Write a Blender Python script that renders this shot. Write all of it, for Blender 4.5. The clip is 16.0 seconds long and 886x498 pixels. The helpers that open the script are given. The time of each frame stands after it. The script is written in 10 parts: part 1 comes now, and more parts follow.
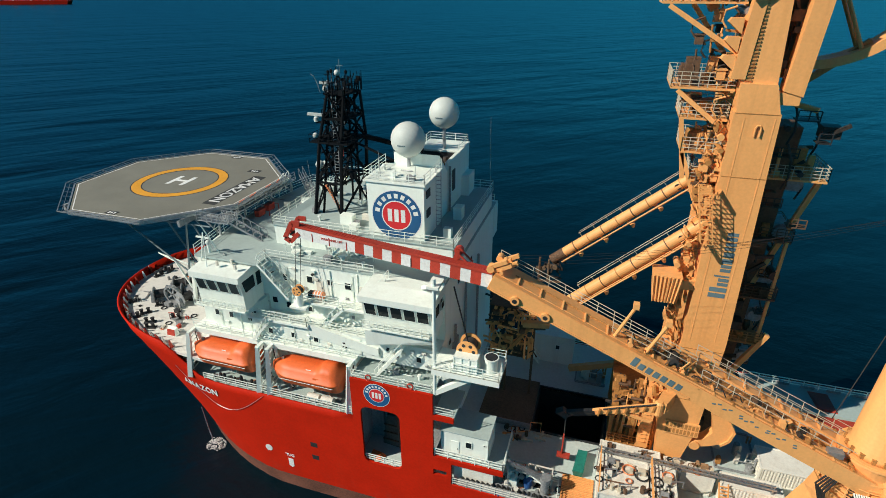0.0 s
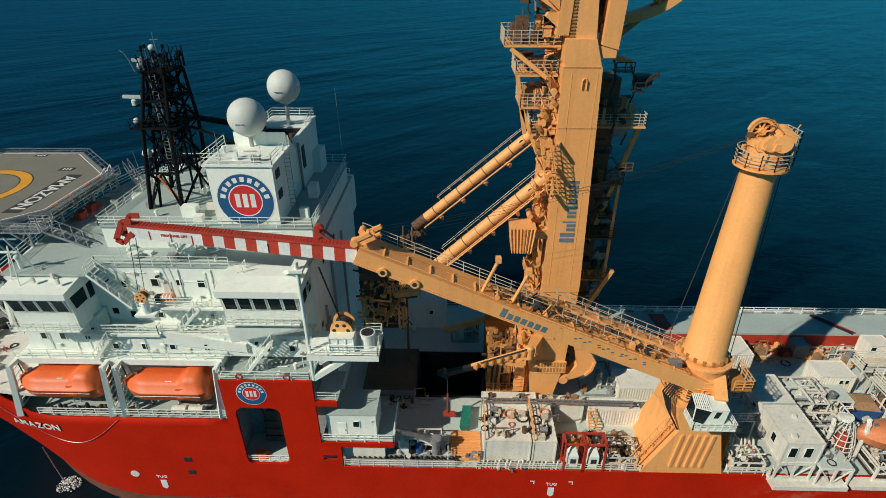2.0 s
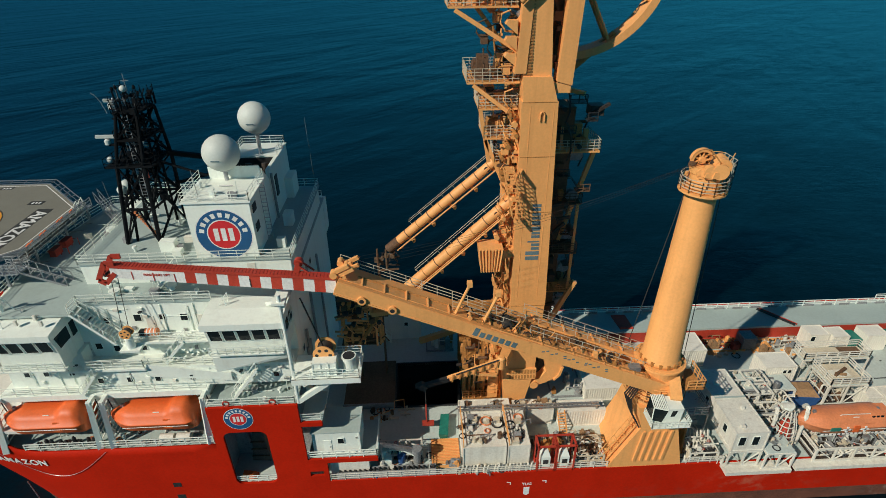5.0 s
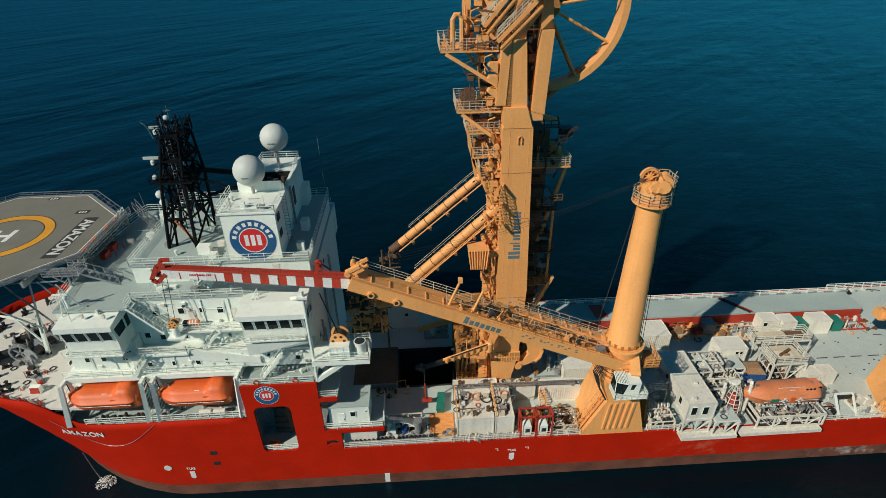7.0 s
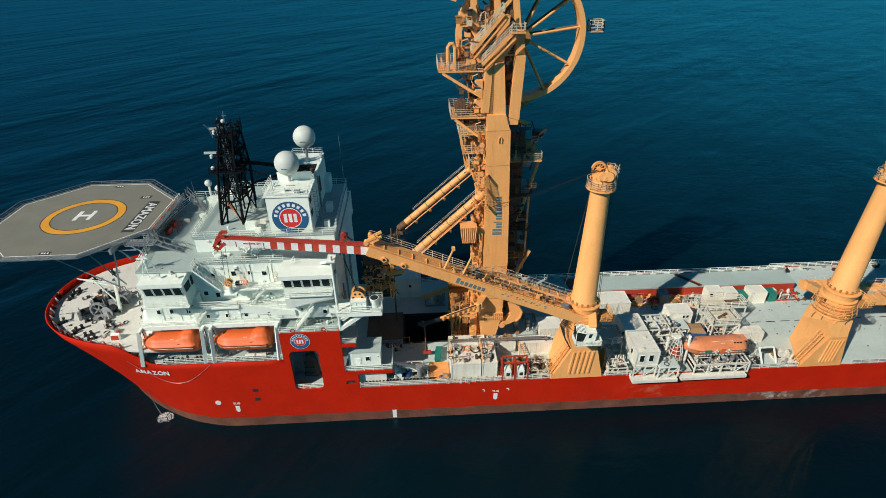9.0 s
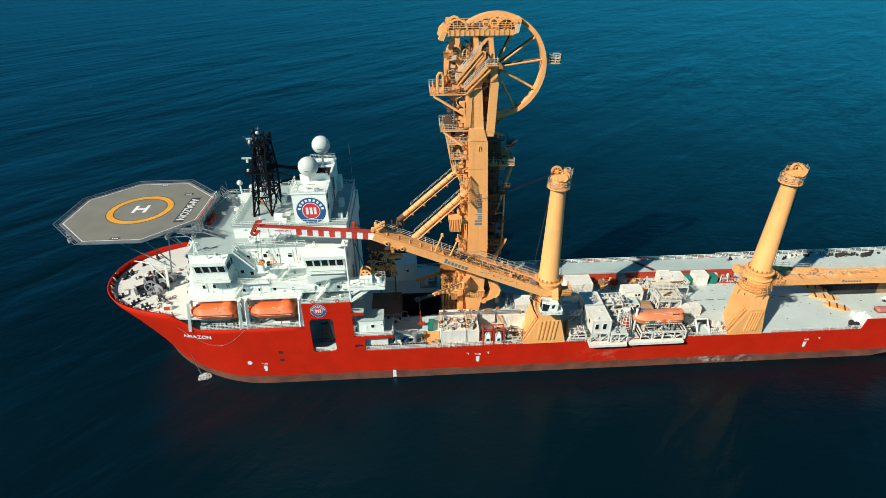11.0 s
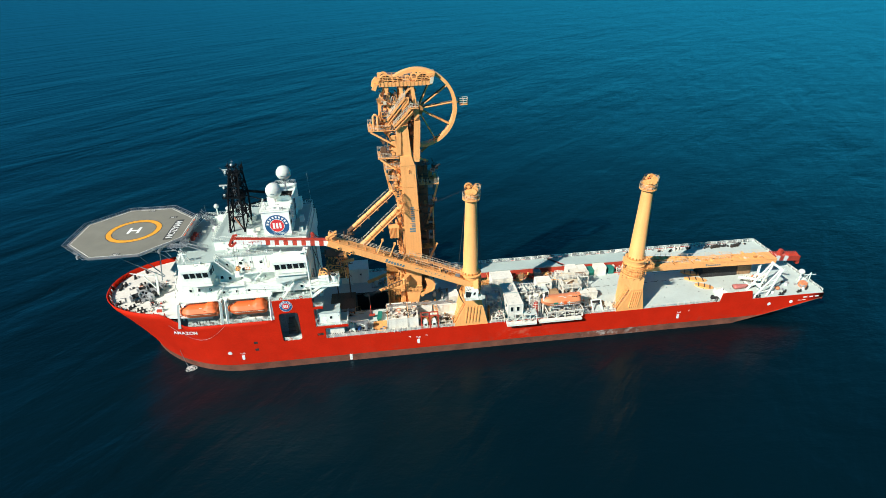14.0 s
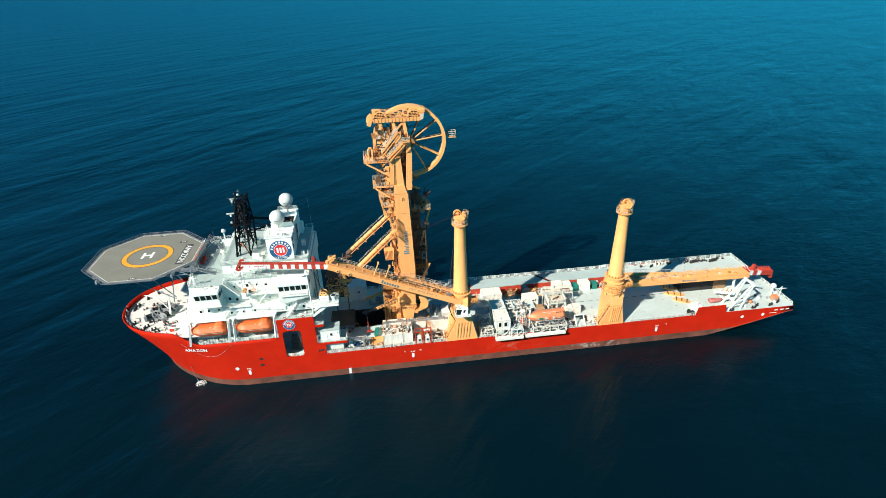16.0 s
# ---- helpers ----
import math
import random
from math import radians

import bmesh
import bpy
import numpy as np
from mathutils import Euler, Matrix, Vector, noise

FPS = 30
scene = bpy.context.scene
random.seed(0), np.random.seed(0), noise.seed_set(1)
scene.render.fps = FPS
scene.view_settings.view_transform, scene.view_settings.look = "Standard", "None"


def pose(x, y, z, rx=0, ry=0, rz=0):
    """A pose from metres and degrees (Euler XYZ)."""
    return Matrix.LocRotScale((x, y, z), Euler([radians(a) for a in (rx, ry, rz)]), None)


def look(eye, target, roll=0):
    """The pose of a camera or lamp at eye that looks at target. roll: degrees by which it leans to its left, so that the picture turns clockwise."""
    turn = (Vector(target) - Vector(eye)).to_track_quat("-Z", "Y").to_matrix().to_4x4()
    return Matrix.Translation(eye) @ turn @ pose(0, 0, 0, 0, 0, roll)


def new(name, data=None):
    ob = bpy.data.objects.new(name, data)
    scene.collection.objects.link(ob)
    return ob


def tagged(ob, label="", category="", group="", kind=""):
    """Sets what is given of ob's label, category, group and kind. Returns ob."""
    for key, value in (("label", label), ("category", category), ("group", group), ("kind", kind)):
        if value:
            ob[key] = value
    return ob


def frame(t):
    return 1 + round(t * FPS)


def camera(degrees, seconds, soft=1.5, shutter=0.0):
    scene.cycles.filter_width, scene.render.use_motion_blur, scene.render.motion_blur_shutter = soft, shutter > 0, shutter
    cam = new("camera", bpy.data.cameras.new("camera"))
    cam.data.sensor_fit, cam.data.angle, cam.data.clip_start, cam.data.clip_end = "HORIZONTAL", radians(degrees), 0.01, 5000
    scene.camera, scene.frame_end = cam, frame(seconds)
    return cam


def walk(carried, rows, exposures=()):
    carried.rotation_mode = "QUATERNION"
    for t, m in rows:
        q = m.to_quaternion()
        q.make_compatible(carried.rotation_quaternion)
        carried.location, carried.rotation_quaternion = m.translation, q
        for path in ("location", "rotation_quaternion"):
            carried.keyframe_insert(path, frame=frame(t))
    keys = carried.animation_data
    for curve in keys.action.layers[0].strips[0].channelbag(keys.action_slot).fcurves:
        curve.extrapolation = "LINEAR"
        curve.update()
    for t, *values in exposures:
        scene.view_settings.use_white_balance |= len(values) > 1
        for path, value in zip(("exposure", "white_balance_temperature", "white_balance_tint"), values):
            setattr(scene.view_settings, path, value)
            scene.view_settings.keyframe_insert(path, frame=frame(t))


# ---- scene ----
cam = camera(79.2, 16.0, soft=0.8)
PATH = [
    (0, (-0.854, -56.807, 58.718), (-1.393, -55.1, 57.826), -0.1),
    (0.5, (-0.078, -56.437, 58.616), (-0.59, -54.721, 57.725), -0.4),
    (1, (-0.344, -56.363, 58.486), (-0.713, -54.61, 57.595), -0.3),
    (1.5, (-0.437, -56.473, 58.017), (-0.634, -54.701, 57.111), -0.2),
    (2, (-0.675, -56.235, 57.995), (-0.719, -54.488, 57.023), -0.1),
    (2.5, (-0.767, -56.066, 57.975), (-0.758, -54.323, 56.994), -0.1),
    (3, (-0.839, -55.832, 58.462), (-0.805, -54.092, 57.476), -0.1),
    (3.5, (-0.944, -55.813, 59.043), (-0.893, -54.075, 58.053), -0.2),
    (4, (-1.099, -56.038, 59.868), (-1.033, -54.301, 58.877), -0.2),
    (6.5, (-1.192, -62.837, 67.162), (-1.108, -61.118, 66.143), -0.9),
    (7, (-1.269, -65.809, 68.637), (-1.183, -64.093, 67.612), -0.9),
    (7.5, (-1.442, -69.246, 70.102), (-1.354, -67.534, 69.072), -0.8),
    (8, (-1.338, -73.214, 71.685), (-1.255, -71.505, 70.65), -0.9),
    (8.5, (-1.503, -77.365, 73.551), (-1.42, -75.661, 72.507), -0.8),
    (9, (-1.595, -82.642, 74.782), (-1.512, -80.93, 73.751), -0.7),
    (11.5, (-0.793, -105.736, 84.492), (-0.696, -104.02, 83.469), -0.3),
    (12, (-0.075, -110.182, 85.851), (0.063, -108.46, 84.844), -0.4),
    (12.5, (0.76, -114.47, 87.364), (0.941, -112.744, 86.37), -0.5),
    (13, (1.909, -118.837, 88.789), (2.106, -117.104, 87.81), -0.7),
    (13.5, (3.021, -123.316, 90.433), (3.231, -121.577, 89.467), -0.9),
    (14, (3.877, -127.624, 92.409), (4.088, -125.882, 91.45), -1.1),
    (14.5, (4.538, -130.801, 94.594), (4.746, -129.057, 93.638), -1.3),
    (15, (4.979, -132.994, 96.738), (5.186, -131.248, 95.785), -1.5),
    (15.5, (5.469, -134.157, 98.943), (5.675, -132.409, 97.993), -1.6),
    (16, (5.626, -134.652, 101.092), (5.835, -132.902, 100.147), -1.7),
]
walk(cam, [(t, look(eye, target, roll)) for t, eye, target, roll in PATH],
     exposures=[(0, 0.03, 6600, 10), (2, -0.27, 6750, 10), (3.5, -0.34, 6750, 10), (6.5, -0.39, 6700, 10), (7.5, -0.3, 6650, 10), (9, -0.06, 6550, 10), (11.5, 0.38, 6500, 10), (13, 0.48, 6450, 10), (16, 0.68, 6400, 10)])


# ---- light ----
SUN_AZ, SUN_EL = 37.5, 37.0
world = bpy.data.worlds.new("world")
scene.world = world
world.use_nodes = True
wn, wl = world.node_tree.nodes, world.node_tree.links
wn.clear()
sky = wn.new("ShaderNodeTexSky")
sky.sky_type = "NISHITA"
sky.sun_disc = False
sky.sun_elevation = radians(SUN_EL)
sky.sun_rotation = radians(270 - SUN_AZ)
sky.air_density, sky.dust_density, sky.ozone_density = 1.0, 0.6, 1.0
wbg = wn.new("ShaderNodeBackground")
wbg.inputs["Strength"].default_value = 0.036
wout = wn.new("ShaderNodeOutputWorld")
tint = wn.new("ShaderNodeMixRGB")
tint.blend_type = "MULTIPLY"
tint.inputs["Fac"].default_value = 1.0
tint.inputs["Color2"].default_value = (0.035, 0.53, 0.88, 1)
wl.new(sky.outputs[0], tint.inputs["Color1"])
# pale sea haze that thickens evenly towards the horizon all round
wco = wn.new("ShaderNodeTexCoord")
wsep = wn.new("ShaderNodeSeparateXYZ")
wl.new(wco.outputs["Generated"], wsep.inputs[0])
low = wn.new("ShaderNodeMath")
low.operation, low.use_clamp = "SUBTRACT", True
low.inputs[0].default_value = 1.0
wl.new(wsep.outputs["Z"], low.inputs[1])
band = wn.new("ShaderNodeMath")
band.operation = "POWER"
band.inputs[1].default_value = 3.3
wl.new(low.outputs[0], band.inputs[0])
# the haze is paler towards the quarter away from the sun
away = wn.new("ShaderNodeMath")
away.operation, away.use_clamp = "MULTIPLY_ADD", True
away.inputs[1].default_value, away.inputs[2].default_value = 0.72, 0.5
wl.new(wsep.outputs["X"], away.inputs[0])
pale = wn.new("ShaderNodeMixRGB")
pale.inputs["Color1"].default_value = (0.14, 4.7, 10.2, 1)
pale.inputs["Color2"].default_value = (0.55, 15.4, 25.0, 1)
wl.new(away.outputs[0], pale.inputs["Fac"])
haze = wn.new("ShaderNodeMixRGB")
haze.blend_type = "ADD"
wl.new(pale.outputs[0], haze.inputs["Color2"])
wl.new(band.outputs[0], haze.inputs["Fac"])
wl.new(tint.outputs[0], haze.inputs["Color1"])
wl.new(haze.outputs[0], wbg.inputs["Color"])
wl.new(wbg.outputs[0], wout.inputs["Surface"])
lamp = bpy.data.lights.new("sun", "SUN")
lamp.energy, lamp.angle, lamp.color = 5.0, radians(0.55), (1.0, 0.95, 0.84)
sun = new("sun", lamp)
ca, sa, ce, se = math.cos(radians(SUN_AZ)), math.sin(radians(SUN_AZ)), math.cos(radians(SUN_EL)), math.sin(radians(SUN_EL))
sun.matrix_world = look((0, 0, 200), (ca * ce, sa * ce, 200 - se))


# ---- materials ----
def material(name, color, rough=0.5, metal=0.0, dirt=0.12, scale=1.2, streak=0.0, rust=0.0, bump=0.02, coat=0.0, fine=14.0, ior=1.45):
    """Painted or bare surface: two scales of tone, optional rust blooms and downward streaks, light relief."""
    m = bpy.data.materials.new(name)
    m.use_nodes = True
    n, l = m.node_tree.nodes, m.node_tree.links
    b = n["Principled BSDF"]
    b.inputs["Metallic"].default_value = metal
    b.inputs["IOR"].default_value = ior
    b.inputs["Coat Weight"].default_value = coat
    geo = n.new("ShaderNodeNewGeometry")
    info = n.new("ShaderNodeObjectInfo")
    big = n.new("ShaderNodeTexNoise")
    big.inputs["Scale"].default_value = 0.22 * scale
    big.inputs["Detail"].default_value = 5.0
    l.new(geo.outputs["Position"], big.inputs["Vector"])
    small = n.new("ShaderNodeTexNoise")
    small.inputs["Scale"].default_value = fine * scale * 0.25
    small.inputs["Detail"].default_value = 4.0
    l.new(geo.outputs["Position"], small.inputs["Vector"])
    add = n.new("ShaderNodeMath")
    add.operation = "ADD"
    l.new(big.outputs["Fac"], add.inputs[0])
    l.new(small.outputs["Fac"], add.inputs[1])
    ramp = n.new("ShaderNodeValToRGB")
    dark = tuple(c * (1 - 1.6 * dirt) for c in color)
    lite = tuple(min(1.0, c * (1 + 0.6 * dirt)) for c in color)
    ramp.color_ramp.elements[0].position, ramp.color_ramp.elements[1].position = 0.36, 0.64
    ramp.color_ramp.elements[0].color = (*dark, 1)
    ramp.color_ramp.elements[1].color = (*lite, 1)
    half_ = n.new("ShaderNodeMath")
    half_.operation = "MULTIPLY"
    half_.inputs[1].default_value = 0.5
    l.new(add.outputs[0], half_.inputs[0])
    l.new(half_.outputs[0], ramp.inputs["Fac"])
    last = ramp.outputs["Color"]
    if streak:
        mp = n.new("ShaderNodeMapping")
        mp.inputs["Scale"].default_value = (1.3, 1.3, 0.07)
        l.new(geo.outputs["Position"], mp.inputs["Vector"])
        sn = n.new("ShaderNodeTexNoise")
        sn.inputs["Scale"].default_value = 1.1
        sn.inputs["Detail"].default_value = 6.0
        l.new(mp.outputs[0], sn.inputs["Vector"])
        sr = n.new("ShaderNodeValToRGB")
        sr.color_ramp.elements[0].position, sr.color_ramp.elements[1].position = 0.52, 0.72
        sr.color_ramp.elements[0].color, sr.color_ramp.elements[1].color = (0, 0, 0, 1), (streak, streak, streak, 1)
        l.new(sn.outputs["Fac"], sr.inputs["Fac"])
        mix = n.new("ShaderNodeMixRGB")
        mix.inputs["Color2"].default_value = (color[0] * 0.45 + 0.05, color[1] * 0.4 + 0.025, color[2] * 0.35 + 0.01, 1)
        l.new(sr.outputs["Color"], mix.inputs["Fac"])
        l.new(last, mix.inputs["Color1"])
        last = mix.outputs["Color"]
    if rust:
        rn = n.new("ShaderNodeTexNoise")
        rn.inputs["Scale"].default_value = 0.9 * scale
        rn.inputs["Detail"].default_value = 8.0
        rn.inputs["Roughness"].default_value = 0.7
        l.new(geo.outputs["Position"], rn.inputs["Vector"])
        rr = n.new("ShaderNodeValToRGB")
        rr.color_ramp.elements[0].position, rr.color_ramp.elements[1].position = 0.6, 0.7
        rr.color_ramp.elements[0].color, rr.color_ramp.elements[1].color = (0, 0, 0, 1), (rust, rust, rust, 1)
        l.new(rn.outputs["Fac"], rr.inputs["Fac"])
        mix = n.new("ShaderNodeMixRGB")
        mix.inputs["Color2"].default_value = (0.2, 0.085, 0.035, 1)
        l.new(rr.outputs["Color"], mix.inputs["Fac"])
        l.new(last, mix.inputs["Color1"])
        last = mix.outputs["Color"]
    tone = n.new("ShaderNodeMapRange")
    tone.inputs["To Min"].default_value, tone.inputs["To Max"].default_value = 0.93, 1.05
    l.new(info.outputs["Random"], tone.inputs["Value"])
    hsv = n.new("ShaderNodeHueSaturation")
    l.new(tone.outputs[0], hsv.inputs["Value"])
    l.new(last, hsv.inputs["Color"])
    l.new(hsv.outputs["Color"], b.inputs["Base Color"])
    rm = n.new("ShaderNodeMapRange")
    rm.inputs["To Min"].default_value, rm.inputs["To Max"].default_value = max(0.03, rough - 0.1), min(1.0, rough + 0.12)
    l.new(small.outputs["Fac"], rm.inputs["Value"])
    l.new(rm.outputs[0], b.inputs["Roughness"])
    if bump:
        bp = n.new("ShaderNodeBump")
        bp.inputs["Strength"].default_value = 0.35
        bp.inputs["Distance"].default_value = bump
        l.new(small.outputs["Fac"], bp.inputs["Height"])
        l.new(bp.outputs["Normal"], b.inputs["Normal"])
    return m


WHITE = material("white_paint", (0.8, 0.85, 0.765), 0.45, dirt=0.035, streak=0.14, bump=0.0)
WHITE_OLD = material("weathered_white_paint", (0.74, 0.715, 0.62), 0.55, dirt=0.1, streak=0.3, rust=0.25, bump=0.005)
DECK = material("grey_deck_paint", (0.38, 0.46, 0.43), 0.62, dirt=0.07, rust=0.06, scale=0.8)
CREAM = material("cream_grating", (0.62, 0.54, 0.4), 0.7, dirt=0.15, rust=0.4)
CONT = material("stained_white_paint", (0.8, 0.77, 0.67), 0.5, dirt=0.07, streak=0.22, rust=0.14, scale=1.6, bump=0.004)
FORE = material("cream_deck_paint", (0.68, 0.66, 0.6), 0.65, dirt=0.07, rust=0.12, scale=0.8)
DECK_WORK = material("worn_deck_paint", (0.5, 0.57, 0.53), 0.68, dirt=0.09, rust=0.12, scale=0.9)
DECK_DARK = material("brown_wood_deck", (0.17, 0.105, 0.06), 0.8, dirt=0.3)
RED = material("red_hull_paint", (0.5, 0.018, 0.005), 0.6, dirt=0.1, streak=0.1, rust=0.05, bump=0.003, ior=1.15)
RED_TRIM = material("red_paint", (0.5, 0.055, 0.03), 0.5, dirt=0.15)
BOOT = material("fouled_boot_top", (0.17, 0.06, 0.036), 0.8, dirt=0.35, streak=0.3, scale=1.4)
YELLOW = material("amber_crane_paint", (0.86, 0.405, 0.135), 0.5, dirt=0.06, streak=0.22, rust=0.1, bump=0.006)
# rust tone that also stands for shade on the tower's aft side
RUST_SHADE = material("rust_and_shade_brown", (0.16, 0.085, 0.045), 0.75, dirt=0.3)
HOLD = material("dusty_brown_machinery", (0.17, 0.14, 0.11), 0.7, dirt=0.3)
# dark gear tone, also used as shade colour on the tower
GEAR = material("dark_gear_and_shade", (0.07, 0.055, 0.045), 0.55, 0.3, dirt=0.35)
YELLOW_GRATE = material("amber_grating", (0.5, 0.22, 0.06), 0.6, dirt=0.25, rust=0.2)
ORANGE = material("orange_gelcoat", (0.75, 0.135, 0.03), 0.5, dirt=0.08)
ORANGE_OLD = material("faded_orange_gelcoat", (0.72, 0.24, 0.1), 0.45, dirt=0.12, streak=0.15)
BLACK = material("black_mast_paint", (0.006, 0.008, 0.01), 0.75, dirt=0.3, ior=1.2)
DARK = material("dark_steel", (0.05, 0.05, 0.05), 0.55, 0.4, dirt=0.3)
RUBBER = material("black_rubber", (0.025, 0.025, 0.025), 0.75, dirt=0.3)
STEEL = material("galvanised_steel", (0.42, 0.43, 0.43), 0.45, 0.7, dirt=0.2)
GREY = material("grey_machinery_paint", (0.3, 0.31, 0.31), 0.5, dirt=0.25, rust=0.3)
HELI = material("grey_helideck_coating", (0.205, 0.2, 0.162), 0.82, dirt=0.1, fine=30)
# blue-grey that puts the shade under the helideck into the struts
SHADE_GREY = material("blue_grey_strut_shade", (0.2, 0.25, 0.26), 0.6, dirt=0.2, fine=12)
MARK_WHITE = material("white_marking", (0.78, 0.78, 0.74), 0.6, dirt=0.12)
MARK_YELLOW = material("orange_yellow_marking", (0.8, 0.36, 0.03), 0.6, dirt=0.1)
MARK_DARK = material("dark_marking", (0.045, 0.045, 0.04), 0.7, dirt=0.2)
MARK_BLUE = material("blue_marking", (0.015, 0.1, 0.24), 0.45, dirt=0.06)
MARK_RED = material("red_marking", (0.62, 0.03, 0.035), 0.45, dirt=0.06)
MARK_SLATE = material("slate_marking", (0.12, 0.19, 0.21), 0.55, dirt=0.1)
GREEN = material("green_paint", (0.02, 0.2, 0.15), 0.5, dirt=0.2)
BLUE = material("blue_paint", (0.03, 0.1, 0.28), 0.5, dirt=0.2)
DOME = material("radome_gelcoat", (0.58, 0.62, 0.57), 0.55, dirt=0.05, bump=0.0)
WOOD = material("timber", (0.34, 0.2, 0.1), 0.8, dirt=0.25)
WIRE = material("greased_wire", (0.012, 0.012, 0.012), 0.6, dirt=0.2)
ROPE = material("wire_rope", (0.07, 0.065, 0.06), 0.6, 0.3, dirt=0.2)


def scuff(m, mask, color, fac):
    """Adds worn, horizontally drawn-out patches of another tone within an upright stretch x0, x1, z0, z1 of a painted side."""
    n, l = m.node_tree.nodes, m.node_tree.links
    b = n["Principled BSDF"]
    last = b.inputs["Base Color"].links[0].from_socket
    geo = n.new("ShaderNodeNewGeometry")
    sep = n.new("ShaderNodeSeparateXYZ")
    l.new(geo.outputs["Position"], sep.inputs[0])
    x0, x1, z0, z1 = mask
    keep = None
    for axis, a, c, soft in (("X", x0, x1, 4.0), ("Z", z0, z1, 0.8)):
        for at, sign in ((a, 1), (c, -1)):
            mr = n.new("ShaderNodeMapRange")
            mr.inputs["From Min"].default_value, mr.inputs["From Max"].default_value = (at - soft, at + soft) if sign > 0 else (at + soft, at - soft)
            l.new(sep.outputs[axis], mr.inputs["Value"])
            if keep is None:
                keep = mr.outputs[0]
            else:
                mu = n.new("ShaderNodeMath")
                mu.operation = "MULTIPLY"
                l.new(keep, mu.inputs[0])
                l.new(mr.outputs[0], mu.inputs[1])
                keep = mu.outputs[0]
    mp = n.new("ShaderNodeMapping")
    mp.inputs["Scale"].default_value = (0.34, 0.34, 0.42)
    mp.inputs["Rotation"].default_value = (0, radians(12), 0)
    l.new(geo.outputs["Position"], mp.inputs["Vector"])
    tx = n.new("ShaderNodeTexNoise")
    tx.inputs["Scale"].default_value, tx.inputs["Detail"].default_value, tx.inputs["Roughness"].default_value = 1.3, 9.0, 0.68
    l.new(mp.outputs[0], tx.inputs["Vector"])
    rp = n.new("ShaderNodeMapRange")
    rp.inputs["From Min"].default_value, rp.inputs["From Max"].default_value, rp.inputs["To Max"].default_value = 0.5, 0.68, fac
    l.new(tx.outputs["Fac"], rp.inputs["Value"])
    mu = n.new("ShaderNodeMath")
    mu.operation = "MULTIPLY"
    l.new(keep, mu.inputs[0])
    l.new(rp.outputs[0], mu.inputs[1])
    mix = n.new("ShaderNodeMixRGB")
    mix.inputs["Color2"].default_value = (*color, 1)
    l.new(mu.outputs[0], mix.inputs["Fac"])
    l.new(last, mix.inputs["Color1"])
    l.new(mix.outputs["Color"], b.inputs["Base Color"])


scuff(RED, (35, 44, 2.2, 6.6), (0.5, 0.17, 0.1), 0.6)
scuff(RED, (-70, 130, 1.6, 3.6), (0.25, 0.05, 0.03), 0.35)
scuff(BOOT, (57, 71, 0.1, 1.9), (0.62, 0.56, 0.5), 1.0)
scuff(BOOT, (-70, 130, -0.5, 0.9), (0.2, 0.08, 0.055), 0.3)


def glass_material():
    m = bpy.data.materials.new("dark_window_glass")
    m.use_nodes = True
    b = m.node_tree.nodes["Principled BSDF"]
    b.inputs["Base Color"].default_value = (0.012, 0.018, 0.02, 1)
    b.inputs["Roughness"].default_value = 0.08
    b.inputs["IOR"].default_value = 1.33
    return m


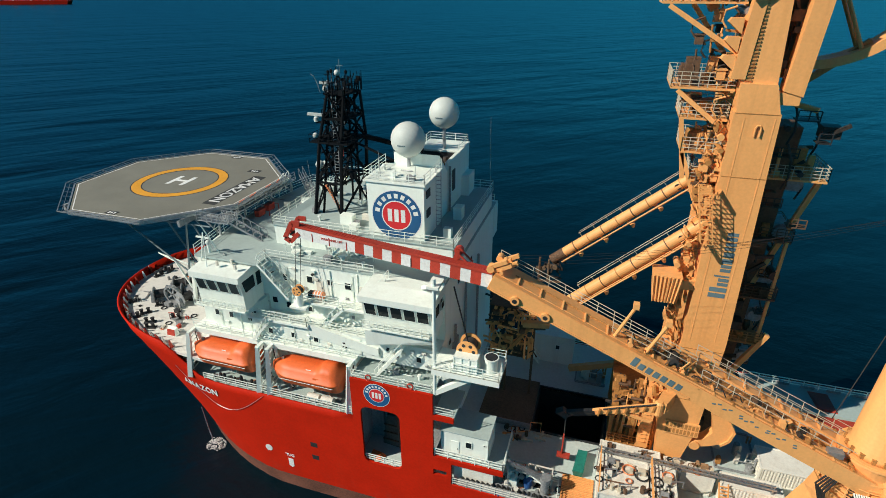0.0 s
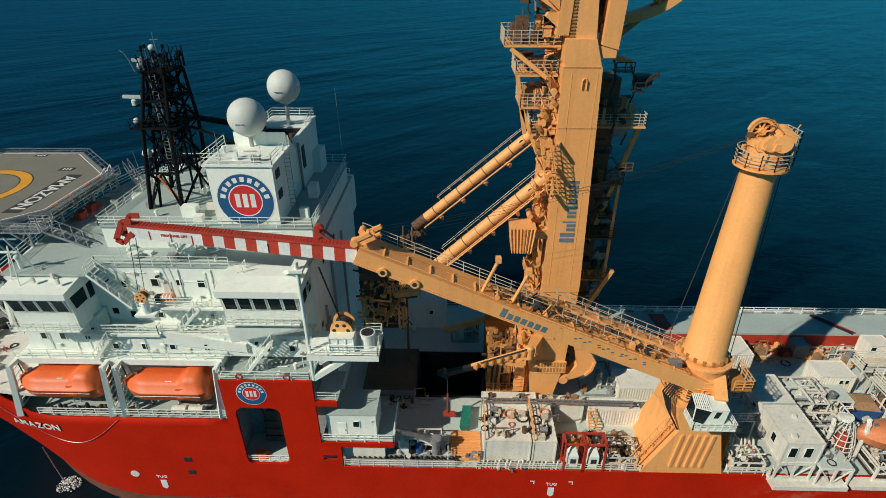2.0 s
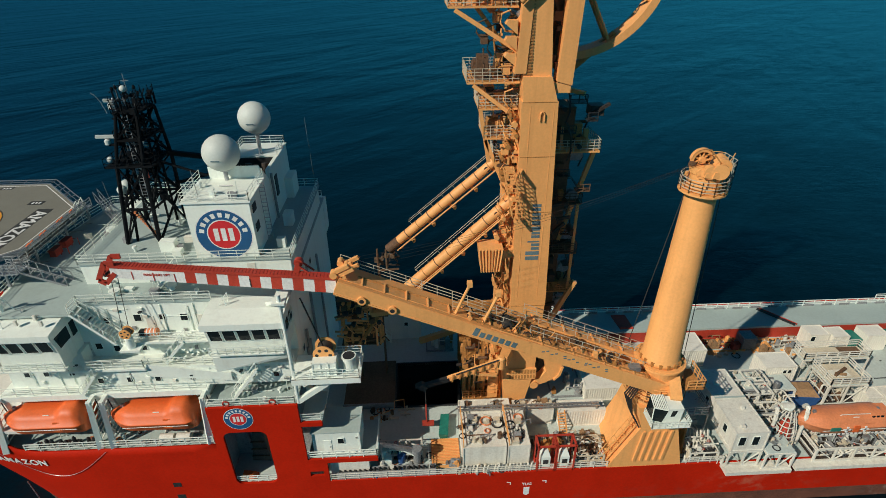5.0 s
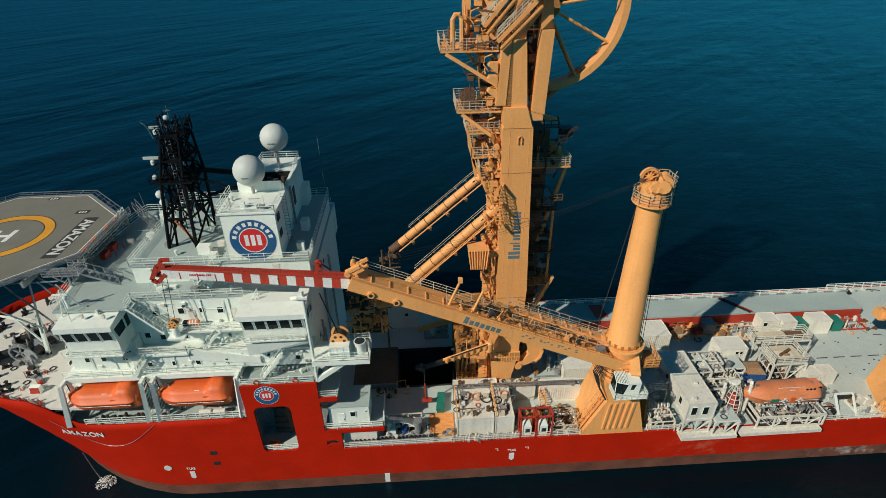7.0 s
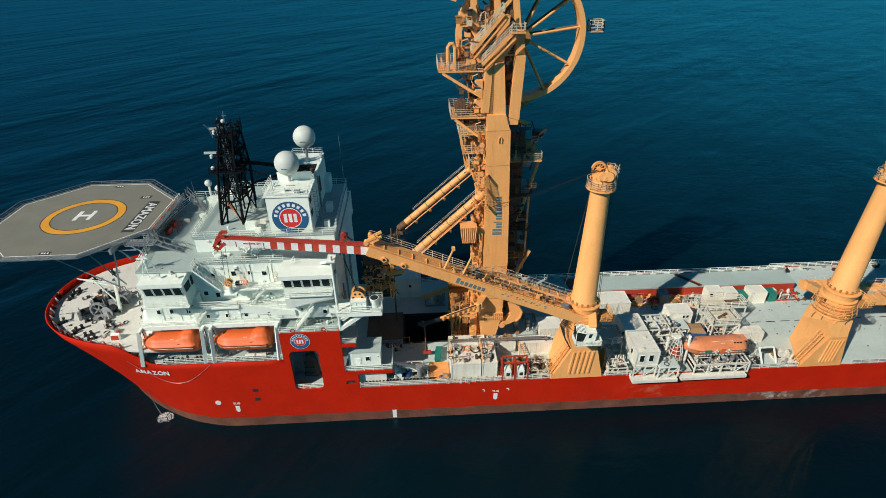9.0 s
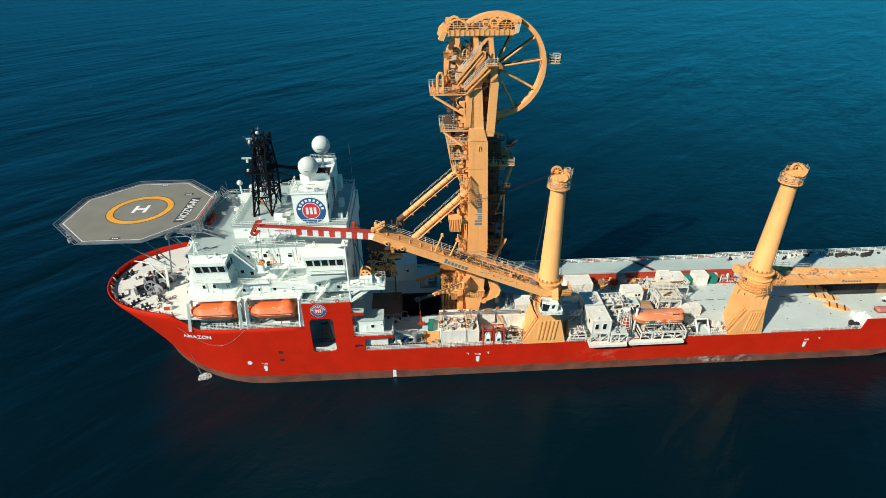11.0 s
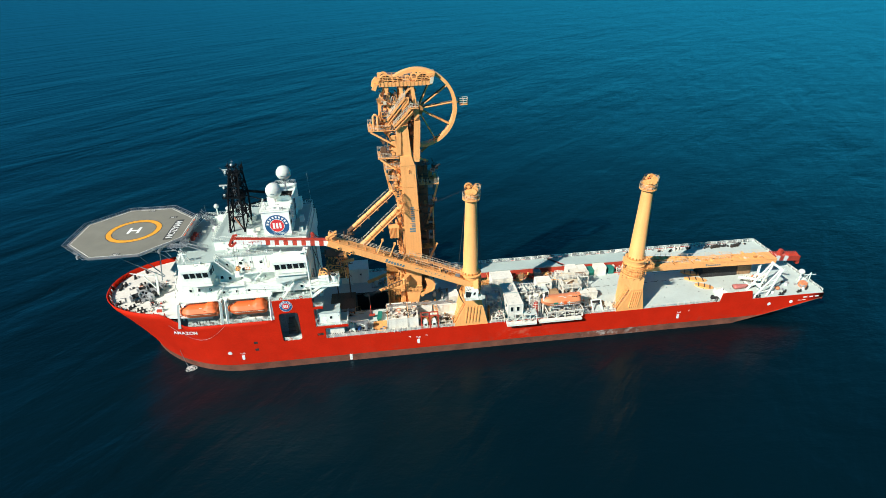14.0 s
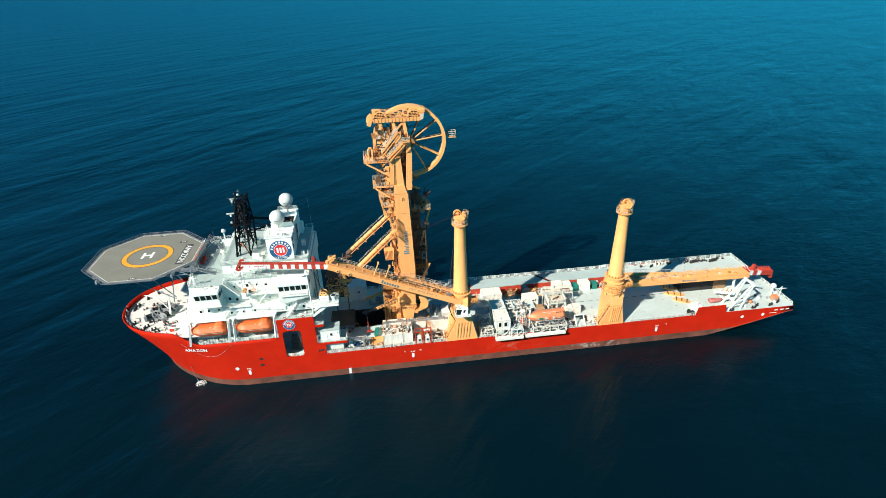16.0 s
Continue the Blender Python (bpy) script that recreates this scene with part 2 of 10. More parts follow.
def sea_material():
    m = bpy.data.materials.new("sea_water")
    m.use_nodes = True
    n, l = m.node_tree.nodes, m.node_tree.links
    b = n["Principled BSDF"]
    b.inputs["IOR"].default_value = 1.333
    b.inputs["Roughness"].default_value = 0.3
    b.inputs["Specular Tint"].default_value = (0.33, 0.79, 1.0, 1)
    geo = n.new("ShaderNodeNewGeometry")
    mp = n.new("ShaderNodeMapping")
    mp.inputs["Rotation"].default_value = (0, 0, radians(24))
    mp.inputs["Scale"].default_value = (0.6, 1.2, 1.0)
    l.new(geo.outputs["Position"], mp.inputs["Vector"])
    # a second, longer-crested train crosses the first
    mp2 = n.new("ShaderNodeMapping")
    mp2.vector_type = "TEXTURE"
    mp2.inputs["Rotation"].default_value = (0, 0, radians(46))
    mp2.inputs["Scale"].default_value = (2.4, 0.75, 1.0)
    l.new(geo.outputs["Position"], mp2.inputs["Vector"])
    heights = []
    for sc, det, amp in ((0.019, 3, 3.1), (0.085, 4, 0.34), (0.4, 4, 0.13), (1.5, 3, 0.045), (0.07, 4, 0.85)):
        t = n.new("ShaderNodeTexNoise")
        t.inputs["Scale"].default_value = sc
        t.inputs["Detail"].default_value = det
        t.inputs["Distortion"].default_value = 0.4
        l.new((mp2 if len(heights) in (0, 4) else mp).outputs[0], t.inputs["Vector"])
        k = n.new("ShaderNodeMath")
        k.operation = "MULTIPLY"
        k.inputs[1].default_value = amp
        l.new(t.outputs["Fac"], k.inputs[0])
        heights.append(k)
    # gusts roughen the ripples in long patches
    gm = n.new("ShaderNodeMapping")
    gm.inputs["Rotation"].default_value = (0, 0, radians(-34))
    gm.inputs["Scale"].default_value = (0.35, 1.5, 1.0)
    l.new(geo.outputs["Position"], gm.inputs["Vector"])
    gust = n.new("ShaderNodeTexNoise")
    gust.inputs["Scale"].default_value, gust.inputs["Detail"].default_value = 0.02, 4.0
    l.new(gm.outputs[0], gust.inputs["Vector"])
    gr = n.new("ShaderNodeMapRange")
    gr.inputs["From Min"].default_value, gr.inputs["From Max"].default_value = 0.35, 0.68
    gr.inputs["To Min"].default_value, gr.inputs["To Max"].default_value = 0.45, 1.6
    l.new(gust.outputs["Fac"], gr.inputs["Value"])
    fine = n.new("ShaderNodeMath")
    l.new(heights[2].outputs[0], fine.inputs[0])
    l.new(heights[3].outputs[0], fine.inputs[1])
    ripple = n.new("ShaderNodeMath")
    ripple.operation = "MULTIPLY"
    l.new(fine.outputs[0], ripple.inputs[0])
    l.new(gr.outputs[0], ripple.inputs[1])
    cross = n.new("ShaderNodeMath")
    l.new(heights[1].outputs[0], cross.inputs[0])
    l.new(heights[4].outputs[0], cross.inputs[1])
    a = n.new("ShaderNodeMath")
    l.new(heights[0].outputs[0], a.inputs[0])
    l.new(cross.outputs[0], a.inputs[1])
    c = n.new("ShaderNodeMath")
    l.new(a.outputs[0], c.inputs[0])
    l.new(ripple.outputs[0], c.inputs[1])
    bp = n.new("ShaderNodeBump")
    bp.inputs["Distance"].default_value = 1.0
    l.new(c.outputs[0], bp.inputs["Height"])
    l.new(bp.outputs["Normal"], b.inputs["Normal"])
    # calmer water in the lee of the hull
    lm = n.new("ShaderNodeMapping")
    lm.inputs["Location"].default_value = (-30.0 / 190, -115.0 / 115, 0)
    lm.inputs["Scale"].default_value = (1 / 190, 1 / 115, 0)
    l.new(geo.outputs["Position"], lm.inputs["Vector"])
    ln = n.new("ShaderNodeVectorMath")
    ln.operation = "LENGTH"
    l.new(lm.outputs[0], ln.inputs[0])
    lee = n.new("ShaderNodeMapRange")
    lee.interpolation_type = "SMOOTHSTEP"
    lee.inputs["From Min"].default_value, lee.inputs["From Max"].default_value = 0.4, 1.3
    lee.inputs["To Min"].default_value, lee.inputs["To Max"].default_value = 0.45, 1.0
    l.new(ln.outputs["Value"], lee.inputs["Value"])
    l.new(lee.outputs[0], bp.inputs["Strength"])
    tint = n.new("ShaderNodeTexNoise")
    tint.inputs["Scale"].default_value = 0.009
    tint.inputs["Detail"].default_value = 4
    l.new(mp.outputs[0], tint.inputs["Vector"])
    r = n.new("ShaderNodeValToRGB")
    r.color_ramp.elements[0].position, r.color_ramp.elements[1].position = 0.3, 0.7
    r.color_ramp.elements[0].color = (0.0003, 0.0042, 0.0065, 1)
    r.color_ramp.elements[1].color = (0.0006, 0.0088, 0.0142, 1)
    l.new(tint.outputs["Fac"], r.inputs["Fac"])
    l.new(r.outputs["Color"], b.inputs["Base Color"])
    return m


GLASS = glass_material()
SEA = sea_material()


# ---- building helpers ----
def thing(name, at, label, category, group="", kind=""):
    ob = new(name)
    ob.empty_display_size = 0.5
    ob.location = at
    return tagged(ob, label, category, group, kind)


def part(name, bm, mat, parent=None, label="", smooth=False):
    """Links bm, built in world places, as one mesh object under parent."""
    me = bpy.data.meshes.new(name)
    bmesh.ops.recalc_face_normals(bm, faces=bm.faces)
    bm.to_mesh(me)
    bm.free()
    if smooth:
        me.polygons.foreach_set("use_smooth", [True] * len(me.polygons))
    for m in mat if isinstance(mat, (list, tuple)) else [mat]:
        me.materials.append(m)
    ob = new(name, me)
    if parent is not None:
        at = Vector((0, 0, 0))
        up = parent
        while up is not None:
            at += up.location
            up = up.parent
        me.transform(Matrix.Translation(-at))
        ob.parent = parent
    if label:
        ob["label"] = label
    return ob


def B():
    return bmesh.new()


def hexa(bm, lo, hi):
    """A solid between two loops of as many points, lo below hi."""
    a = [bm.verts.new(p) for p in lo]
    b = [bm.verts.new(p) for p in hi]
    n = len(a)
    bm.faces.new(a[::-1])
    bm.faces.new(b)
    for i in range(n):
        bm.faces.new((a[i], a[(i + 1) % n], b[(i + 1) % n], b[i]))
    return bm


def box(bm, x0, x1, y0, y1, z0, z1):
    return hexa(bm, [(x0, y0, z0), (x1, y0, z0), (x1, y1, z0), (x0, y1, z0)], [(x0, y0, z1), (x1, y0, z1), (x1, y1, z1), (x0, y1, z1)])


def prism(bm, pts, z0, z1):
    return hexa(bm, [(x, y, z0) for x, y in pts], [(x, y, z1) for x, y in pts])


def slab_xz(bm, pts, y0, y1):
    return hexa(bm, [(x, y0, z) for x, z in pts], [(x, y1, z) for x, z in pts])


def slab_yz(bm, pts, x0, x1):
    return hexa(bm, [(x0, y, z) for y, z in pts], [(x1, y, z) for y, z in pts])


def axes(p, q):
    d = (Vector(q) - Vector(p)).normalized()
    s = d.cross(Vector((0, 0, 1)))
    if s.length < 1e-3:
        s = Vector((1, 0, 0))
    s.normalize()
    return d, s, s.cross(d)


def beam(bm, p, q, w, h, w2=None, h2=None):
    """A box beam from p to q, w wide and h high, tapering to w2, h2."""
    p, q = Vector(p), Vector(q)
    _, s, u = axes(p, q)
    w2, h2 = w if w2 is None else w2, h if h2 is None else h2
    return hexa(bm, [p + s * (a * w / 2) + u * (b * h / 2) for a, b in ((-1, -1), (1, -1), (1, 1), (-1, 1))],
                [q + s * (a * w2 / 2) + u * (b * h2 / 2) for a, b in ((-1, -1), (1, -1), (1, 1), (-1, 1))])


def tube(bm, p, q, r, r2=None, n=8):
    p, q = Vector(p), Vector(q)
    _, s, u = axes(p, q)
    r2 = r if r2 is None else r2
    ring = [(math.cos(2 * math.pi * i / n), math.sin(2 * math.pi * i / n)) for i in range(n)]
    return hexa(bm, [p + s * (a * r) + u * (b * r) for a, b in ring], [q + s * (a * r2) + u * (b * r2) for a, b in ring])


def path_tube(bm, pts, r, n=6):
    pts = [Vector(p) for p in pts]
    rings = []
    for i, p in enumerate(pts):
        d = pts[min(i + 1, len(pts) - 1)] - pts[max(i - 1, 0)]
        if d.length < 1e-4:
            d = pts[1] - pts[0]
        d.normalize()
        s = d.cross(Vector((0.12, 0.31, 0.94)))
        if s.length < 0.1:
            s = d.cross(Vector((1, 0, 0)))
        s.normalize()
        u = s.cross(d)
        rings.append([bm.verts.new(p + s * (r * math.cos(2 * math.pi * k / n)) + u * (r * math.sin(2 * math.pi * k / n))) for k in range(n)])
    for a, b in zip(rings, rings[1:]):
        for k in range(n):
            bm.faces.new((a[k], a[(k + 1) % n], b[(k + 1) % n], b[k]))
    bm.faces.new(rings[0][::-1])
    bm.faces.new(rings[-1])
    return bm


def lathe(bm, cx, cy, prof, n=24):
    """A solid of revolution about the vertical at cx, cy; prof holds (radius, z) from below."""
    rings = [[bm.verts.new((cx + r * math.cos(2 * math.pi * i / n), cy + r * math.sin(2 * math.pi * i / n), z)) for i in range(n)] for r, z in prof]
    for a, b in zip(rings, rings[1:]):
        for i in range(n):
            bm.faces.new((a[i], a[(i + 1) % n], b[(i + 1) % n], b[i]))
    bm.faces.new(rings[0][::-1])
    bm.faces.new(rings[-1])
    return bm


def ball(bm, c, r, n=20, squash=1.0):
    prof = [(max(0.02, math.sin(math.pi * k / 12)) * r, c[2] - math.cos(math.pi * k / 12) * r * squash) for k in range(13)]
    return lathe(bm, c[0], c[1], prof, n)


def ring_xz(bm, cx, cy, cz, r0, r1, w, a0=0, a1=360, n=32):
    """A flat ring, or part of one, standing in the xz plane, w thick."""
    full = a1 - a0 >= 360
    cols = []
    for i in range(n if full else n + 1):
        t = radians(a0 + (a1 - a0) * i / n)
        cols.append([bm.verts.new((cx + r * math.cos(t), cy + d, cz + r * math.sin(t))) for r, d in ((r0, -w / 2), (r1, -w / 2), (r1, w / 2), (r0, w / 2))])
    for a, b in zip(cols, cols[1:] + cols[:1] if full else cols[1:]):
        for k in range(4):
            bm.faces.new((a[k], a[(k + 1) % 4], b[(k + 1) % 4], b[k]))
    if not full:
        bm.faces.new(cols[0])
        bm.faces.new(cols[-1])
    return bm


def railing(pts, height=1.1, gap=1.8, r=0.026, rails=3, bm=None, closed=False):
    """Handrails with stanchions along pts."""
    bm = bm or B()
    pts = [Vector(p) for p in pts]
    if closed:
        pts.append(pts[0])
    up = Vector((0, 0, 1))
    for p, q in zip(pts, pts[1:]):
        for k in range(1, rails + 1):
            beam(bm, p + up * height * k / rails, q + up * height * k / rails, 2 * r, 2 * r)
        n = max(1, round((q - p).length / gap))
        for i in range(n + 1):
            at = p.lerp(q, i / n)
            beam(bm, at, at + up * height, 2.2 * r, 2.2 * r)
    return bm


def ladder_cage(bm, p, top, w=0.6):
    """A ladder from p up to height top with hoops."""
    x, y, z = p
    for s in (-w / 2, w / 2):
        beam(bm, (x + s, y, z), (x + s, y, top), 0.07, 0.07)
    k = z + 0.3
    while k < top:
        beam(bm, (x - w / 2, y, k), (x + w / 2, y, k), 0.05, 0.05)
        k += 0.45
    return bm


def plate_hole(bm, x0, x1, z0, z1, hx0, hx1, hz0, hz1, r, y0, y1, n=32):
    """An upright plate in the xz plane from y0 to y1 with one rounded opening."""
    cx, cz = (hx0 + hx1) / 2, (hz0 + hz1) / 2
    inner = []
    for ccx, ccz, a0 in ((hx1 - r, hz1 - r, 0), (hx0 + r, hz1 - r, 90), (hx0 + r, hz0 + r, 180), (hx1 - r, hz0 + r, 270)):
        for i in range(n // 4):
            a = radians(a0 + 90 * i / (n // 4 - 1))
            inner.append((ccx + r * math.cos(a), ccz + r * math.sin(a)))
    outer = []
    for i, (x, z) in enumerate(inner):
        k = i // (n // 4)
        j = i % (n // 4)
        tx = x1 if k in (0, 3) else x0
        tz = z1 if k in (0, 1) else z0
        mid = (n // 4 - 1) / 2
        if abs(j - mid) < 0.6:
            outer.append((tx, tz))
        elif (j < mid) == (k in (0, 2)):
            outer.append((tx, z))
        else:
            outer.append((x, tz))
    vs = [[bm.verts.new((x, y, z)) for x, z in loop] for loop in (inner, outer) for y in (y0, y1)]
    i0, i1, o0, o1 = vs
    m = len(i0)
    for i in range(m):
        j = (i + 1) % m
        for q in ((i0[i], i0[j], o0[j], o0[i]), (i1[i], i1[j], o1[j], o1[i]), (i0[i], i0[j], i1[j], i1[i]), (o0[i], o0[j], o1[j], o1[i])):
            bm.faces.new(q)
    return bm


def window(parent, pts, name="window", mullion=0.06, mat=WHITE, out=(0, -1, 0)):
    """A pane between four corner points with a frame of bars, sunk into its parent's wall."""
    pts = [Vector(p) for p in pts]
    o = Vector(out)
    bm = B()
    hexa(bm, [p + o * 0.01 for p in pts], [p + o * 0.05 for p in pts])
    w = part(name, bm, GLASS, parent, "dark tinted window pane")
    bm = B()
    for p, q in zip(pts, pts[1:] + pts[:1]):
        beam(bm, p + o * 0.04, q + o * 0.04, mullion, mullion)
    part("window_frame", bm, mat, w)
    return w


def text(name, words, size, mat, m, parent, extrude=0.012, align="CENTER"):
    """Painted letters as a flat mesh at pose m."""
    cu = bpy.data.curves.new(name, "FONT")
    cu.body, cu.size, cu.extrude, cu.align_x, cu.align_y = words, size, extrude, align, "CENTER"
    cu.offset = 0.02 * size
    tmp = bpy.data.objects.new(name, cu)
    me = bpy.data.meshes.new_from_object(tmp)
    bpy.data.objects.remove(tmp)
    me.transform(m)
    at = Vector((0, 0, 0))
    up = parent
    while up is not None:
        at += up.location
        up = up.parent
    me.transform(Matrix.Translation(-at))
    me.materials.clear()
    me.materials.append(mat)
    ob = new(name, me)
    ob.parent = parent
    return ob


# ---- sea ----
bm = B()
for v in ((-4600, -4600), (4600, -4600), (4600, 4600), (-4600, 4600)):
    bm.verts.new((*v, 0))
bm.faces.new(bm.verts)
tagged(part("water", bm, SEA), "deep blue open sea with low wind ripples", "water", kind="structure")


# ---- hull ----
PORT, STBD, STERN = -16.1, 15.4, 125.1


def breadth(x, z):
    """Half breadth of the hull as a share of the full one."""
    k = max(0.0, min(1.0, z / 18.0)) ** 1.25
    tip, mid = -60.2 - 7.4 * k, -34.2 - 7.8 * k
    if x >= mid:
        return 1.0
    u = min(1.0, (mid - x) / (mid - tip))
    e1, e2 = 1.8 + 0.5 * k, 0.8 - 0.35 * k
    return max(0.0, 1 - u ** e1) ** e2


def tip_x(z):
    return -60.2 - 7.4 * max(0.0, min(1.0, z / 18.0)) ** 1.25


def keel(x):
    return -2.0 if x < 88 else -2.0 + 8.3 * min(1.0, (x - 88) / (STERN - 88)) ** 1.15


def sheer(x):
    """Height of the hull's upper edge."""
    if x < -50.5:
        return 18.8
    if x < -45.3:
        return 18.8 - 4.1 * (x + 50.5) / 5.2
    if x < -24.4:
        return 14.7
    return 7.75 if x < 100 else 7.75 - 0.2 * (x - 100) / 25


hull = thing("ship_hull", (0, 0, 0), "red-painted ship's hull with a fouled brown boot-top, afloat", "ship hull")


def shell(side):
    """The shell plating of one side, from below the waterline to the sheer."""
    bm = B()
    xs = [-67.6 + 25.5 * (1 - math.cos(math.pi / 2 * i / 22)) for i in range(23)] + [-41, -38, -36, -33, -30, -27, -24.42, -24.39, -20, -15, -7, 2, 12, 22, 34, 46, 58, 70, 80, 88, 92, 96, 100, 104, 108, 112, 116, 120, STERN]
    zs = [-2, -0.5, 1.9, 2.0, 3.5, 5.5, 7.5]
    full = PORT if side < 0 else STBD
    cols = []
    for x in xs:
        top, low = sheer(x), keel(x)
        hs = [max(z, low) for z in zs] + [7.5 + (top - 7.5) * k / 7 for k in range(1, 8)]
        col = []
        for z in hs:
            xx = max(x, tip_x(z))
            col.append(bm.verts.new((xx, full * breadth(xx, z), z)))
        cols.append(col)
    for a, b in zip(cols, cols[1:]):
        for i in range(len(a) - 1):
            f = bm.faces.new((a[i], b[i], b[i + 1], a[i + 1]))
            f.material_index = 1 if i < 3 else 0
            f.smooth = True
    return part("shell_plating", bm, [RED, BOOT], hull)


for s in (-1, 1):
    ob = shell(s)
    mod = ob.modifiers.new("plate", "SOLIDIFY")
    mod.thickness, mod.offset = 0.22, -1
bm = B()
box(bm, STERN - 0.25, STERN, PORT + 0.1, STBD - 0.1, 5.6, 7.55)
part("transom", bm, RED, hull)
# raised bulwark by the stern and the red side house with its tall opening
bm = B()
slab_xz(bm, [(93.8, 7.3), (93.9, 7.8), (94.3, 10.35), (102.8, 10.35), (103.4, 7.7), (103.4, 7.3)], PORT - 0.012, PORT + 0.25)
part("bulwark", bm, RED, hull)
bm = B()
plate_hole(bm, -24.45, -14.9, 7.6, 20.2, -23.45, -18.75, 7.95, 16.5, 0.9, PORT - 0.01, PORT + 0.3)
part("side_wall", bm, RED, hull)
for x1, z0, z1 in ((-12.6, 16.9, 17.5), (-7.0, 10.9, 11.5), (-12.8, 7.6, 8.75), (-12.8, 9.55, 10.9)):
    part("side_strake", box(B(), -14.9, x1, PORT - 0.01, PORT + 0.3, z0, z1), RED, hull)
part("side_strake", box(B(), -13.35, -12.8, PORT - 0.01, PORT + 0.3, 8.75, 9.55), RED, hull)

# decks
FZ = 17.7
bm = B()
pts = []
for i in range(25):
    x = -67.0 + 24 * (1 - math.cos(math.pi / 2 * i / 24))
    pts.append((x, (PORT + 0.3) * breadth(x, 17)))
pts += [(-43.2, PORT + 0.25), (-43.2, STBD - 0.25)] + [(x, -y * (STBD - 0.3) / 15.8) for x, y in reversed(pts)]
prism(bm, pts, FZ - 0.4, FZ)
part("forecastle_deck", bm, FORE, hull)
bm = B()
pts = [(-49 + 1.5 * i, (PORT + 0.32) * breadth(-49 + 1.5 * i, 13.9)) for i in range(7)] + [(-24.5, PORT + 0.32), (-24.5, -9), (-49, -9)]
prism(bm, pts, 14.3, 14.55)
part("boat_deck", bm, DECK, hull)
pts = [(-49 + 1.5 * i, (STBD - 0.32) * breadth(-49 + 1.5 * i, 13.9)) for i in range(7)] + [(-24.5, STBD - 0.32), (-24.5, 9), (-49, 9)]
part("boat_deck", prism(B(), pts, 14.3, 14.55), DECK, hull)
bm = B()
MX0, MX1, MY0, MY1 = -5.4, 3.4, -5.0, 3.4
box(bm, -33, MX0, PORT + 0.23, STBD - 0.23, 7.45, 7.7)
box(bm, MX0, MX1, PORT + 0.23, MY0, 7.45, 7.7)
box(bm, MX0, MX1, MY1, STBD - 0.23, 7.45, 7.7)
box(bm, MX1, STERN - 0.05, PORT + 0.23, STBD - 0.23, 7.45, 7.7)
part("main_deck", bm, DECK_WORK, hull)
for q in ((MX0 - 0.2, MX0, MY0, MY1), (MX1, MX1 + 0.2, MY0, MY1), (MX0 - 0.2, MX1 + 0.2, MY0 - 0.2, MY0), (MX0 - 0.2, MX1 + 0.2, MY1, MY1 + 0.2)):
    part("moonpool_wall", box(B(), *q, -1, 7.9), DARK, hull)
bm = B()
box(bm, 21, 77, 6.3, 11.2, 9.6, 9.95)
part("side_deck", bm, DECK, hull)
bm = B()
box(bm, 21, 77, 6.3, 6.5, 7.7, 9.6)
box(bm, 21, 77, 11.0, 11.2, 7.7, 9.6)
part("side_deck_wall", bm, RED_TRIM, hull)


# ---- superstructure ----
sup = thing("superstructure", (-30, 0, 14.5), "white tiered deckhouse with grey decks and bridge wings", "deckhouse")


bm = B()
front = [(-46, -12.8), (-49.5, -9.5), (-51.8, -4), (-51.8, 4), (-49.5, 9.5), (-46, 12.8)]
top = [(-44.6, -12.8), (-45.4, -8.5), (-46, -4), (-46, 4), (-45.4, 8.5), (-44.6, 12.8)]
hexa(bm, [(x, y, 14.5) for x, y in front + [(-40, 12.8), (-40, -12.8)]], [(x, y, 30.7) for x, y in top + [(-40, 12.8), (-40, -12.8)]])
part("front_house", bm, WHITE, sup)
bm = B()
box(bm, -40, -14.95, -11.5, 11.5, 7.7, 30.7)
part("main_house", bm, WHITE, sup)
bm = B()
box(bm, -46, -24.45, -14.4, -11.4, 20.6, 21.3)
part("boat_deck_canopy", bm, WHITE, sup)
bm = B()
box(bm, -24.4, -15.0, PORT + 0.3, -11.4, 19.9, 20.2)
part("side_house_roof", bm, DECK, sup)
bm = B()
box(bm, -37.6, -15.0, -13.6, -11.4, 21.3, 24.0)
part("lower_house", bm, WHITE, sup)
bm = B()
prism(bm, [(-44.4, -13.4), (-44.8, -8.5), (-45.4, -4), (-45.4, 4), (-44.8, 8.5), (-44, 12.9), (-15, 12.9), (-15, -11.6), (-36, -11.6), (-36, -13.4)], 30.7, 30.95)
part("bridge_roof", bm, DECK, sup)
bm = B()
box(bm, -37, -15.2, -8.0, 11, 30.95, 33.4)
part("upper_house", bm, WHITE, sup)
bm = B()
box(bm, -37.2, -15.0, -8.2, 11.2, 33.4, 33.5)
part("upper_deck", bm, DECK, sup)


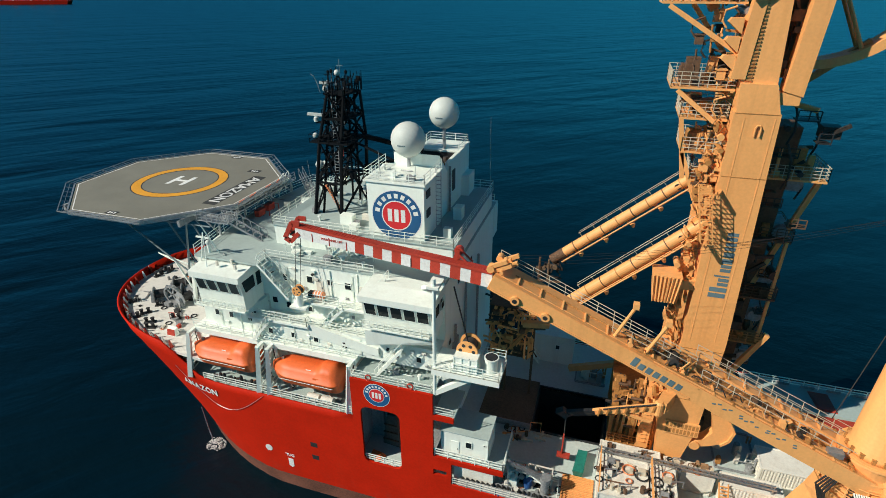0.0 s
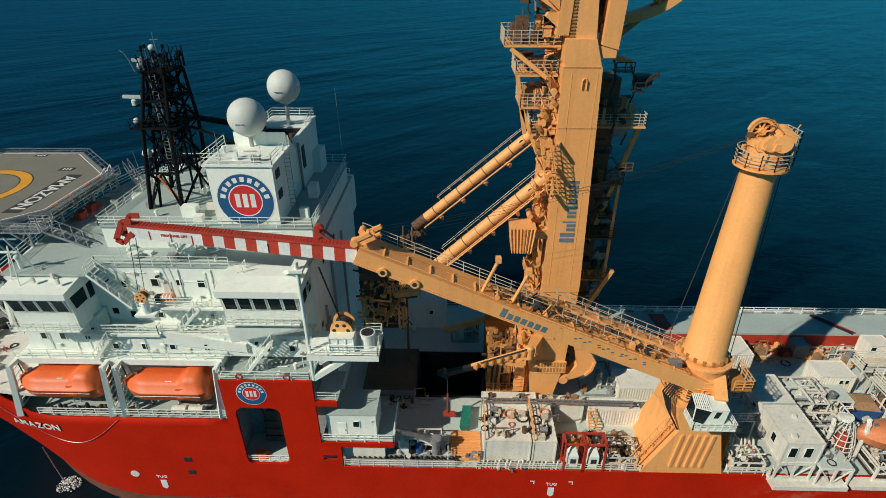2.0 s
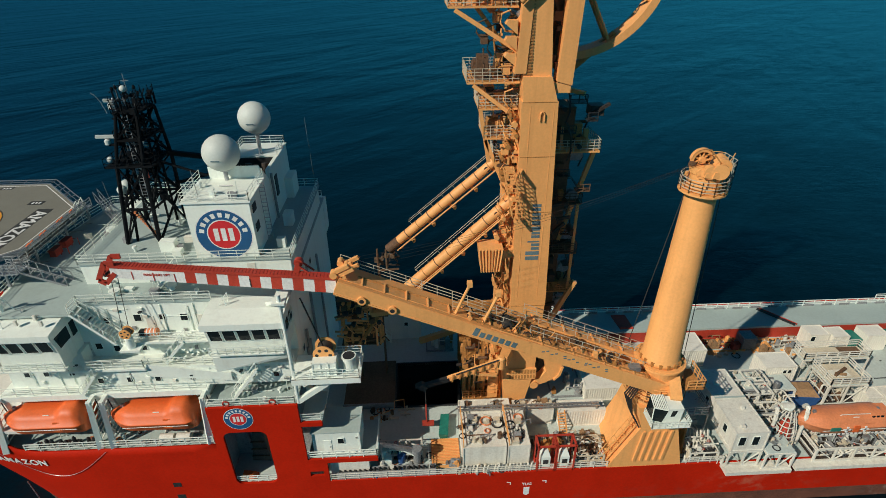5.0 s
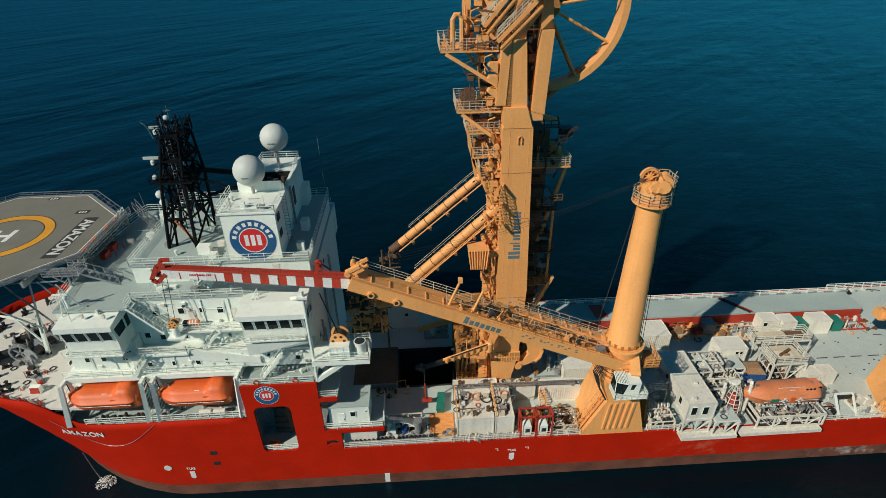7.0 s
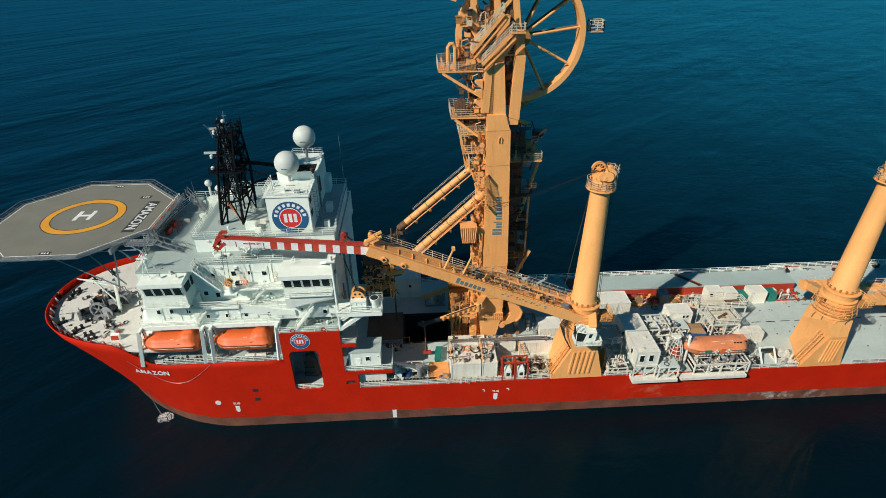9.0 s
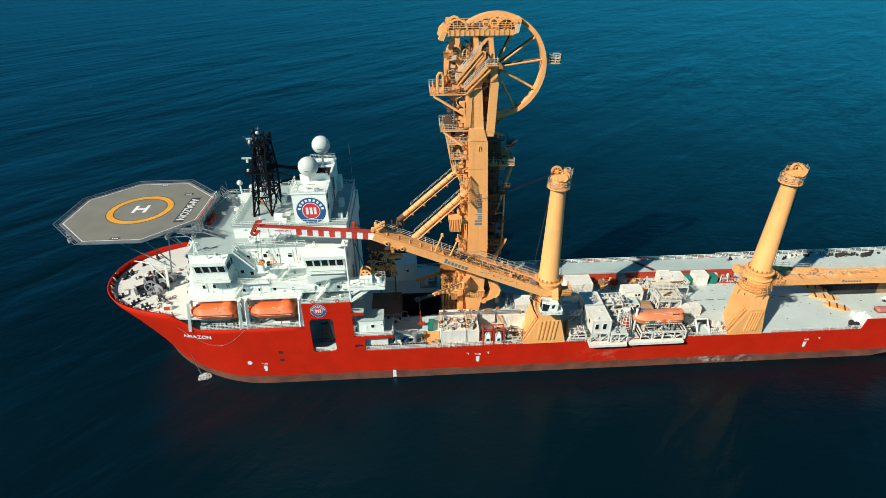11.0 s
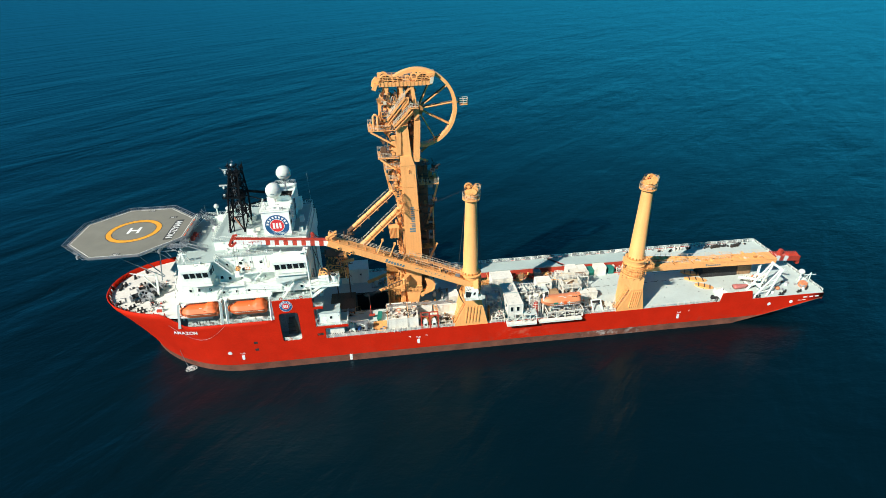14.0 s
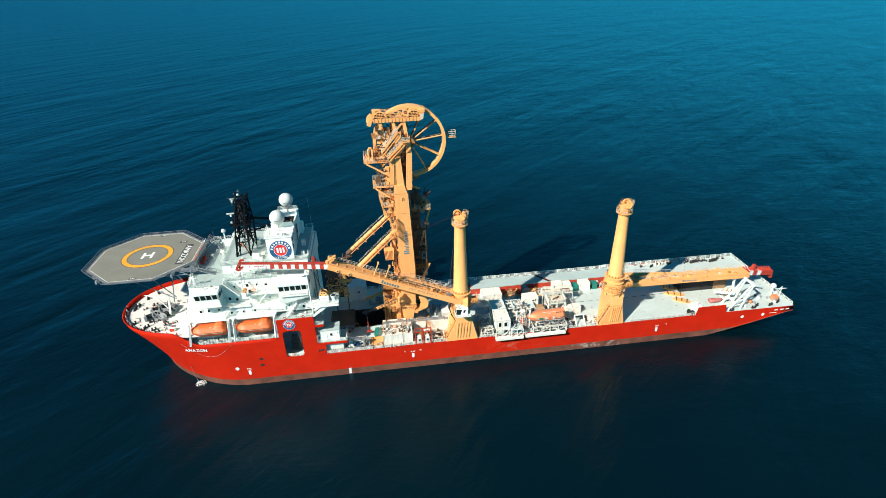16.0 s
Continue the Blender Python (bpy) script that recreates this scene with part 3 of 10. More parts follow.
def wing(x0, x1, yo, z0, z1, panes):
    """A bridge wing: lower shelf, windows that lean outward, and a flat roof."""
    zs0, zs1 = z1 - 2.9, z1 - 1.0
    part("wing_shelf", hexa(B(), [(x0, yo + 0.15, z0), (x1, yo + 0.15, z0), (x1, -11.4, z0), (x0, -11.4, z0)], [(x0, yo + 0.1, zs0), (x1, yo + 0.1, zs0), (x1, -11.4, zs0), (x0, -11.4, zs0)]), WHITE, sup)
    w = part("bridge_wing", hexa(B(), [(x0, yo + 0.1, zs0), (x1, yo + 0.1, zs0), (x1, -11.4, zs0), (x0, -11.4, zs0)], [(x0, yo - 0.35, zs1), (x1, yo - 0.35, zs1), (x1, -11.4, zs1), (x0, -11.4, zs1)]), WHITE, sup)
    a_, b_, c_ = x0 - 0.25, x1 + 0.25, yo - 0.6
    part("wing_roof", hexa(B(), [(a_, c_, zs1), (b_, c_, zs1), (b_, -13.4, zs1), (a_, -13.4, zs1)], [(a_, c_, z1 - 0.3), (b_, c_, z1 - 0.3), (b_, -13.4, z1), (a_, -13.4, z1)]), WHITE, sup)
    part("wing_roof", box(B(), a_, b_, -13.4, -11.4, zs1, z1), WHITE, sup)
    n = panes
    d = (x1 - x0 - 0.3) / n
    for i in range(n):
        a, b = x0 + 0.15 + i * d + 0.12, x0 + 0.15 + (i + 1) * d - 0.12
        window(w, [(a, yo + 0.05, zs0 + 0.2), (b, yo + 0.05, zs0 + 0.2), (b, yo - 0.33, zs1 - 0.15), (a, yo - 0.33, zs1 - 0.15)])
    if x1 > -30:
        window(w, [(x1, yo + 2.6, zs0 + 0.2), (x1, yo + 3.4, zs0 + 0.2), (x1, yo + 3.4, zs1 - 0.15), (x1, yo + 2.6, zs1 - 0.15)], out=(1, 0, 0))
    else:
        window(w, [(x1, yo + 2.6, zs0 + 0.0), (x1, yo + 3.5, zs0 + 0.0), (x1, yo + 3.5, zs1 - 0.15), (x1, yo + 2.6, zs1 - 0.15)], out=(1, 0, 0))
    for xx, s in ((x0, -1), (x1, 1)):
        window(w, [(xx, yo + 0.5, zs0 + 0.2), (xx, yo + 2.3, zs0 + 0.2), (xx, yo + 2.3, zs1 - 0.15), (xx, yo + 0.1, zs1 - 0.15)], out=(s, 0, 0))
    return w


wing(-43.2, -37.2, -15.2, 25.6, 30.5, 4)
bm = B()
box(bm, -43.8, -36.8, -13.0, -11.4, 21.3, 25.8)
part("wing_house", bm, WHITE, sup)
wing(-22.6, -15.2, -15.1, 26.3, 31.0, 5)
bm = B()
box(bm, -22.0, -14.9, 11.5, 14.0, 26, 30.7)
part("starboard_wing", bm, WHITE, sup)

# funnel casing, exhaust house and radomes
bm = B()
box(bm, -25, -18.5, -7.5, -1.5, 33.5, 39.8)
part("funnel_casing", bm, WHITE, sup)
bm = B()
box(bm, -25.3, -18.3, -7.7, -1.5, 39.8, 40.0)
part("casing_roof", bm, WHITE, sup)
for name, q in (("exhaust_wall", (-19.0, -18.6, 1.5, 6.2, 33.5, 39.7)), ("exhaust_wall", (-24.0, -23.6, 1.5, 6.2, 33.5, 39.3)), ("exhaust_house", (-24.0, -18.6, 6.2, 11.0, 33.5, 39.6)), ("exhaust_well", (-23.6, -19.0, 1.5, 6.2, 36.8, 37.0))):
    part(name, box(B(), *q), DARK if name == "exhaust_well" else WHITE, sup)
part("house_coaming", box(B(), -24.1, -18.5, 6.1, 11.1, 39.6, 39.75), WHITE, sup)
part("exhaust_recess", box(B(), -23.6, -19.0, 6.02, 6.2, 37.0, 39.5), DARK, sup)
part("exhaust_lining", box(B(), -19.1, -19.0, 1.6, 6.0, 37.0, 39.6), RUST_SHADE, sup)
part("house_door", box(B(), -18.6, -18.52, 3.2, 4.3, 35.6, 38.2), DARK, sup)
part("house_step", box(B(), -18.6, -17.6, 7.4, 10.4, 33.5, 36.2), WHITE, sup)
part("downpipe", tube(B(), (-18.45, 1.7, 33.5), (-18.45, 1.7, 39.2), 0.16, n=8), GREY, sup)
for i in range(4):
    x, y = -22.7 + 0.95 * i, 3.2 + 0.6 * (i % 2)
    ex_ = part("exhaust_pipe", tube(B(), (x, y, 37.0), (x + 0.1, y + 0.5, 39.5), 0.36, n=12), GEAR, sup)
    part("pipe_clamp", tube(B(), (x + 0.03, y + 0.15, 37.9), (x + 0.04, y + 0.2, 38.1), 0.42, n=12), RUST_SHADE, ex_)
part("exhaust_frame", beam(B(), (-23.6, 1.9, 38.9), (-19.0, 1.9, 38.9), 0.2, 0.25), GREY, sup)
for c, r, base in (((-22.2, -2.0, 43.1), 1.95, 40.0), ((-20.8, 7.0, 44.25), 1.9, 39.75)):
    dome = thing("radome", (c[0], c[1], base), "large white satellite radome on a steel pedestal", "radome", "radomes")
    bm = B()
    ball(bm, c, r, 28)
    part("dome", bm, DOME, dome, smooth=True)
    bm = B()
    lathe(bm, c[0], c[1], [(0.22, base), (0.22, c[2] - r - 0.15), (0.6, c[2] - r + 0.02), (0.8, c[2] - r + 0.3)], 14)
    part("pedestal", bm, STEEL, dome)
    bm = B()
    box(bm, c[0] - 0.55, c[0] + 0.35, c[1] - r - 0.01, c[1] - r + 0.06, c[2] - 0.32, c[2] - 0.22)
    part("notice_bar", bm, MARK_SLATE, dome)


def emblem(parent, cx, cz, r, y):
    """A round painted emblem on a wall that faces port."""
    for k, (name, rr, mat) in enumerate((("emblem_rim", r, MARK_WHITE), ("emblem_ring", r * 0.96, MARK_BLUE), ("emblem_band", r * 0.59, MARK_WHITE), ("emblem_disc", r * 0.55, MARK_RED))):
        bm = B()
        pts = [(cx + rr * math.cos(2 * math.pi * i / 48), cz + rr * math.sin(2 * math.pi * i / 48)) for i in range(48)]
        slab_xz(bm, pts, y - 0.012 * (k + 1), y)
        part(name, bm, mat, parent)
    for dx in (-0.26, 0, 0.26):
        bm = B()
        box(bm, cx + r * dx - r * 0.085, cx + r * dx + r * 0.085, y - 0.062, y, cz - r * 0.25, cz + r * 0.25)
        part("emblem_bar", bm, MARK_WHITE, parent)
    for i in range(9):
        bm = B()
        a = radians(168 - i * 19.5)
        p = Vector((cx + math.cos(a) * r * 0.68, y - 0.03, cz + math.sin(a) * r * 0.68))
        q = Vector((cx + math.cos(a) * r * 0.86, y - 0.03, cz + math.sin(a) * r * 0.86))
        hexa(bm, [p + Vector((-math.sin(a) * r * 0.07 * s, d, math.cos(a) * r * 0.07 * s)) for s, d in ((-1, 0), (1, 0), (1, 0.03), (-1, 0.03))], [q + Vector((-math.sin(a) * r * 0.08 * s, d, math.cos(a) * r * 0.08 * s)) for s, d in ((-1, 0), (1, 0), (1, 0.03), (-1, 0.03))])
        part("emblem_tick", bm, MARK_WHITE, parent)


emblem(sup, -21.65, 36.2, 2.92, -7.5)
emblem(hull, -21.3, 18.55, 1.55, PORT - 0.01)


# ---- helideck ----
HX, HY, HZ, HH = -58.15, 1.05, 33.5, 12.8
heli = thing("helideck", (HX, HY, HZ), "grey octagonal helicopter deck with a yellow ring and white H", "helideck")


def octagon(h):
    k = h * math.tan(math.pi / 8)
    return [(HX + a, HY + b) for a, b in ((h, -k), (h, k), (k, h), (-k, h), (-h, k), (-h, -k), (-k, -h), (k, -h))]


def oct_ring(bm, h0, h1, z0, z1):
    a, b = octagon(h0), octagon(h1)
    for i in range(8):
        j = (i + 1) % 8
        hexa(bm, [(*a[i], z0), (*a[j], z0), (*b[j], z0), (*b[i], z0)], [(*a[i], z1), (*a[j], z1), (*b[j], z1), (*b[i], z1)])
    return bm


bm = B()
prism(bm, octagon(HH + 0.35), HZ - 0.45, HZ)
part("deck_plate", bm, HELI, heli)
part("edge_line", oct_ring(B(), HH - 0.1, HH + 0.02, HZ, HZ + 0.006), MARK_WHITE, heli)
for ax, ay, wx, wy in ((7.4, 6.9, 1.9, 1.1), (0.3, -12.1, 1.7, 0.9), (0.5, 12.0, 1.7, 0.9)):
    pl = part("marking_panel", box(B(), HX + ax - wx / 2, HX + ax + wx / 2, HY + ay - wy / 2, HY + ay + wy / 2, HZ, HZ + 0.007), MARK_DARK, heli)
    for k in range(3):
        part("marking_bar", box(B(), HX + ax - 0.55 + 0.42 * k, HX + ax - 0.3 + 0.42 * k, HY + ay - 0.22, HY + ay + 0.22, HZ + 0.007, HZ + 0.012), MARK_WHITE, pl)
part("edge_gutter", oct_ring(B(), HH + 0.36, HH + 0.55, HZ - 0.5, HZ + 0.08), STEEL, heli)
bm = B()


def ring(bm, r0, r1, z0, z1, n=64, cx=HX, cy=HY):
    loops = [[bm.verts.new((cx + r * math.cos(2 * math.pi * i / n), cy + r * math.sin(2 * math.pi * i / n), z)) for i in range(n)] for r, z in ((r0, z0), (r1, z0), (r1, z1), (r0, z1))]
    for a, b in zip(loops, loops[1:] + loops[:1]):
        for i in range(n):
            bm.faces.new((a[i], a[(i + 1) % n], b[(i + 1) % n], b[i]))
    return bm


part("landing_ring_border", ring(B(), 4.95, 6.45, HZ, HZ + 0.005), MARK_DARK, heli)
part("landing_ring", ring(B(), 5.1, 6.3, HZ, HZ + 0.012), MARK_YELLOW, heli)
text("letter_h", "H", 4.6, MARK_WHITE, pose(HX, HY, HZ + 0.012, 0, 0, 2), heli)
bm = B()
box(bm, HX + 8.7, HX + 10.7, HY - 6.3, HY + 5.0, HZ, HZ + 0.006)
part("name_panel", bm, MARK_DARK, heli)
text("deck_name", "AMAZON", 2.25, MARK_WHITE, pose(HX + 9.7, HY - 0.6, HZ + 0.012, 0, 0, -90), heli)
bm = B()
for i in range(8):
    o, p = octagon(HH + 0.55), octagon(HH + 1.45)
    a, b, c, d = Vector((*o[i], HZ)), Vector((*o[(i + 1) % 8], HZ)), Vector((*p[i], HZ + 0.25)), Vector((*p[(i + 1) % 8], HZ + 0.25))
    beam(bm, c, d, 0.1, 0.1)
    beam(bm, a.lerp(c, 0.5), b.lerp(d, 0.5), 0.05, 0.05)
    for k in range(7):
        beam(bm, a.lerp(b, k / 6), c.lerp(d, k / 6), 0.08, 0.08)
part("safety_net_frame", bm, STEEL, heli)
for yy in (-8, -3, 3, 8):
    bm = B()
    beam(bm, (HX - 11, HY + yy, HZ - 0.9), (HX + 12.6, HY + yy, HZ - 0.9), 0.35, 0.8)
    part("deck_girder", bm, GREY, heli)
for xx in (-9, -3, 3, 9):
    bm = B()
    beam(bm, (HX + xx, HY - 11, HZ - 0.9), (HX + xx, HY + 11, HZ - 0.9), 0.35, 0.8)
    part("deck_girder", bm, GREY, heli)
# struts are coloured as shaded by the deck above
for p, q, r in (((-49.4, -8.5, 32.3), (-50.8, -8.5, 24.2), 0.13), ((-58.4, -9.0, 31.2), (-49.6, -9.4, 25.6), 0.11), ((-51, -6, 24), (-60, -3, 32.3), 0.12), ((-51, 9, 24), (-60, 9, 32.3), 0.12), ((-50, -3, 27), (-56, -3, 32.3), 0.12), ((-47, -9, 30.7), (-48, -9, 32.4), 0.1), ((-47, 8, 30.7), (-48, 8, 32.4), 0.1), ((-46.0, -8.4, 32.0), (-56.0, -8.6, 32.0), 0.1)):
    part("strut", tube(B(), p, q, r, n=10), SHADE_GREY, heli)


# ---- lattice mast ----
mast = thing("lattice_mast", (-32, -0.5, 33.5), "black steel lattice mast with radar scanners and aerials", "mast")
MLOW = [(-33.8, -3.9, 33.5), (-30.3, -3.9, 33.5), (-29.7, 2.2, 33.5), (-34.4, 2.2, 33.5)]
MMID = [(-33.0, -2.7, 42.0), (-30.2, -2.7, 42.0), (-29.2, 1.9, 42.0), (-32.8, 1.9, 42.0)]
MTOP = [(-32.0, -1.7, 47.4), (-29.9, -1.7, 47.4), (-29.5, 1.6, 47.4), (-31.8, 1.6, 47.4)]
for lo, hi, r in ((MLOW, MMID, 0.23), (MMID, MTOP, 0.19)):
    for a, b in zip(lo, hi):
        part("mast_leg", tube(B(), a, b, r, r * 0.9, 8), BLACK, mast)
for lo, hi, levels in ((MLOW, MMID, (0, 0.46, 1.0)), (MMID, MTOP, (0, 0.5, 1.0))):
    for k0, k1 in zip(levels, levels[1:]):
        P0 = [Vector(a).lerp(Vector(b), k0) for a, b in zip(lo, hi)]
        P1 = [Vector(a).lerp(Vector(b), k1) for a, b in zip(lo, hi)]
        for i in range(4):
            j = (i + 1) % 4
            part("girt", beam(B(), P1[i], P1[j], 0.2, 0.2), BLACK, mast)
            if lo is MLOW:
                part("diagonal", beam(B(), P0[i], P1[j] if (i + (k0 > 0)) % 2 else (P1[i] + P1[j]) / 2, 0.2, 0.2), BLACK, mast)
            else:
                part("diagonal", beam(B(), P0[i], P1[j], 0.15, 0.15), BLACK, mast)
            part("diagonal", beam(B(), P0[j], P1[i] if k0 else (P1[i] + P1[j]) / 2, 0.15, 0.15), BLACK, mast)
MPLAT = ((42.0, -34.1, -29.2, -3.0, 2.1), (44.7, -32.7, -29.4, -2.0, 1.7), (47.4, -32.3, -29.6, -1.9, 1.7))
for z, x0, x1, y0, y1 in MPLAT:
    p_ = part("mast_platform", box(B(), x0, x1, y0, y1, z, z + 0.16), BLACK, mast)
    part("railing", railing([(x0, y0, z), (x1, y0, z), (x1, y1, z), (x0, y1, z)], 1.0, 1.1, 0.022, 2, None, True), BLACK, p_)
# aerials crowd the top platform: whips, crossed dipoles, cowled lamps
rnd = random.Random(11)
for i in range(34):
    x, y, h = rnd.uniform(-32.6, -29.3), rnd.uniform(-1.9, 1.8), rnd.uniform(0.9, 2.4)
    if i % 6 == 0:
        h += 1.2
    bm = B()
    tube(bm, (x, y, 47.5), (x + rnd.uniform(-0.15, 0.15), y, 47.5 + h), 0.06, 0.035, 6)
    k = i % 5
    if k == 0:
        beam(bm, (x - 0.4, y, 47.5 + h * 0.8), (x + 0.4, y, 47.5 + h * 0.8), 0.06, 0.06)
        beam(bm, (x, y - 0.4, 47.5 + h * 0.8), (x, y + 0.4, 47.5 + h * 0.8), 0.06, 0.06)
    elif k == 1:
        lathe(bm, x, y, [(0.14, 47.4 + h), (0.17, 47.65 + h), (0.05, 47.8 + h)], 8)
    elif k == 2:
        box(bm, x - 0.2, x + 0.2, y - 0.15, y + 0.15, 47.5 + h * 0.5, 47.5 + h * 0.75)
    elif k == 3:
        beam(bm, (x, y, 47.5 + h * 0.55), (x + 0.5, y - 0.2, 47.5 + h * 0.9), 0.07, 0.07)
    part("aerial", bm, BLACK if i % 8 else STEEL, mast)
part("aerial_spur", path_tube(B(), [(-32.7, -1.8, 47.5), (-33.0, -1.9, 48.8), (-33.3, -2.0, 49.4), (-33.6, -2.0, 49.6)], 0.05, 6), STEEL, mast)
for x0, x1, y, z in ((-34.6, -32.6, -1.8, 45.0), (-33.6, -32.4, -0.2, 48.3)):
    sb_ = part("radar_scanner", beam(B(), (x0, y - 0.1, z + 0.12), (x1, y + 0.25, z), 0.3, 0.3), DOME, mast, "white radar scanner bar")
    part("scanner_gearbox", lathe(B(), (x0 + x1) / 2, y, [(0.3, z - 0.75), (0.3, z - 0.3), (0.15, z - 0.15)], 12), DOME, sb_)
    part("scanner_arm", beam(B(), ((x0 + x1) / 2, y, z - 0.8), (-32.0, y, z - 0.8), 0.3, 0.2), BLACK, sb_)
for c, r in (((-33.9, -1.6, 39.0), 0.52), ((-33.7, -2.2, 42.7), 0.34), ((-31.2, -0.4, 49.6), 0.34)):
    dm_ = part("mast_dome", ball(B(), c, r, 16), DOME, mast, "small white aerial dome", smooth=True)
    part("dome_stalk", tube(B(), (c[0], c[1], c[2] - r * 0.8), (c[0] + 0.5, c[1], c[2] - r - 0.5), 0.09, n=6), BLACK, dm_)
part("dome_bracket", beam(B(), (-34.2, -1.6, 38.0), (-33.0, -1.6, 38.0), 0.25, 0.2), BLACK, mast)
for p, q, w in (((-29.3, 1.2, 42.2), (-22.2, 3, 40.4), 0.5), ((-29.4, 1.4, 38.4), (-22.2, 3, 39.8), 0.3), ((-29.3, -1.0, 42.0), (-24.6, -1.0, 40.2), 0.22)):
    part("mast_stay", beam(B(), p, q, w, w), BLACK, mast)
for k in range(12):
    part("cable_clip", box(B(), -32.3 + k * 0.15, -32.1 + k * 0.15, -3.6, -3.25, 37.0 - k * 0.27, 37.22 - k * 0.27), ORANGE_OLD, mast)
# ladders, cable runs and boxes that crowd the lattice
rnd = random.Random(17)
for i in range(120):
    z = rnd.uniform(36.5, 47.6)
    k = (z - 33.5) / 14.1
    x, y = -31.8 + 1.0 * k + (1.9 - 0.8 * k) * rnd.uniform(-1, 1), -0.5 + (2.8 - 1.1 * k) * rnd.uniform(-1, 1)
    bm = B()
    if i % 4 == 0:
        u = rnd.uniform(0.15, 0.34)
        box(bm, x - u, x + u, y - u, y + u, z, z + u * 2.2)
    elif i % 4 == 1:
        tube(bm, (x, y, z - 1.3), (x, y, z + 1.2), 0.07, n=5)
    elif i % 4 == 2:
        beam(bm, (x - 0.9, y, z), (x + 0.9, y, z + rnd.uniform(-0.6, 0.6)), 0.1, 0.12)
    else:
        beam(bm, (x, y - 0.9, z), (x, y + 0.9, z + rnd.uniform(-0.5, 0.5)), 0.1, 0.12)
    part("mast_fitting", bm, RED_TRIM if i == 41 else (STEEL if i % 23 == 5 else BLACK), mast)
for p, q in (((-30.6, 1.9, 33.5), (-30.2, 1.5, 47.6)), ((-33.0, -3.3, 33.5), (-31.8, -1.4, 47.6)), ((-31.6, 1.9, 33.5), (-31.0, 1.6, 47.6))):
    part("mast_cable", tube(B(), p, q, 0.14, n=6), BLACK, mast)
bm = B()
for dx in (0, 0.55):
    beam(bm, (-31.5 + dx, -2.6, 33.5), (-31.5 + dx, -1.6, 47.4), 0.07, 0.07)
for k in range(38):
    t = k / 38
    beam(bm, (-31.5, -2.6 + t, 33.6 + 13.8 * t), (-30.95, -2.6 + t, 33.6 + 13.8 * t), 0.05, 0.05)
part("mast_ladder", bm, STEEL, mast)


# ---- pipelay tower ----
tower = thing("pipelay_tower", (10.5, -2, 7.7), "tall amber steel pipelay tower with platforms and braces", "tower")
LEG = [(9.15, 7.7), (11.2, 7.7), (12.55, 14.5), (13.05, 26), (12.3, 49), (8.75, 49), (8.95, 26), (8.5, 14.5)]
part("main_leg", slab_xz(B(), LEG, -6.6, -4.4), YELLOW, tower)
part("main_leg", slab_xz(B(), LEG, 2.2, 4.6), YELLOW, tower)
bm = B()
slab_xz(bm, [(8.9, 49), (12.2, 49), (11.5, 51.3), (8.75, 51.3)], -6.6, -4.4)
slab_xz(bm, [(8.75, 51.3), (11.5, 51.3), (11.0, 58.5), (9.4, 58.5)], -6.3, -4.4)
part("upper_leg", bm, YELLOW, tower)
bm = B()
slab_xz(bm, [(7.9, 51.6), (9.0, 51.6), (9.4, 59), (8.5, 59)], -6.5, -5.2)
part("cable_tray", bm, YELLOW, tower)
for k in range(26):
    part("tray_rung", box(B(), 8.98, 9.5, -6.42, -6.3, 51.5 + k * 0.27, 51.62 + k * 0.27), YELLOW_GRATE, tower)
bm = B()
slab_xz(bm, [(12.0, 50.8), (13.5, 50.4), (13.9, 59.4), (12.55, 59.4)], -6.4, -4.8)
part("upper_leg", bm, YELLOW, tower)
part("upper_leg", slab_xz(B(), [(9.0, 49), (12.2, 49), (11.2, 59), (9.6, 59)], 2.4, 4.4), YELLOW, tower)
for z in (12, 20, 28, 36, 44, 50):
    part("cross_beam", beam(B(), (10.8, -4.5, z), (10.8, 2.4, z), 1.2, 1.0), YELLOW, tower)
for z in (14, 22, 30, 38):
    part("cross_brace", beam(B(), (10.6, -4.5, z), (10.6, 2.4, z + 6), 0.5, 0.5), YELLOW, tower)
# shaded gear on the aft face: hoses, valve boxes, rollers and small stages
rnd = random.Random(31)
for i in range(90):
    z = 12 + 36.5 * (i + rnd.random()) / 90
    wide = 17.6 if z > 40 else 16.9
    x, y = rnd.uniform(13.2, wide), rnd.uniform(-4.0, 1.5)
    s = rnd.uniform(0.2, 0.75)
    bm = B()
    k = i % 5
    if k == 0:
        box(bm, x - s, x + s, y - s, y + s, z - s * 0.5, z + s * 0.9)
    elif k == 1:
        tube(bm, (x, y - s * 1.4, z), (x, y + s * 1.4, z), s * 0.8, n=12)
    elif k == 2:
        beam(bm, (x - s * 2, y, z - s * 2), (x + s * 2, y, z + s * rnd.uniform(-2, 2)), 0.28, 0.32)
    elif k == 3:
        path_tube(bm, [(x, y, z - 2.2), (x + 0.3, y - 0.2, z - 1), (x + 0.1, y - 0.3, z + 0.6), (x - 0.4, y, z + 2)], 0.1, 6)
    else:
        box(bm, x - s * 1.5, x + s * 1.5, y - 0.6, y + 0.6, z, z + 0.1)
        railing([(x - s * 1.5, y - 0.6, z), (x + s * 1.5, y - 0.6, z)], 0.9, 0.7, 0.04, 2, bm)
    # near-black tones carry the shade of this side along with dark equipment
    part("aft_gear", bm, rnd.choice((DARK, GEAR, GEAR, GEAR, RUST_SHADE)), tower)
part("leg_link", box(B(), 11.4, 13.4, -6.3, -5.0, 49.7, 50.7), YELLOW, tower)
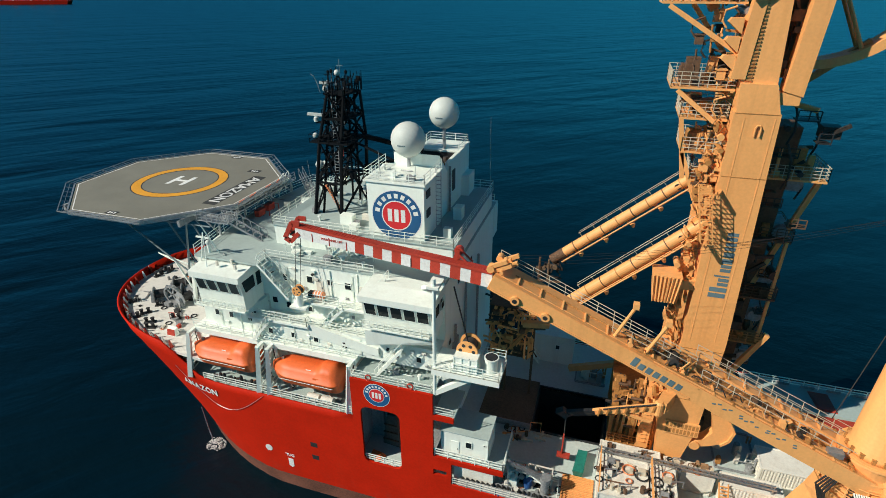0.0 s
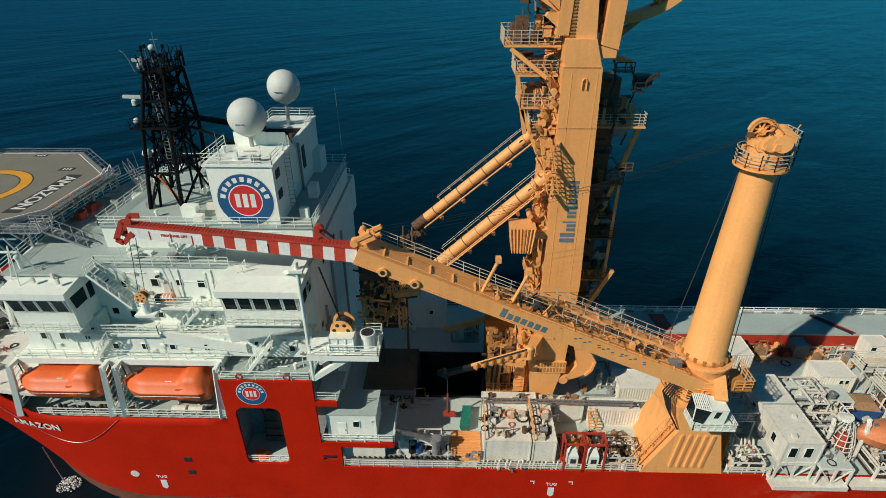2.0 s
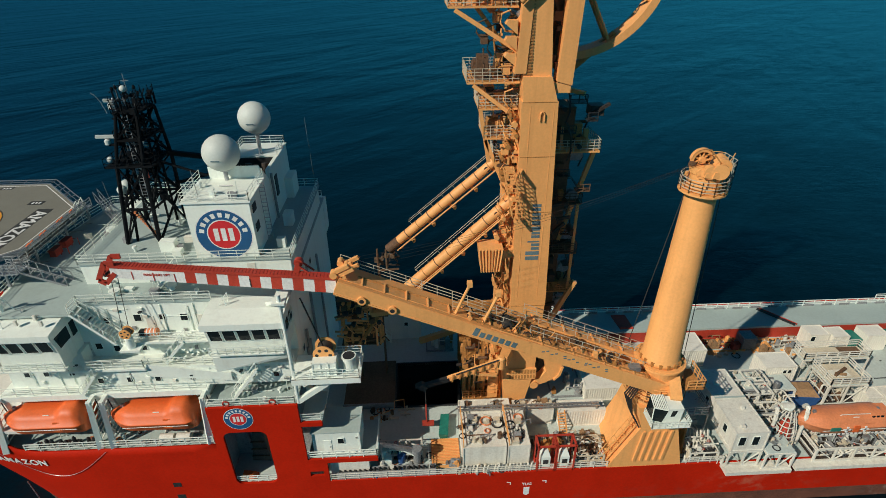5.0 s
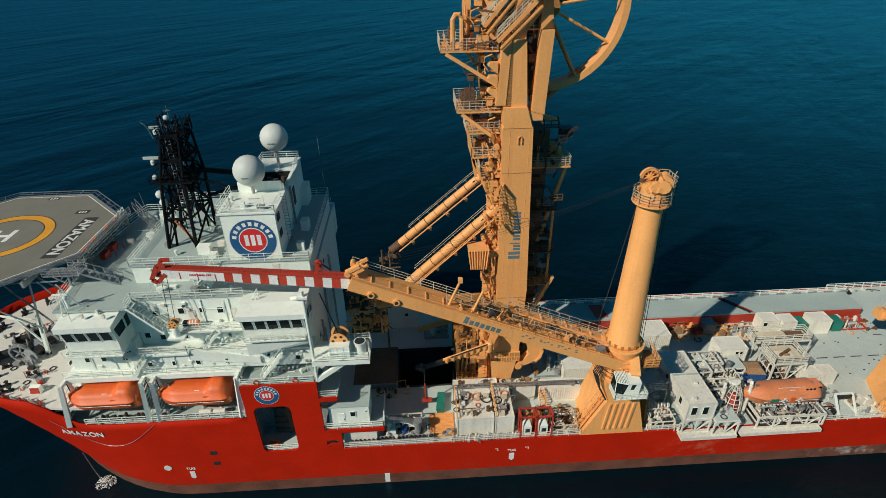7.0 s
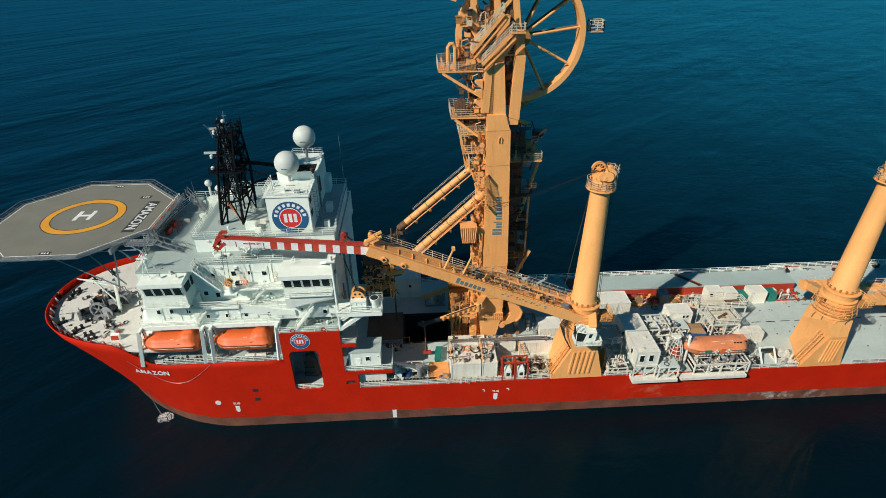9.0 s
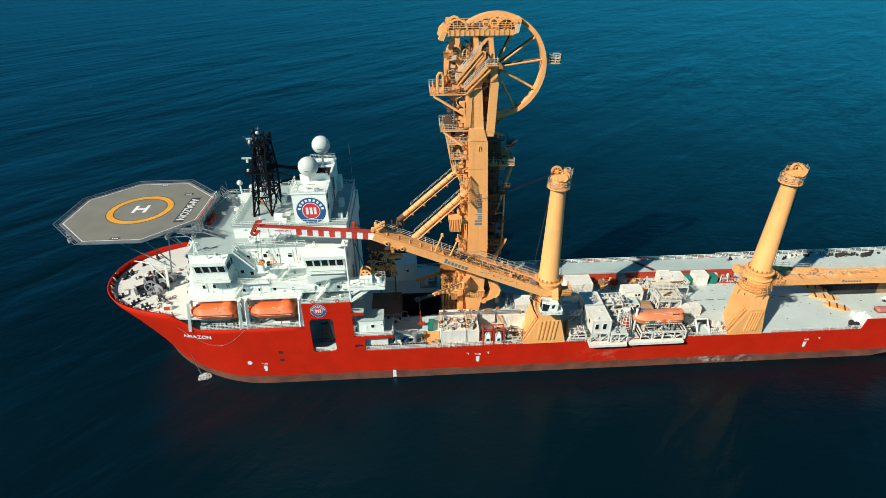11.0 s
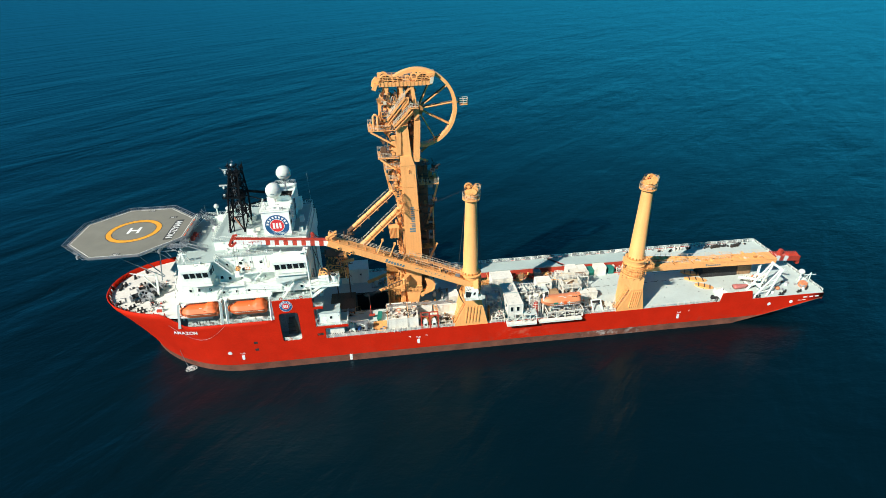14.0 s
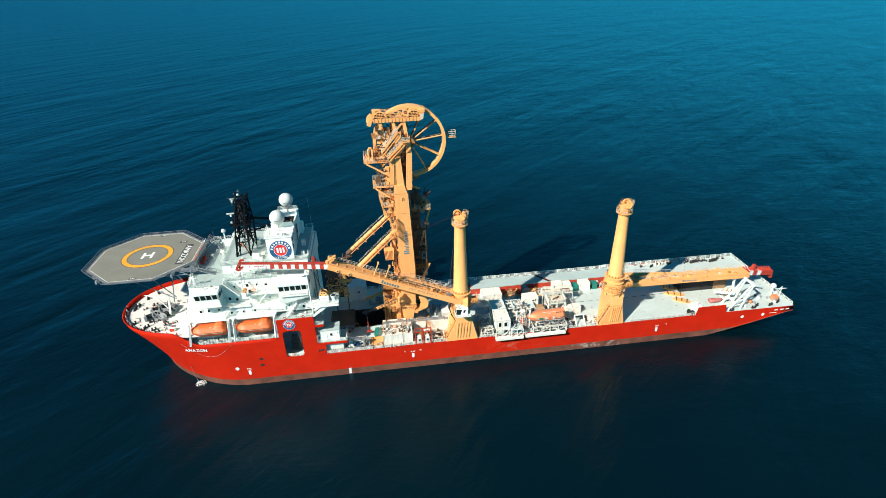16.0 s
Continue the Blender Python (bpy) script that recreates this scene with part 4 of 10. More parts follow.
for i in range(26):
    x, y, z = rnd.uniform(11.2, 12.6), rnd.uniform(-5.4, -3.2), rnd.uniform(51, 60)
    bm = B()
    if i % 2:
        beam(bm, (x, y, z), (x + rnd.uniform(-0.6, 0.6), y, z + rnd.uniform(1, 2.4)), 0.22, 0.25)
    else:
        s = rnd.uniform(0.2, 0.45)
        box(bm, x - s, x + s, y - s, y + s, z, z + s * 2)
    # mostly dark tones, which deepen the shaded mass between the legs
    part("leg_gear", bm, rnd.choice((GEAR, DARK, RUST_SHADE, YELLOW_GRATE)), tower)
for z, xa, xb in ((18.4, 8.6, 12.7), (25.0, 8.9, 13.0), (37.2, 8.85, 12.7), (43.4, 8.8, 12.5), (48.9, 8.75, 12.3)):
    part("weld_seam", box(B(), xa + 0.1, xb - 0.1, -6.625, -6.6, z, z + 0.07), YELLOW_GRATE, tower)
for x in (9.6, 11.9):
    part("edge_strip", box(B(), x, x + 0.08, -6.625, -6.6, 26.2, 48.6), YELLOW, tower)
# lifting eye high on the leg
bm = B()
path_tube(bm, [(10.62, -6.72, 47.1), (10.62, -6.72, 47.8), (10.74, -6.72, 48.0), (10.92, -6.72, 48.0), (11.04, -6.72, 47.8), (11.04, -6.72, 47.1)], 0.08, 6)
part("lifting_eye", bm, YELLOW, tower)
# maker's lettering, running up the leg, shown as plain bars
for i, (h, w) in enumerate(((1.5, 1.1), (0.9, 0.8), (1.3, 0.4), (0.9, 0.75), (0.9, 1.15), (0.9, 0.8), (0.9, 0.8))):
    z = 31.35 + (0, 1.3, 2.25, 2.8, 3.7, 5.05, 6.05)[i]
    lb_ = part("letter_bar", box(B(), 11.72 - h - 0.03 * i, 11.72 - 0.03 * i, -6.63, -6.6, z, z + w * 0.42), MARK_SLATE, tower)
    if w > 0.5:
        part("letter_bar", box(B(), 11.72 - h - 0.03 * i, 11.72 - 0.03 * i, -6.63, -6.6, z + w * 0.58, z + w), MARK_SLATE, tower)

# guide column, browned for shade, and pipe handling gear on the aft, shaded face
part("guide_column", slab_xz(B(), [(13.2, 9), (15.2, 9), (15.6, 47), (13.2, 47)], -1.6, 1.8), RUST_SHADE, tower)
for z in (16, 21, 26.4, 31, 36, 41):
    bm = B()
    box(bm, 14.8, 16.8, -1.4, 1.4, z, z + 1.6)
    tube(bm, (16.2, -1.8, z + 0.8), (16.2, 1.8, z + 0.8), 0.7, n=12)
    part("pipe_clamp", bm, GREY, tower)
part("aft_strut", beam(B(), (18.2, -1.5, 42.3), (14.5, -1.5, 28.5), 0.45, 0.45), YELLOW, tower)
part("aft_strut", beam(B(), (17.4, -3.2, 26.0), (14.5, -3.2, 19.5), 0.5, 0.5), YELLOW, tower)
part("aft_strut", beam(B(), (16.6, -3.0, 24.8), (16.6, -3.0, 36.4), 0.3, 0.3), YELLOW, tower)
part("davit_arm", beam(B(), (14.2, -2, 50.8), (18.4, -2, 54.4), 0.5, 0.5), YELLOW_GRATE, tower)
part("davit_arm", beam(B(), (13.4, -2.6, 49.4), (15.6, -4.0, 49.0), 0.5, 0.4), YELLOW, tower)


def platform(x0, x1, y0, y1, z, clutter=0, mat=YELLOW, seed=0):
    bm = B()
    box(bm, x0, x1, y0, y1, z - 0.18, z)
    p = part("platform", bm, mat, tower)
    part("railing", railing([(x0, y1, z), (x0, y0, z), (x1, y0, z), (x1, y1, z), (x0, y1, z)], 1.25, 0.7, 0.026, 4), CREAM if mat is YELLOW else mat, p)
    rnd = random.Random(seed)
    for _ in range(clutter):
        cx, cy = rnd.uniform(x0 + 0.6, x1 - 0.6), rnd.uniform(y0 + 0.6, y1 - 0.6)
        bm = B()
        k = rnd.random()
        s, h = rnd.uniform(0.25, 0.7), rnd.uniform(0.7, 2.3)
        if k < 0.4:
            box(bm, cx - s, cx + s, cy - s, cy + s, z, z + h)
            box(bm, cx - s * 1.2, cx + s * 1.2, cy - s * 0.4, cy + s * 0.4, z + h * 0.4, z + h * 0.6)
        elif k < 0.75:
            tube(bm, (cx - s, cy, z + h * 0.5), (cx + s, cy, z + h * 0.5), h * 0.35, n=12)
            box(bm, cx - s * 0.6, cx + s * 0.6, cy - 0.3, cy + 0.3, z, z + h * 0.4)
        else:
            beam(bm, (cx, cy, z), (cx + rnd.uniform(-1, 1), cy, z + h * 1.2), 0.25, 0.25)
            box(bm, cx - 0.3, cx + 0.3, cy - 0.3, cy + 0.3, z, z + 0.5)
        part("machinery", bm, rnd.choice((YELLOW, YELLOW, YELLOW_GRATE, RUST_SHADE)), p)
    return p


platform(1.8, 8.2, -5.2, 0.8, 57.3, 10, seed=1)
platform(3.6, 8.7, -5.2, 0.6, 50.6, 11, seed=2)
platform(4.8, 8.7, -5.0, 0, 48.0, 4, seed=3)
platform(5.4, 8.7, -5.0, 0, 45.0, 5, seed=4)
platform(6.6, 8.7, -5.0, -1, 42.4, 3, seed=5)
platform(13.2, 18.3, -3, 2, 42.6, 6, seed=6)
# the three aft stages below take darker tones for their shade
platform(13.4, 17, -3, 2, 36.4, 5, RUST_SHADE, seed=7)
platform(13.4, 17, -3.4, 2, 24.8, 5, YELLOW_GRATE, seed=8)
platform(13.4, 17, -3.4, 2, 30.2, 4, RUST_SHADE, seed=9)
platform(5.0, 11.5, -4.6, 0.2, 63.2, 7, seed=10)
platform(7.4, 12.6, -5.0, -2, 59.4, 6, seed=12)
for p, q in (((2.4, -5.0, 57.0), (8.7, -5.4, 53.2)), ((4.2, -5.0, 50.3), (8.7, -5.4, 47.0)), ((4.6, -1.0, 57.0), (8.7, -1.0, 52)), ((5.0, -4.8, 47.8), (6.0, -4.8, 42.4)), ((5.6, -4.8, 44.8), (7.4, -4.8, 40.4))):
    part("platform_strut", beam(B(), p, q, 0.38, 0.38), YELLOW, tower)
# sloping tensioner rails below the wheel
for dy in (-5.2, -3.4, -1.6):
    part("tensioner_rail", beam(B(), (8.0, dy, 55.5), (13.2, dy, 62.5), 0.45, 0.7), YELLOW, tower)
for k in range(5):
    t = k / 4
    part("tensioner_roller", tube(B(), (8.4 + 4.4 * t, -5.3, 56.6 + 5.6 * t), (8.4 + 4.4 * t, -1.4, 56.6 + 5.6 * t), 0.35, n=10), STEEL, tower)

# small pipework, rods and brackets crowding the forward face
rnd = random.Random(77)
for i in range(110):
    z = 41 + 24 * (i + rnd.random()) / 110
    x = rnd.uniform(4.6 if z > 47 else 6.6, 8.8)
    y = rnd.uniform(-6.2, -2.0)
    bm = B()
    k = i % 4
    if k == 0:
        h = rnd.uniform(0.8, 2.2)
        tube(bm, (x, y, z), (x + rnd.uniform(-0.3, 0.3), y, z + h), 0.09, n=6)
        box(bm, x - 0.2, x + 0.2, y - 0.2, y + 0.2, z + h * 0.4, z + h * 0.6)
    elif k == 1:
        a = rnd.uniform(-0.8, 0.8)
        beam(bm, (x, y, z), (8.9, y, z + a), 0.14, 0.2)
    elif k == 2:
        path_tube(bm, [(x, y, z), (x - 0.4, y, z + 0.5), (x - 0.3, y, z + 1.3), (x + 0.5, y, z + 1.6)], 0.08, 6)
    else:
        s = rnd.uniform(0.15, 0.4)
        box(bm, x - s, x + s, y - s, y + s, z, z + s * 2.2)
        box(bm, x - s * 1.3, x + s * 1.3, y - s * 1.3, y + s * 1.3, z + s * 2.2, z + s * 2.5)
    part("pipework", bm, rnd.choice((YELLOW, YELLOW, YELLOW_GRATE, RUST_SHADE, GEAR)), tower)
# curved aligner: a box rim with spokes
WC, WR = Vector((13.7, -2.0, 61.3)), 9.2
bm = B()
N = 56
a0, a1 = radians(-90), radians(212)
for i in range(N):
    s, e = a0 + (a1 - a0) * i / N, a0 + (a1 - a0) * (i + 1) / N
    lo, hi = [], []
    for t, acc in ((s, lo), (e, hi)):
        for r, dy in ((WR - 0.75, -1.1), (WR, -1.1), (WR, 1.1), (WR - 0.75, 1.1)):
            acc.append((WC.x + r * math.cos(t), WC.y + dy, WC.z + r * math.sin(t)))
    hexa(bm, lo, hi)
part("wheel_rim", bm, YELLOW, tower)
for a in (-62, -28, 8, 36, 64, 150, 190):
    t = radians(a)
    q = WC + Vector((math.cos(t) * (WR - 0.7), 0, math.sin(t) * (WR - 0.7)))
    sp = part("wheel_spoke", tube(B(), WC + Vector((0, -0.6, 0)), q + Vector((0, -0.6, 0)), 0.17, n=8), YELLOW, tower)
    part("wheel_spoke", tube(B(), WC + Vector((0, 0.8, 0)), q + Vector((0, 0.6, 0)), 0.15, n=8), RUST_SHADE if a > 0 else YELLOW_GRATE, tower)
part("wheel_hub", tube(B(), WC + Vector((0, -1.8, 0)), WC + Vector((0, 1.8, 0)), 1.2, n=20), YELLOW_GRATE, tower)
part("outrigger_beam", beam(B(), (22.6, -2, 62.3), (23.7, -2, 62.4), 0.25, 0.25), YELLOW, tower)
bm = B()
box(bm, 23.6, 25.5, -2.8, -1.2, 61.7, 61.85)
oc_ = part("outrigger_floor", bm, YELLOW, tower)
part("railing", railing([(23.6, -2.8, 61.85), (25.5, -2.8, 61.85), (25.5, -1.2, 61.85), (23.6, -1.2, 61.85)], 1.4, 0.9, 0.05, 3, None, True), CREAM, oc_)
# top gantry
bm = B()
box(bm, 4.9, 17.0, -4.6, -3.9, 67.0, 68.0)
part("gantry_girder", bm, YELLOW, tower)
bm = B()
box(bm, 4.9, 17.0, -0.4, 0.3, 67.0, 68.0)
part("gantry_girder", bm, YELLOW, tower)
bm = B()
box(bm, 5.0, 16.8, -3.9, -0.4, 67.5, 67.7)
g_ = part("gantry_floor", bm, YELLOW_GRATE, tower)
part("railing", railing([(4.9, -4.7, 68.0), (17, -4.7, 68.0), (17, 0.3, 68.0), (4.9, 0.3, 68.0)], 1.1, 1.1, 0.04), YELLOW, g_)
for k in range(14):
    part("girder_rib", box(B(), 5.3 + 0.85 * k, 5.42 + 0.85 * k, -4.68, -4.6, 67.05, 67.95), YELLOW_GRATE, tower)
for x, r in ((6.2, 1.0), (7.8, 0.6), (11.6, 0.55), (13.0, 0.8), (14.6, 0.95), (15.9, 0.6)):
    w_ = part("top_sheave", tube(B(), (x, -3.9, 68.2 + r), (x, -3.6, 68.2 + r), r, n=20), YELLOW, tower)
    part("sheave_web", tube(B(), (x, -3.93, 68.2 + r), (x, -3.57, 68.2 + r), r * 0.62, n=16), RUST_SHADE, w_)
    for dx in (-0.8, 0.8):
        part("sheave_leg", beam(B(), (x + dx * r, -3.75, 67.7), (x, -3.75, 68.2 + r), 0.16, 0.16), YELLOW, w_)
rnd = random.Random(55)
for i in range(120):
    if i < 18:
        x, y, z = rnd.uniform(5.2, 16.8), rnd.uniform(-4.4, 0.0), rnd.uniform(67.7, 68.6)
    else:
        x, y, z = rnd.uniform(5.6, 13.2), rnd.uniform(-5.2, -0.6), rnd.uniform(58.2, 66.5)
    s = rnd.uniform(0.12, 0.5)
    bm = B()
    k = i % 5
    if k == 0:
        box(bm, x - s, x + s, y - s, y + s, z, z + s * 1.6)
    elif k == 1:
        tube(bm, (x, y - s, z + s), (x, y + s, z + s), s, n=12)
    elif k == 2:
        beam(bm, (x - s * 2.4, y, z), (x + s * 2.4, y, z + rnd.uniform(-1.6, 1.6)), 0.16, 0.22)
    elif k == 3:
        path_tube(bm, [(x, y, z), (x + 0.2, y, z + 0.9), (x + 0.7, y, z + 1.2), (x + 1.2, y, z + 0.6)], 0.08, 6)
    else:
        tube(bm, (x, y, z), (x, y, z + s * 3), 0.1, n=6)
    part("top_gear", bm, rnd.choice((YELLOW, YELLOW_GRATE, RUST_SHADE, GEAR, CREAM)), tower)
bm = B()
box(bm, 4.9, 6.8, -2.6, -1.0, 67.7, 69.6)
part("hoist_winch", bm, YELLOW, tower)
bm = B()
slab_xz(bm, [(3.3, 67.1), (4.6, 66.7), (5.2, 68.6), (4.4, 69.0), (3.6, 68.2)], -3.9, -2.4)
part("sheave_head", bm, YELLOW, tower)
bm = B()
hexa(bm, [(13.6, -4.2, 67.7), (17.2, -4.2, 67.2), (17.2, -0.4, 67.2), (13.6, -0.4, 67.7)], [(14.0, -4.2, 69.2), (17.8, -4.2, 69.6), (17.8, -0.4, 69.6), (14.0, -0.4, 69.2)])
part("hoist_frame", bm, YELLOW, tower)
for x in (6.6, 9.8, 12.4):
    part("top_column", beam(B(), (x + 1.2, -3.9, 58), (x, -3.9, 67.2), 0.85, 0.85), YELLOW, tower)
    part("top_column", beam(B(), (x + 1.2, 0.4, 58), (x, 0.0, 67.2), 0.85, 0.85), YELLOW, tower)
part("top_brace", beam(B(), (7.0, -4.0, 60.4), (12.0, -4.0, 66.6), 0.45, 0.45), YELLOW, tower)
part("top_brace", beam(B(), (6.2, -4.0, 63.4), (9.0, -4.0, 58.2), 0.45, 0.45), YELLOW, tower)
bm = B()
tube(bm, (9.9, -2.2, 63.4), (9.9, -2.2, 66.6), 0.75, n=16)
tube(bm, (12.0, -2.6, 63.4), (12.0, -2.6, 66.0), 0.6, n=16)
part("hoist_cylinder", bm, YELLOW, tower)
bm = B()
path_tube(bm, [(3.2, -4.6, 57.3), (3.2, -4.6, 60.4), (3.5, -4.6, 60.9), (3.9, -4.6, 60.9), (4.2, -4.6, 60.4), (4.2, -4.6, 57.3)], 0.28, 8)
part("gooseneck", bm, YELLOW, tower)

# upper ends of the legs and the stair flights that climb across them
part("upper_leg", slab_xz(B(), [(9.4, 58.5), (11.0, 58.5), (11.6, 64.5), (10.2, 64.5)], -5.7, -4.4), YELLOW, tower)
part("upper_leg", slab_xz(B(), [(12.55, 59.4), (13.9, 59.4), (13.7, 62.2), (12.5, 62.2)], -5.6, -4.6), YELLOW, tower)
# brown sheet that puts the shade between the upper legs into colour
part("leg_web", slab_xz(B(), [(10.8, 52.0), (12.4, 52.0), (12.8, 65.0), (11.0, 65.0)], -4.0, -3.7), RUST_SHADE, tower)


def flight(p, q, w):
    """A steep stair flight across the tower: stringers, treads, two handrails and a ram beside it."""
    p, q = Vector(p), Vector(q)
    bm = B()
    for y in (-w / 2, w / 2):
        o = Vector((0, y, 0))
        beam(bm, p + o, q + o, 0.14, 0.4)
    n = int((q - p).length / 0.34)
    for k in range(n):
        c = p.lerp(q, (k + 0.5) / n)
        box(bm, c.x - 0.14, c.x + 0.14, c.y - w / 2, c.y + w / 2, c.z, c.z + 0.05)
    f_ = part("tower_stair", bm, YELLOW, tower)
    part("railing", railing([p + Vector((0, -w / 2, 0.2)), q + Vector((0, -w / 2, 0.2))], 1.1, 0.9, 0.04, 3), CREAM, f_)
    part("railing", railing([p + Vector((0, w / 2, 0.2)), q + Vector((0, w / 2, 0.2))], 1.1, 0.9, 0.04, 2), CREAM, f_)
    part("stair_ram", tube(B(), p + Vector((0.3, -w / 2 - 0.3, -0.7)), q + Vector((0.3, -w / 2 - 0.3, -0.7)), 0.2, n=10), YELLOW_GRATE, f_)


flight((7.8, -6.0, 58.4), (12.0, -6.0, 62.5), 1.3)
flight((6.4, -5.4, 59.8), (10.7, -5.4, 64.8), 1.3)
part("stair_landing", box(B(), 11.6, 13.6, -6.9, -5.2, 62.4, 62.55), YELLOW, tower)
part("railing", railing([(11.6, -6.9, 62.55), (13.6, -6.9, 62.55), (13.6, -5.2, 62.55)], 1.1, 0.7, 0.03, 3), CREAM, tower)
# half-ring sheave guards on the gantry, cheek plates beside the wheel's head
for x, r in ((6.7, 1.75), (15.0, 1.8)):
    gs_ = part("gantry_sheave", ring_xz(B(), x, -4.5, 68.0, r - 0.28, r, 0.4, 0, 180), YELLOW, tower)
    part("sheave_disc", ring_xz(B(), x, -4.3, 68.0, 0.2, r - 0.3, 0.1, 0, 180), RUST_SHADE, gs_)
    for a in (15, 50, 90, 130, 165):
        t = radians(a)
        part("sheave_spoke", beam(B(), (x, -4.5, 68.05), (x + (r - 0.2) * math.cos(t), -4.5, 68.05 + (r - 0.2) * math.sin(t)), 0.16, 0.16), YELLOW, gs_)
part("gantry_end_plate", slab_xz(B(), [(16.4, 67.2), (17.2, 67.4), (17.5, 68.8), (16.7, 68.7)], -4.8, -4.6), CREAM, tower)
part("gantry_end_box", slab_xz(B(), [(3.4, 66.5), (4.3, 66.2), (4.9, 67.6), (4.1, 67.9)], -4.8, -3.6), YELLOW, tower)
# fin-like brackets down the forward edge below the upper platforms
for z in (52.2, 53.6, 55.0):
    part("edge_bracket", slab_xz(B(), [(6.9, z + 0.9), (8.0, z), (8.0, z + 1.2), (7.1, z + 1.2)], -6.4, -5.4), YELLOW, tower)

# raking braces with collars and pipes, and machinery at their feet
for (p, q), w in ((((-5.2, -2.4, 30.9), (7.9, -3.2, 42.7)), 0.85), (((-4.7, -5.0, 25.6), (8.9, -5.4, 38.6)), 1.0)):
    p, q = Vector(p), Vector(q)
    br = part("raking_brace", tube(B(), p.lerp(q, 0.1), q, w * 0.62, n=20), YELLOW, tower)
    # foot's brown takes in both its rust and the shade it ends in
    part("brace_foot", tube(B(), p, p.lerp(q, 0.1), w * 0.66, n=16), RUST_SHADE, tower, "rust-brown foot of the brace, darkened for its shade")
    d, s, u = axes(p, q)
    for k in range(1, 9):
        c = p.lerp(q, 0.08 + k / 10)
        part("collar", tube(B(), c - d * 0.05, c + d * 0.05, w * 0.66, n=20), RUST_SHADE if k % 2 else YELLOW_GRATE, br)
    part("brace_port", tube(B(), p.lerp(q, 0.86) - s * w * 0.59, p.lerp(q, 0.86) + s * w * 0.59, 0.32, n=12), DARK, br)
    for e in (-0.3, 0.3):
        part("brace_rail", tube(B(), p.lerp(q, 0.25) + u * (w * 0.62 + 0.55) + s * e, q + u * (w * 0.62 + 0.55) + s * e, 0.03, n=5), CREAM, br)
    for k in range(9):
        c = p.lerp(q, 0.25 + 0.75 * k / 8) + u * w * 0.55
        part("rail_post", tube(B(), c, c + u * 0.62, 0.028, n=5), CREAM, br)
    part("brace_slot", beam(B(), p.lerp(q, 0.82) - s * w * 0.6, p.lerp(q, 0.93) - s * w * 0.6, 0.1, 0.3), DARK, br)
    for k in range(2 if w < 0.9 else 6):
        o_ = s * (0.8 - 0.24 * k) - u * (w * 0.5 + 0.16 + 0.1 * (k % 2))
        part("service_pipe", tube(B(), p.lerp(q, 0.06) + o_, q + o_, 0.09, n=6), YELLOW_GRATE if k % 2 else YELLOW, br)
    for k in range(5):
        c = p.lerp(q, 0.16 + 0.18 * k) - u * (w * 0.5)
        part("bracket", beam(B(), c, c - u * 0.75 + d * 0.3, 0.26, 0.26), YELLOW, br)
        part("bracket_pad", tube(B(), c - u * 0.75 + d * 0.3 - s * 0.3, c - u * 0.75 + d * 0.3 + s * 0.3, 0.2, n=10), YELLOW, br)
# hang-off machinery at the braces' feet: two crowded stages of pipes, rams and valve racks
for x0, x1, y0, y1, z0, z1 in ((-12.2, -7.4, -4.6, 0.4, 17.8, 24.6),):
    for x in (x0, (x0 + x1) / 2, x1):
        for y in (y1,):
            part("stage_post", beam(B(), (x, y, z0), (x, y, z1), 0.34, 0.34), YELLOW_GRATE if y < -4.5 else RUST_SHADE, tower)
    for z in (z0, z1):
        part("stage_floor", box(B(), x0 + 0.4, x1, y0 + 0.8, y1, z - 0.1, z + 0.05), RUST_SHADE, tower)
rnd = random.Random(21)
for i in range(156):
    if i < 140:
        x, y, z = rnd.uniform(-11.8, -6.3), rnd.uniform(-4.9, -1.0), rnd.uniform(18.0, 24.6)
    else:
        x, y, z = rnd.uniform(-7.0, -4.6), rnd.uniform(-2.8, -1.0), rnd.uniform(27.4, 30.4)
    s = rnd.uniform(0.14, 0.46)
    bm = B()
    k = i % 5
    if k == 0:
        box(bm, x - s, x + s, y - s * 0.6, y + s * 0.6, z - s * 0.5, z + s * 0.7)
    elif k == 1:
        tube(bm, (x, y, z - 1.4), (x, y, z + 1.2), 0.13, n=7)
    elif k == 2:
        tube(bm, (x, y - s, z), (x, y + s, z), s * 0.8, n=12)
    elif k == 3:
        beam(bm, (x - 1.2, y, z - rnd.uniform(-0.5, 0.5)), (x + 1.2, y, z), 0.16, 0.2)
    else:
        path_tube(bm, [(x, y, z - 1), (x + 0.1, y - 0.1, z), (x + 0.7, y - 0.1, z + 0.5), (x + 1.2, y, z - 0.4)], 0.1, 6)
    part("hinge_machinery", bm, rnd.choice((RUST_SHADE, YELLOW, YELLOW, YELLOW, DARK, YELLOW) if i < 140 else (RUST_SHADE, GEAR, DECK_DARK, GEAR)), tower)
part("hinge_ram", beam(B(), (-7.6, -4.6, 23.2), (-4.6, -4.6, 23.6), 0.7, 0.6), YELLOW, tower)
part("hinge_ram", beam(B(), (-9.6, -4.8, 18.4), (-6.8, -4.6, 22.8), 0.3, 0.35), YELLOW_GRATE, tower)
for x, y in ((-10.2, 0.5), (-6.8, 0.7)):
    part("hinge_post", beam(B(), (x, y, 8.4), (x, y, 27), 0.3, 0.3), RUST_SHADE, tower)

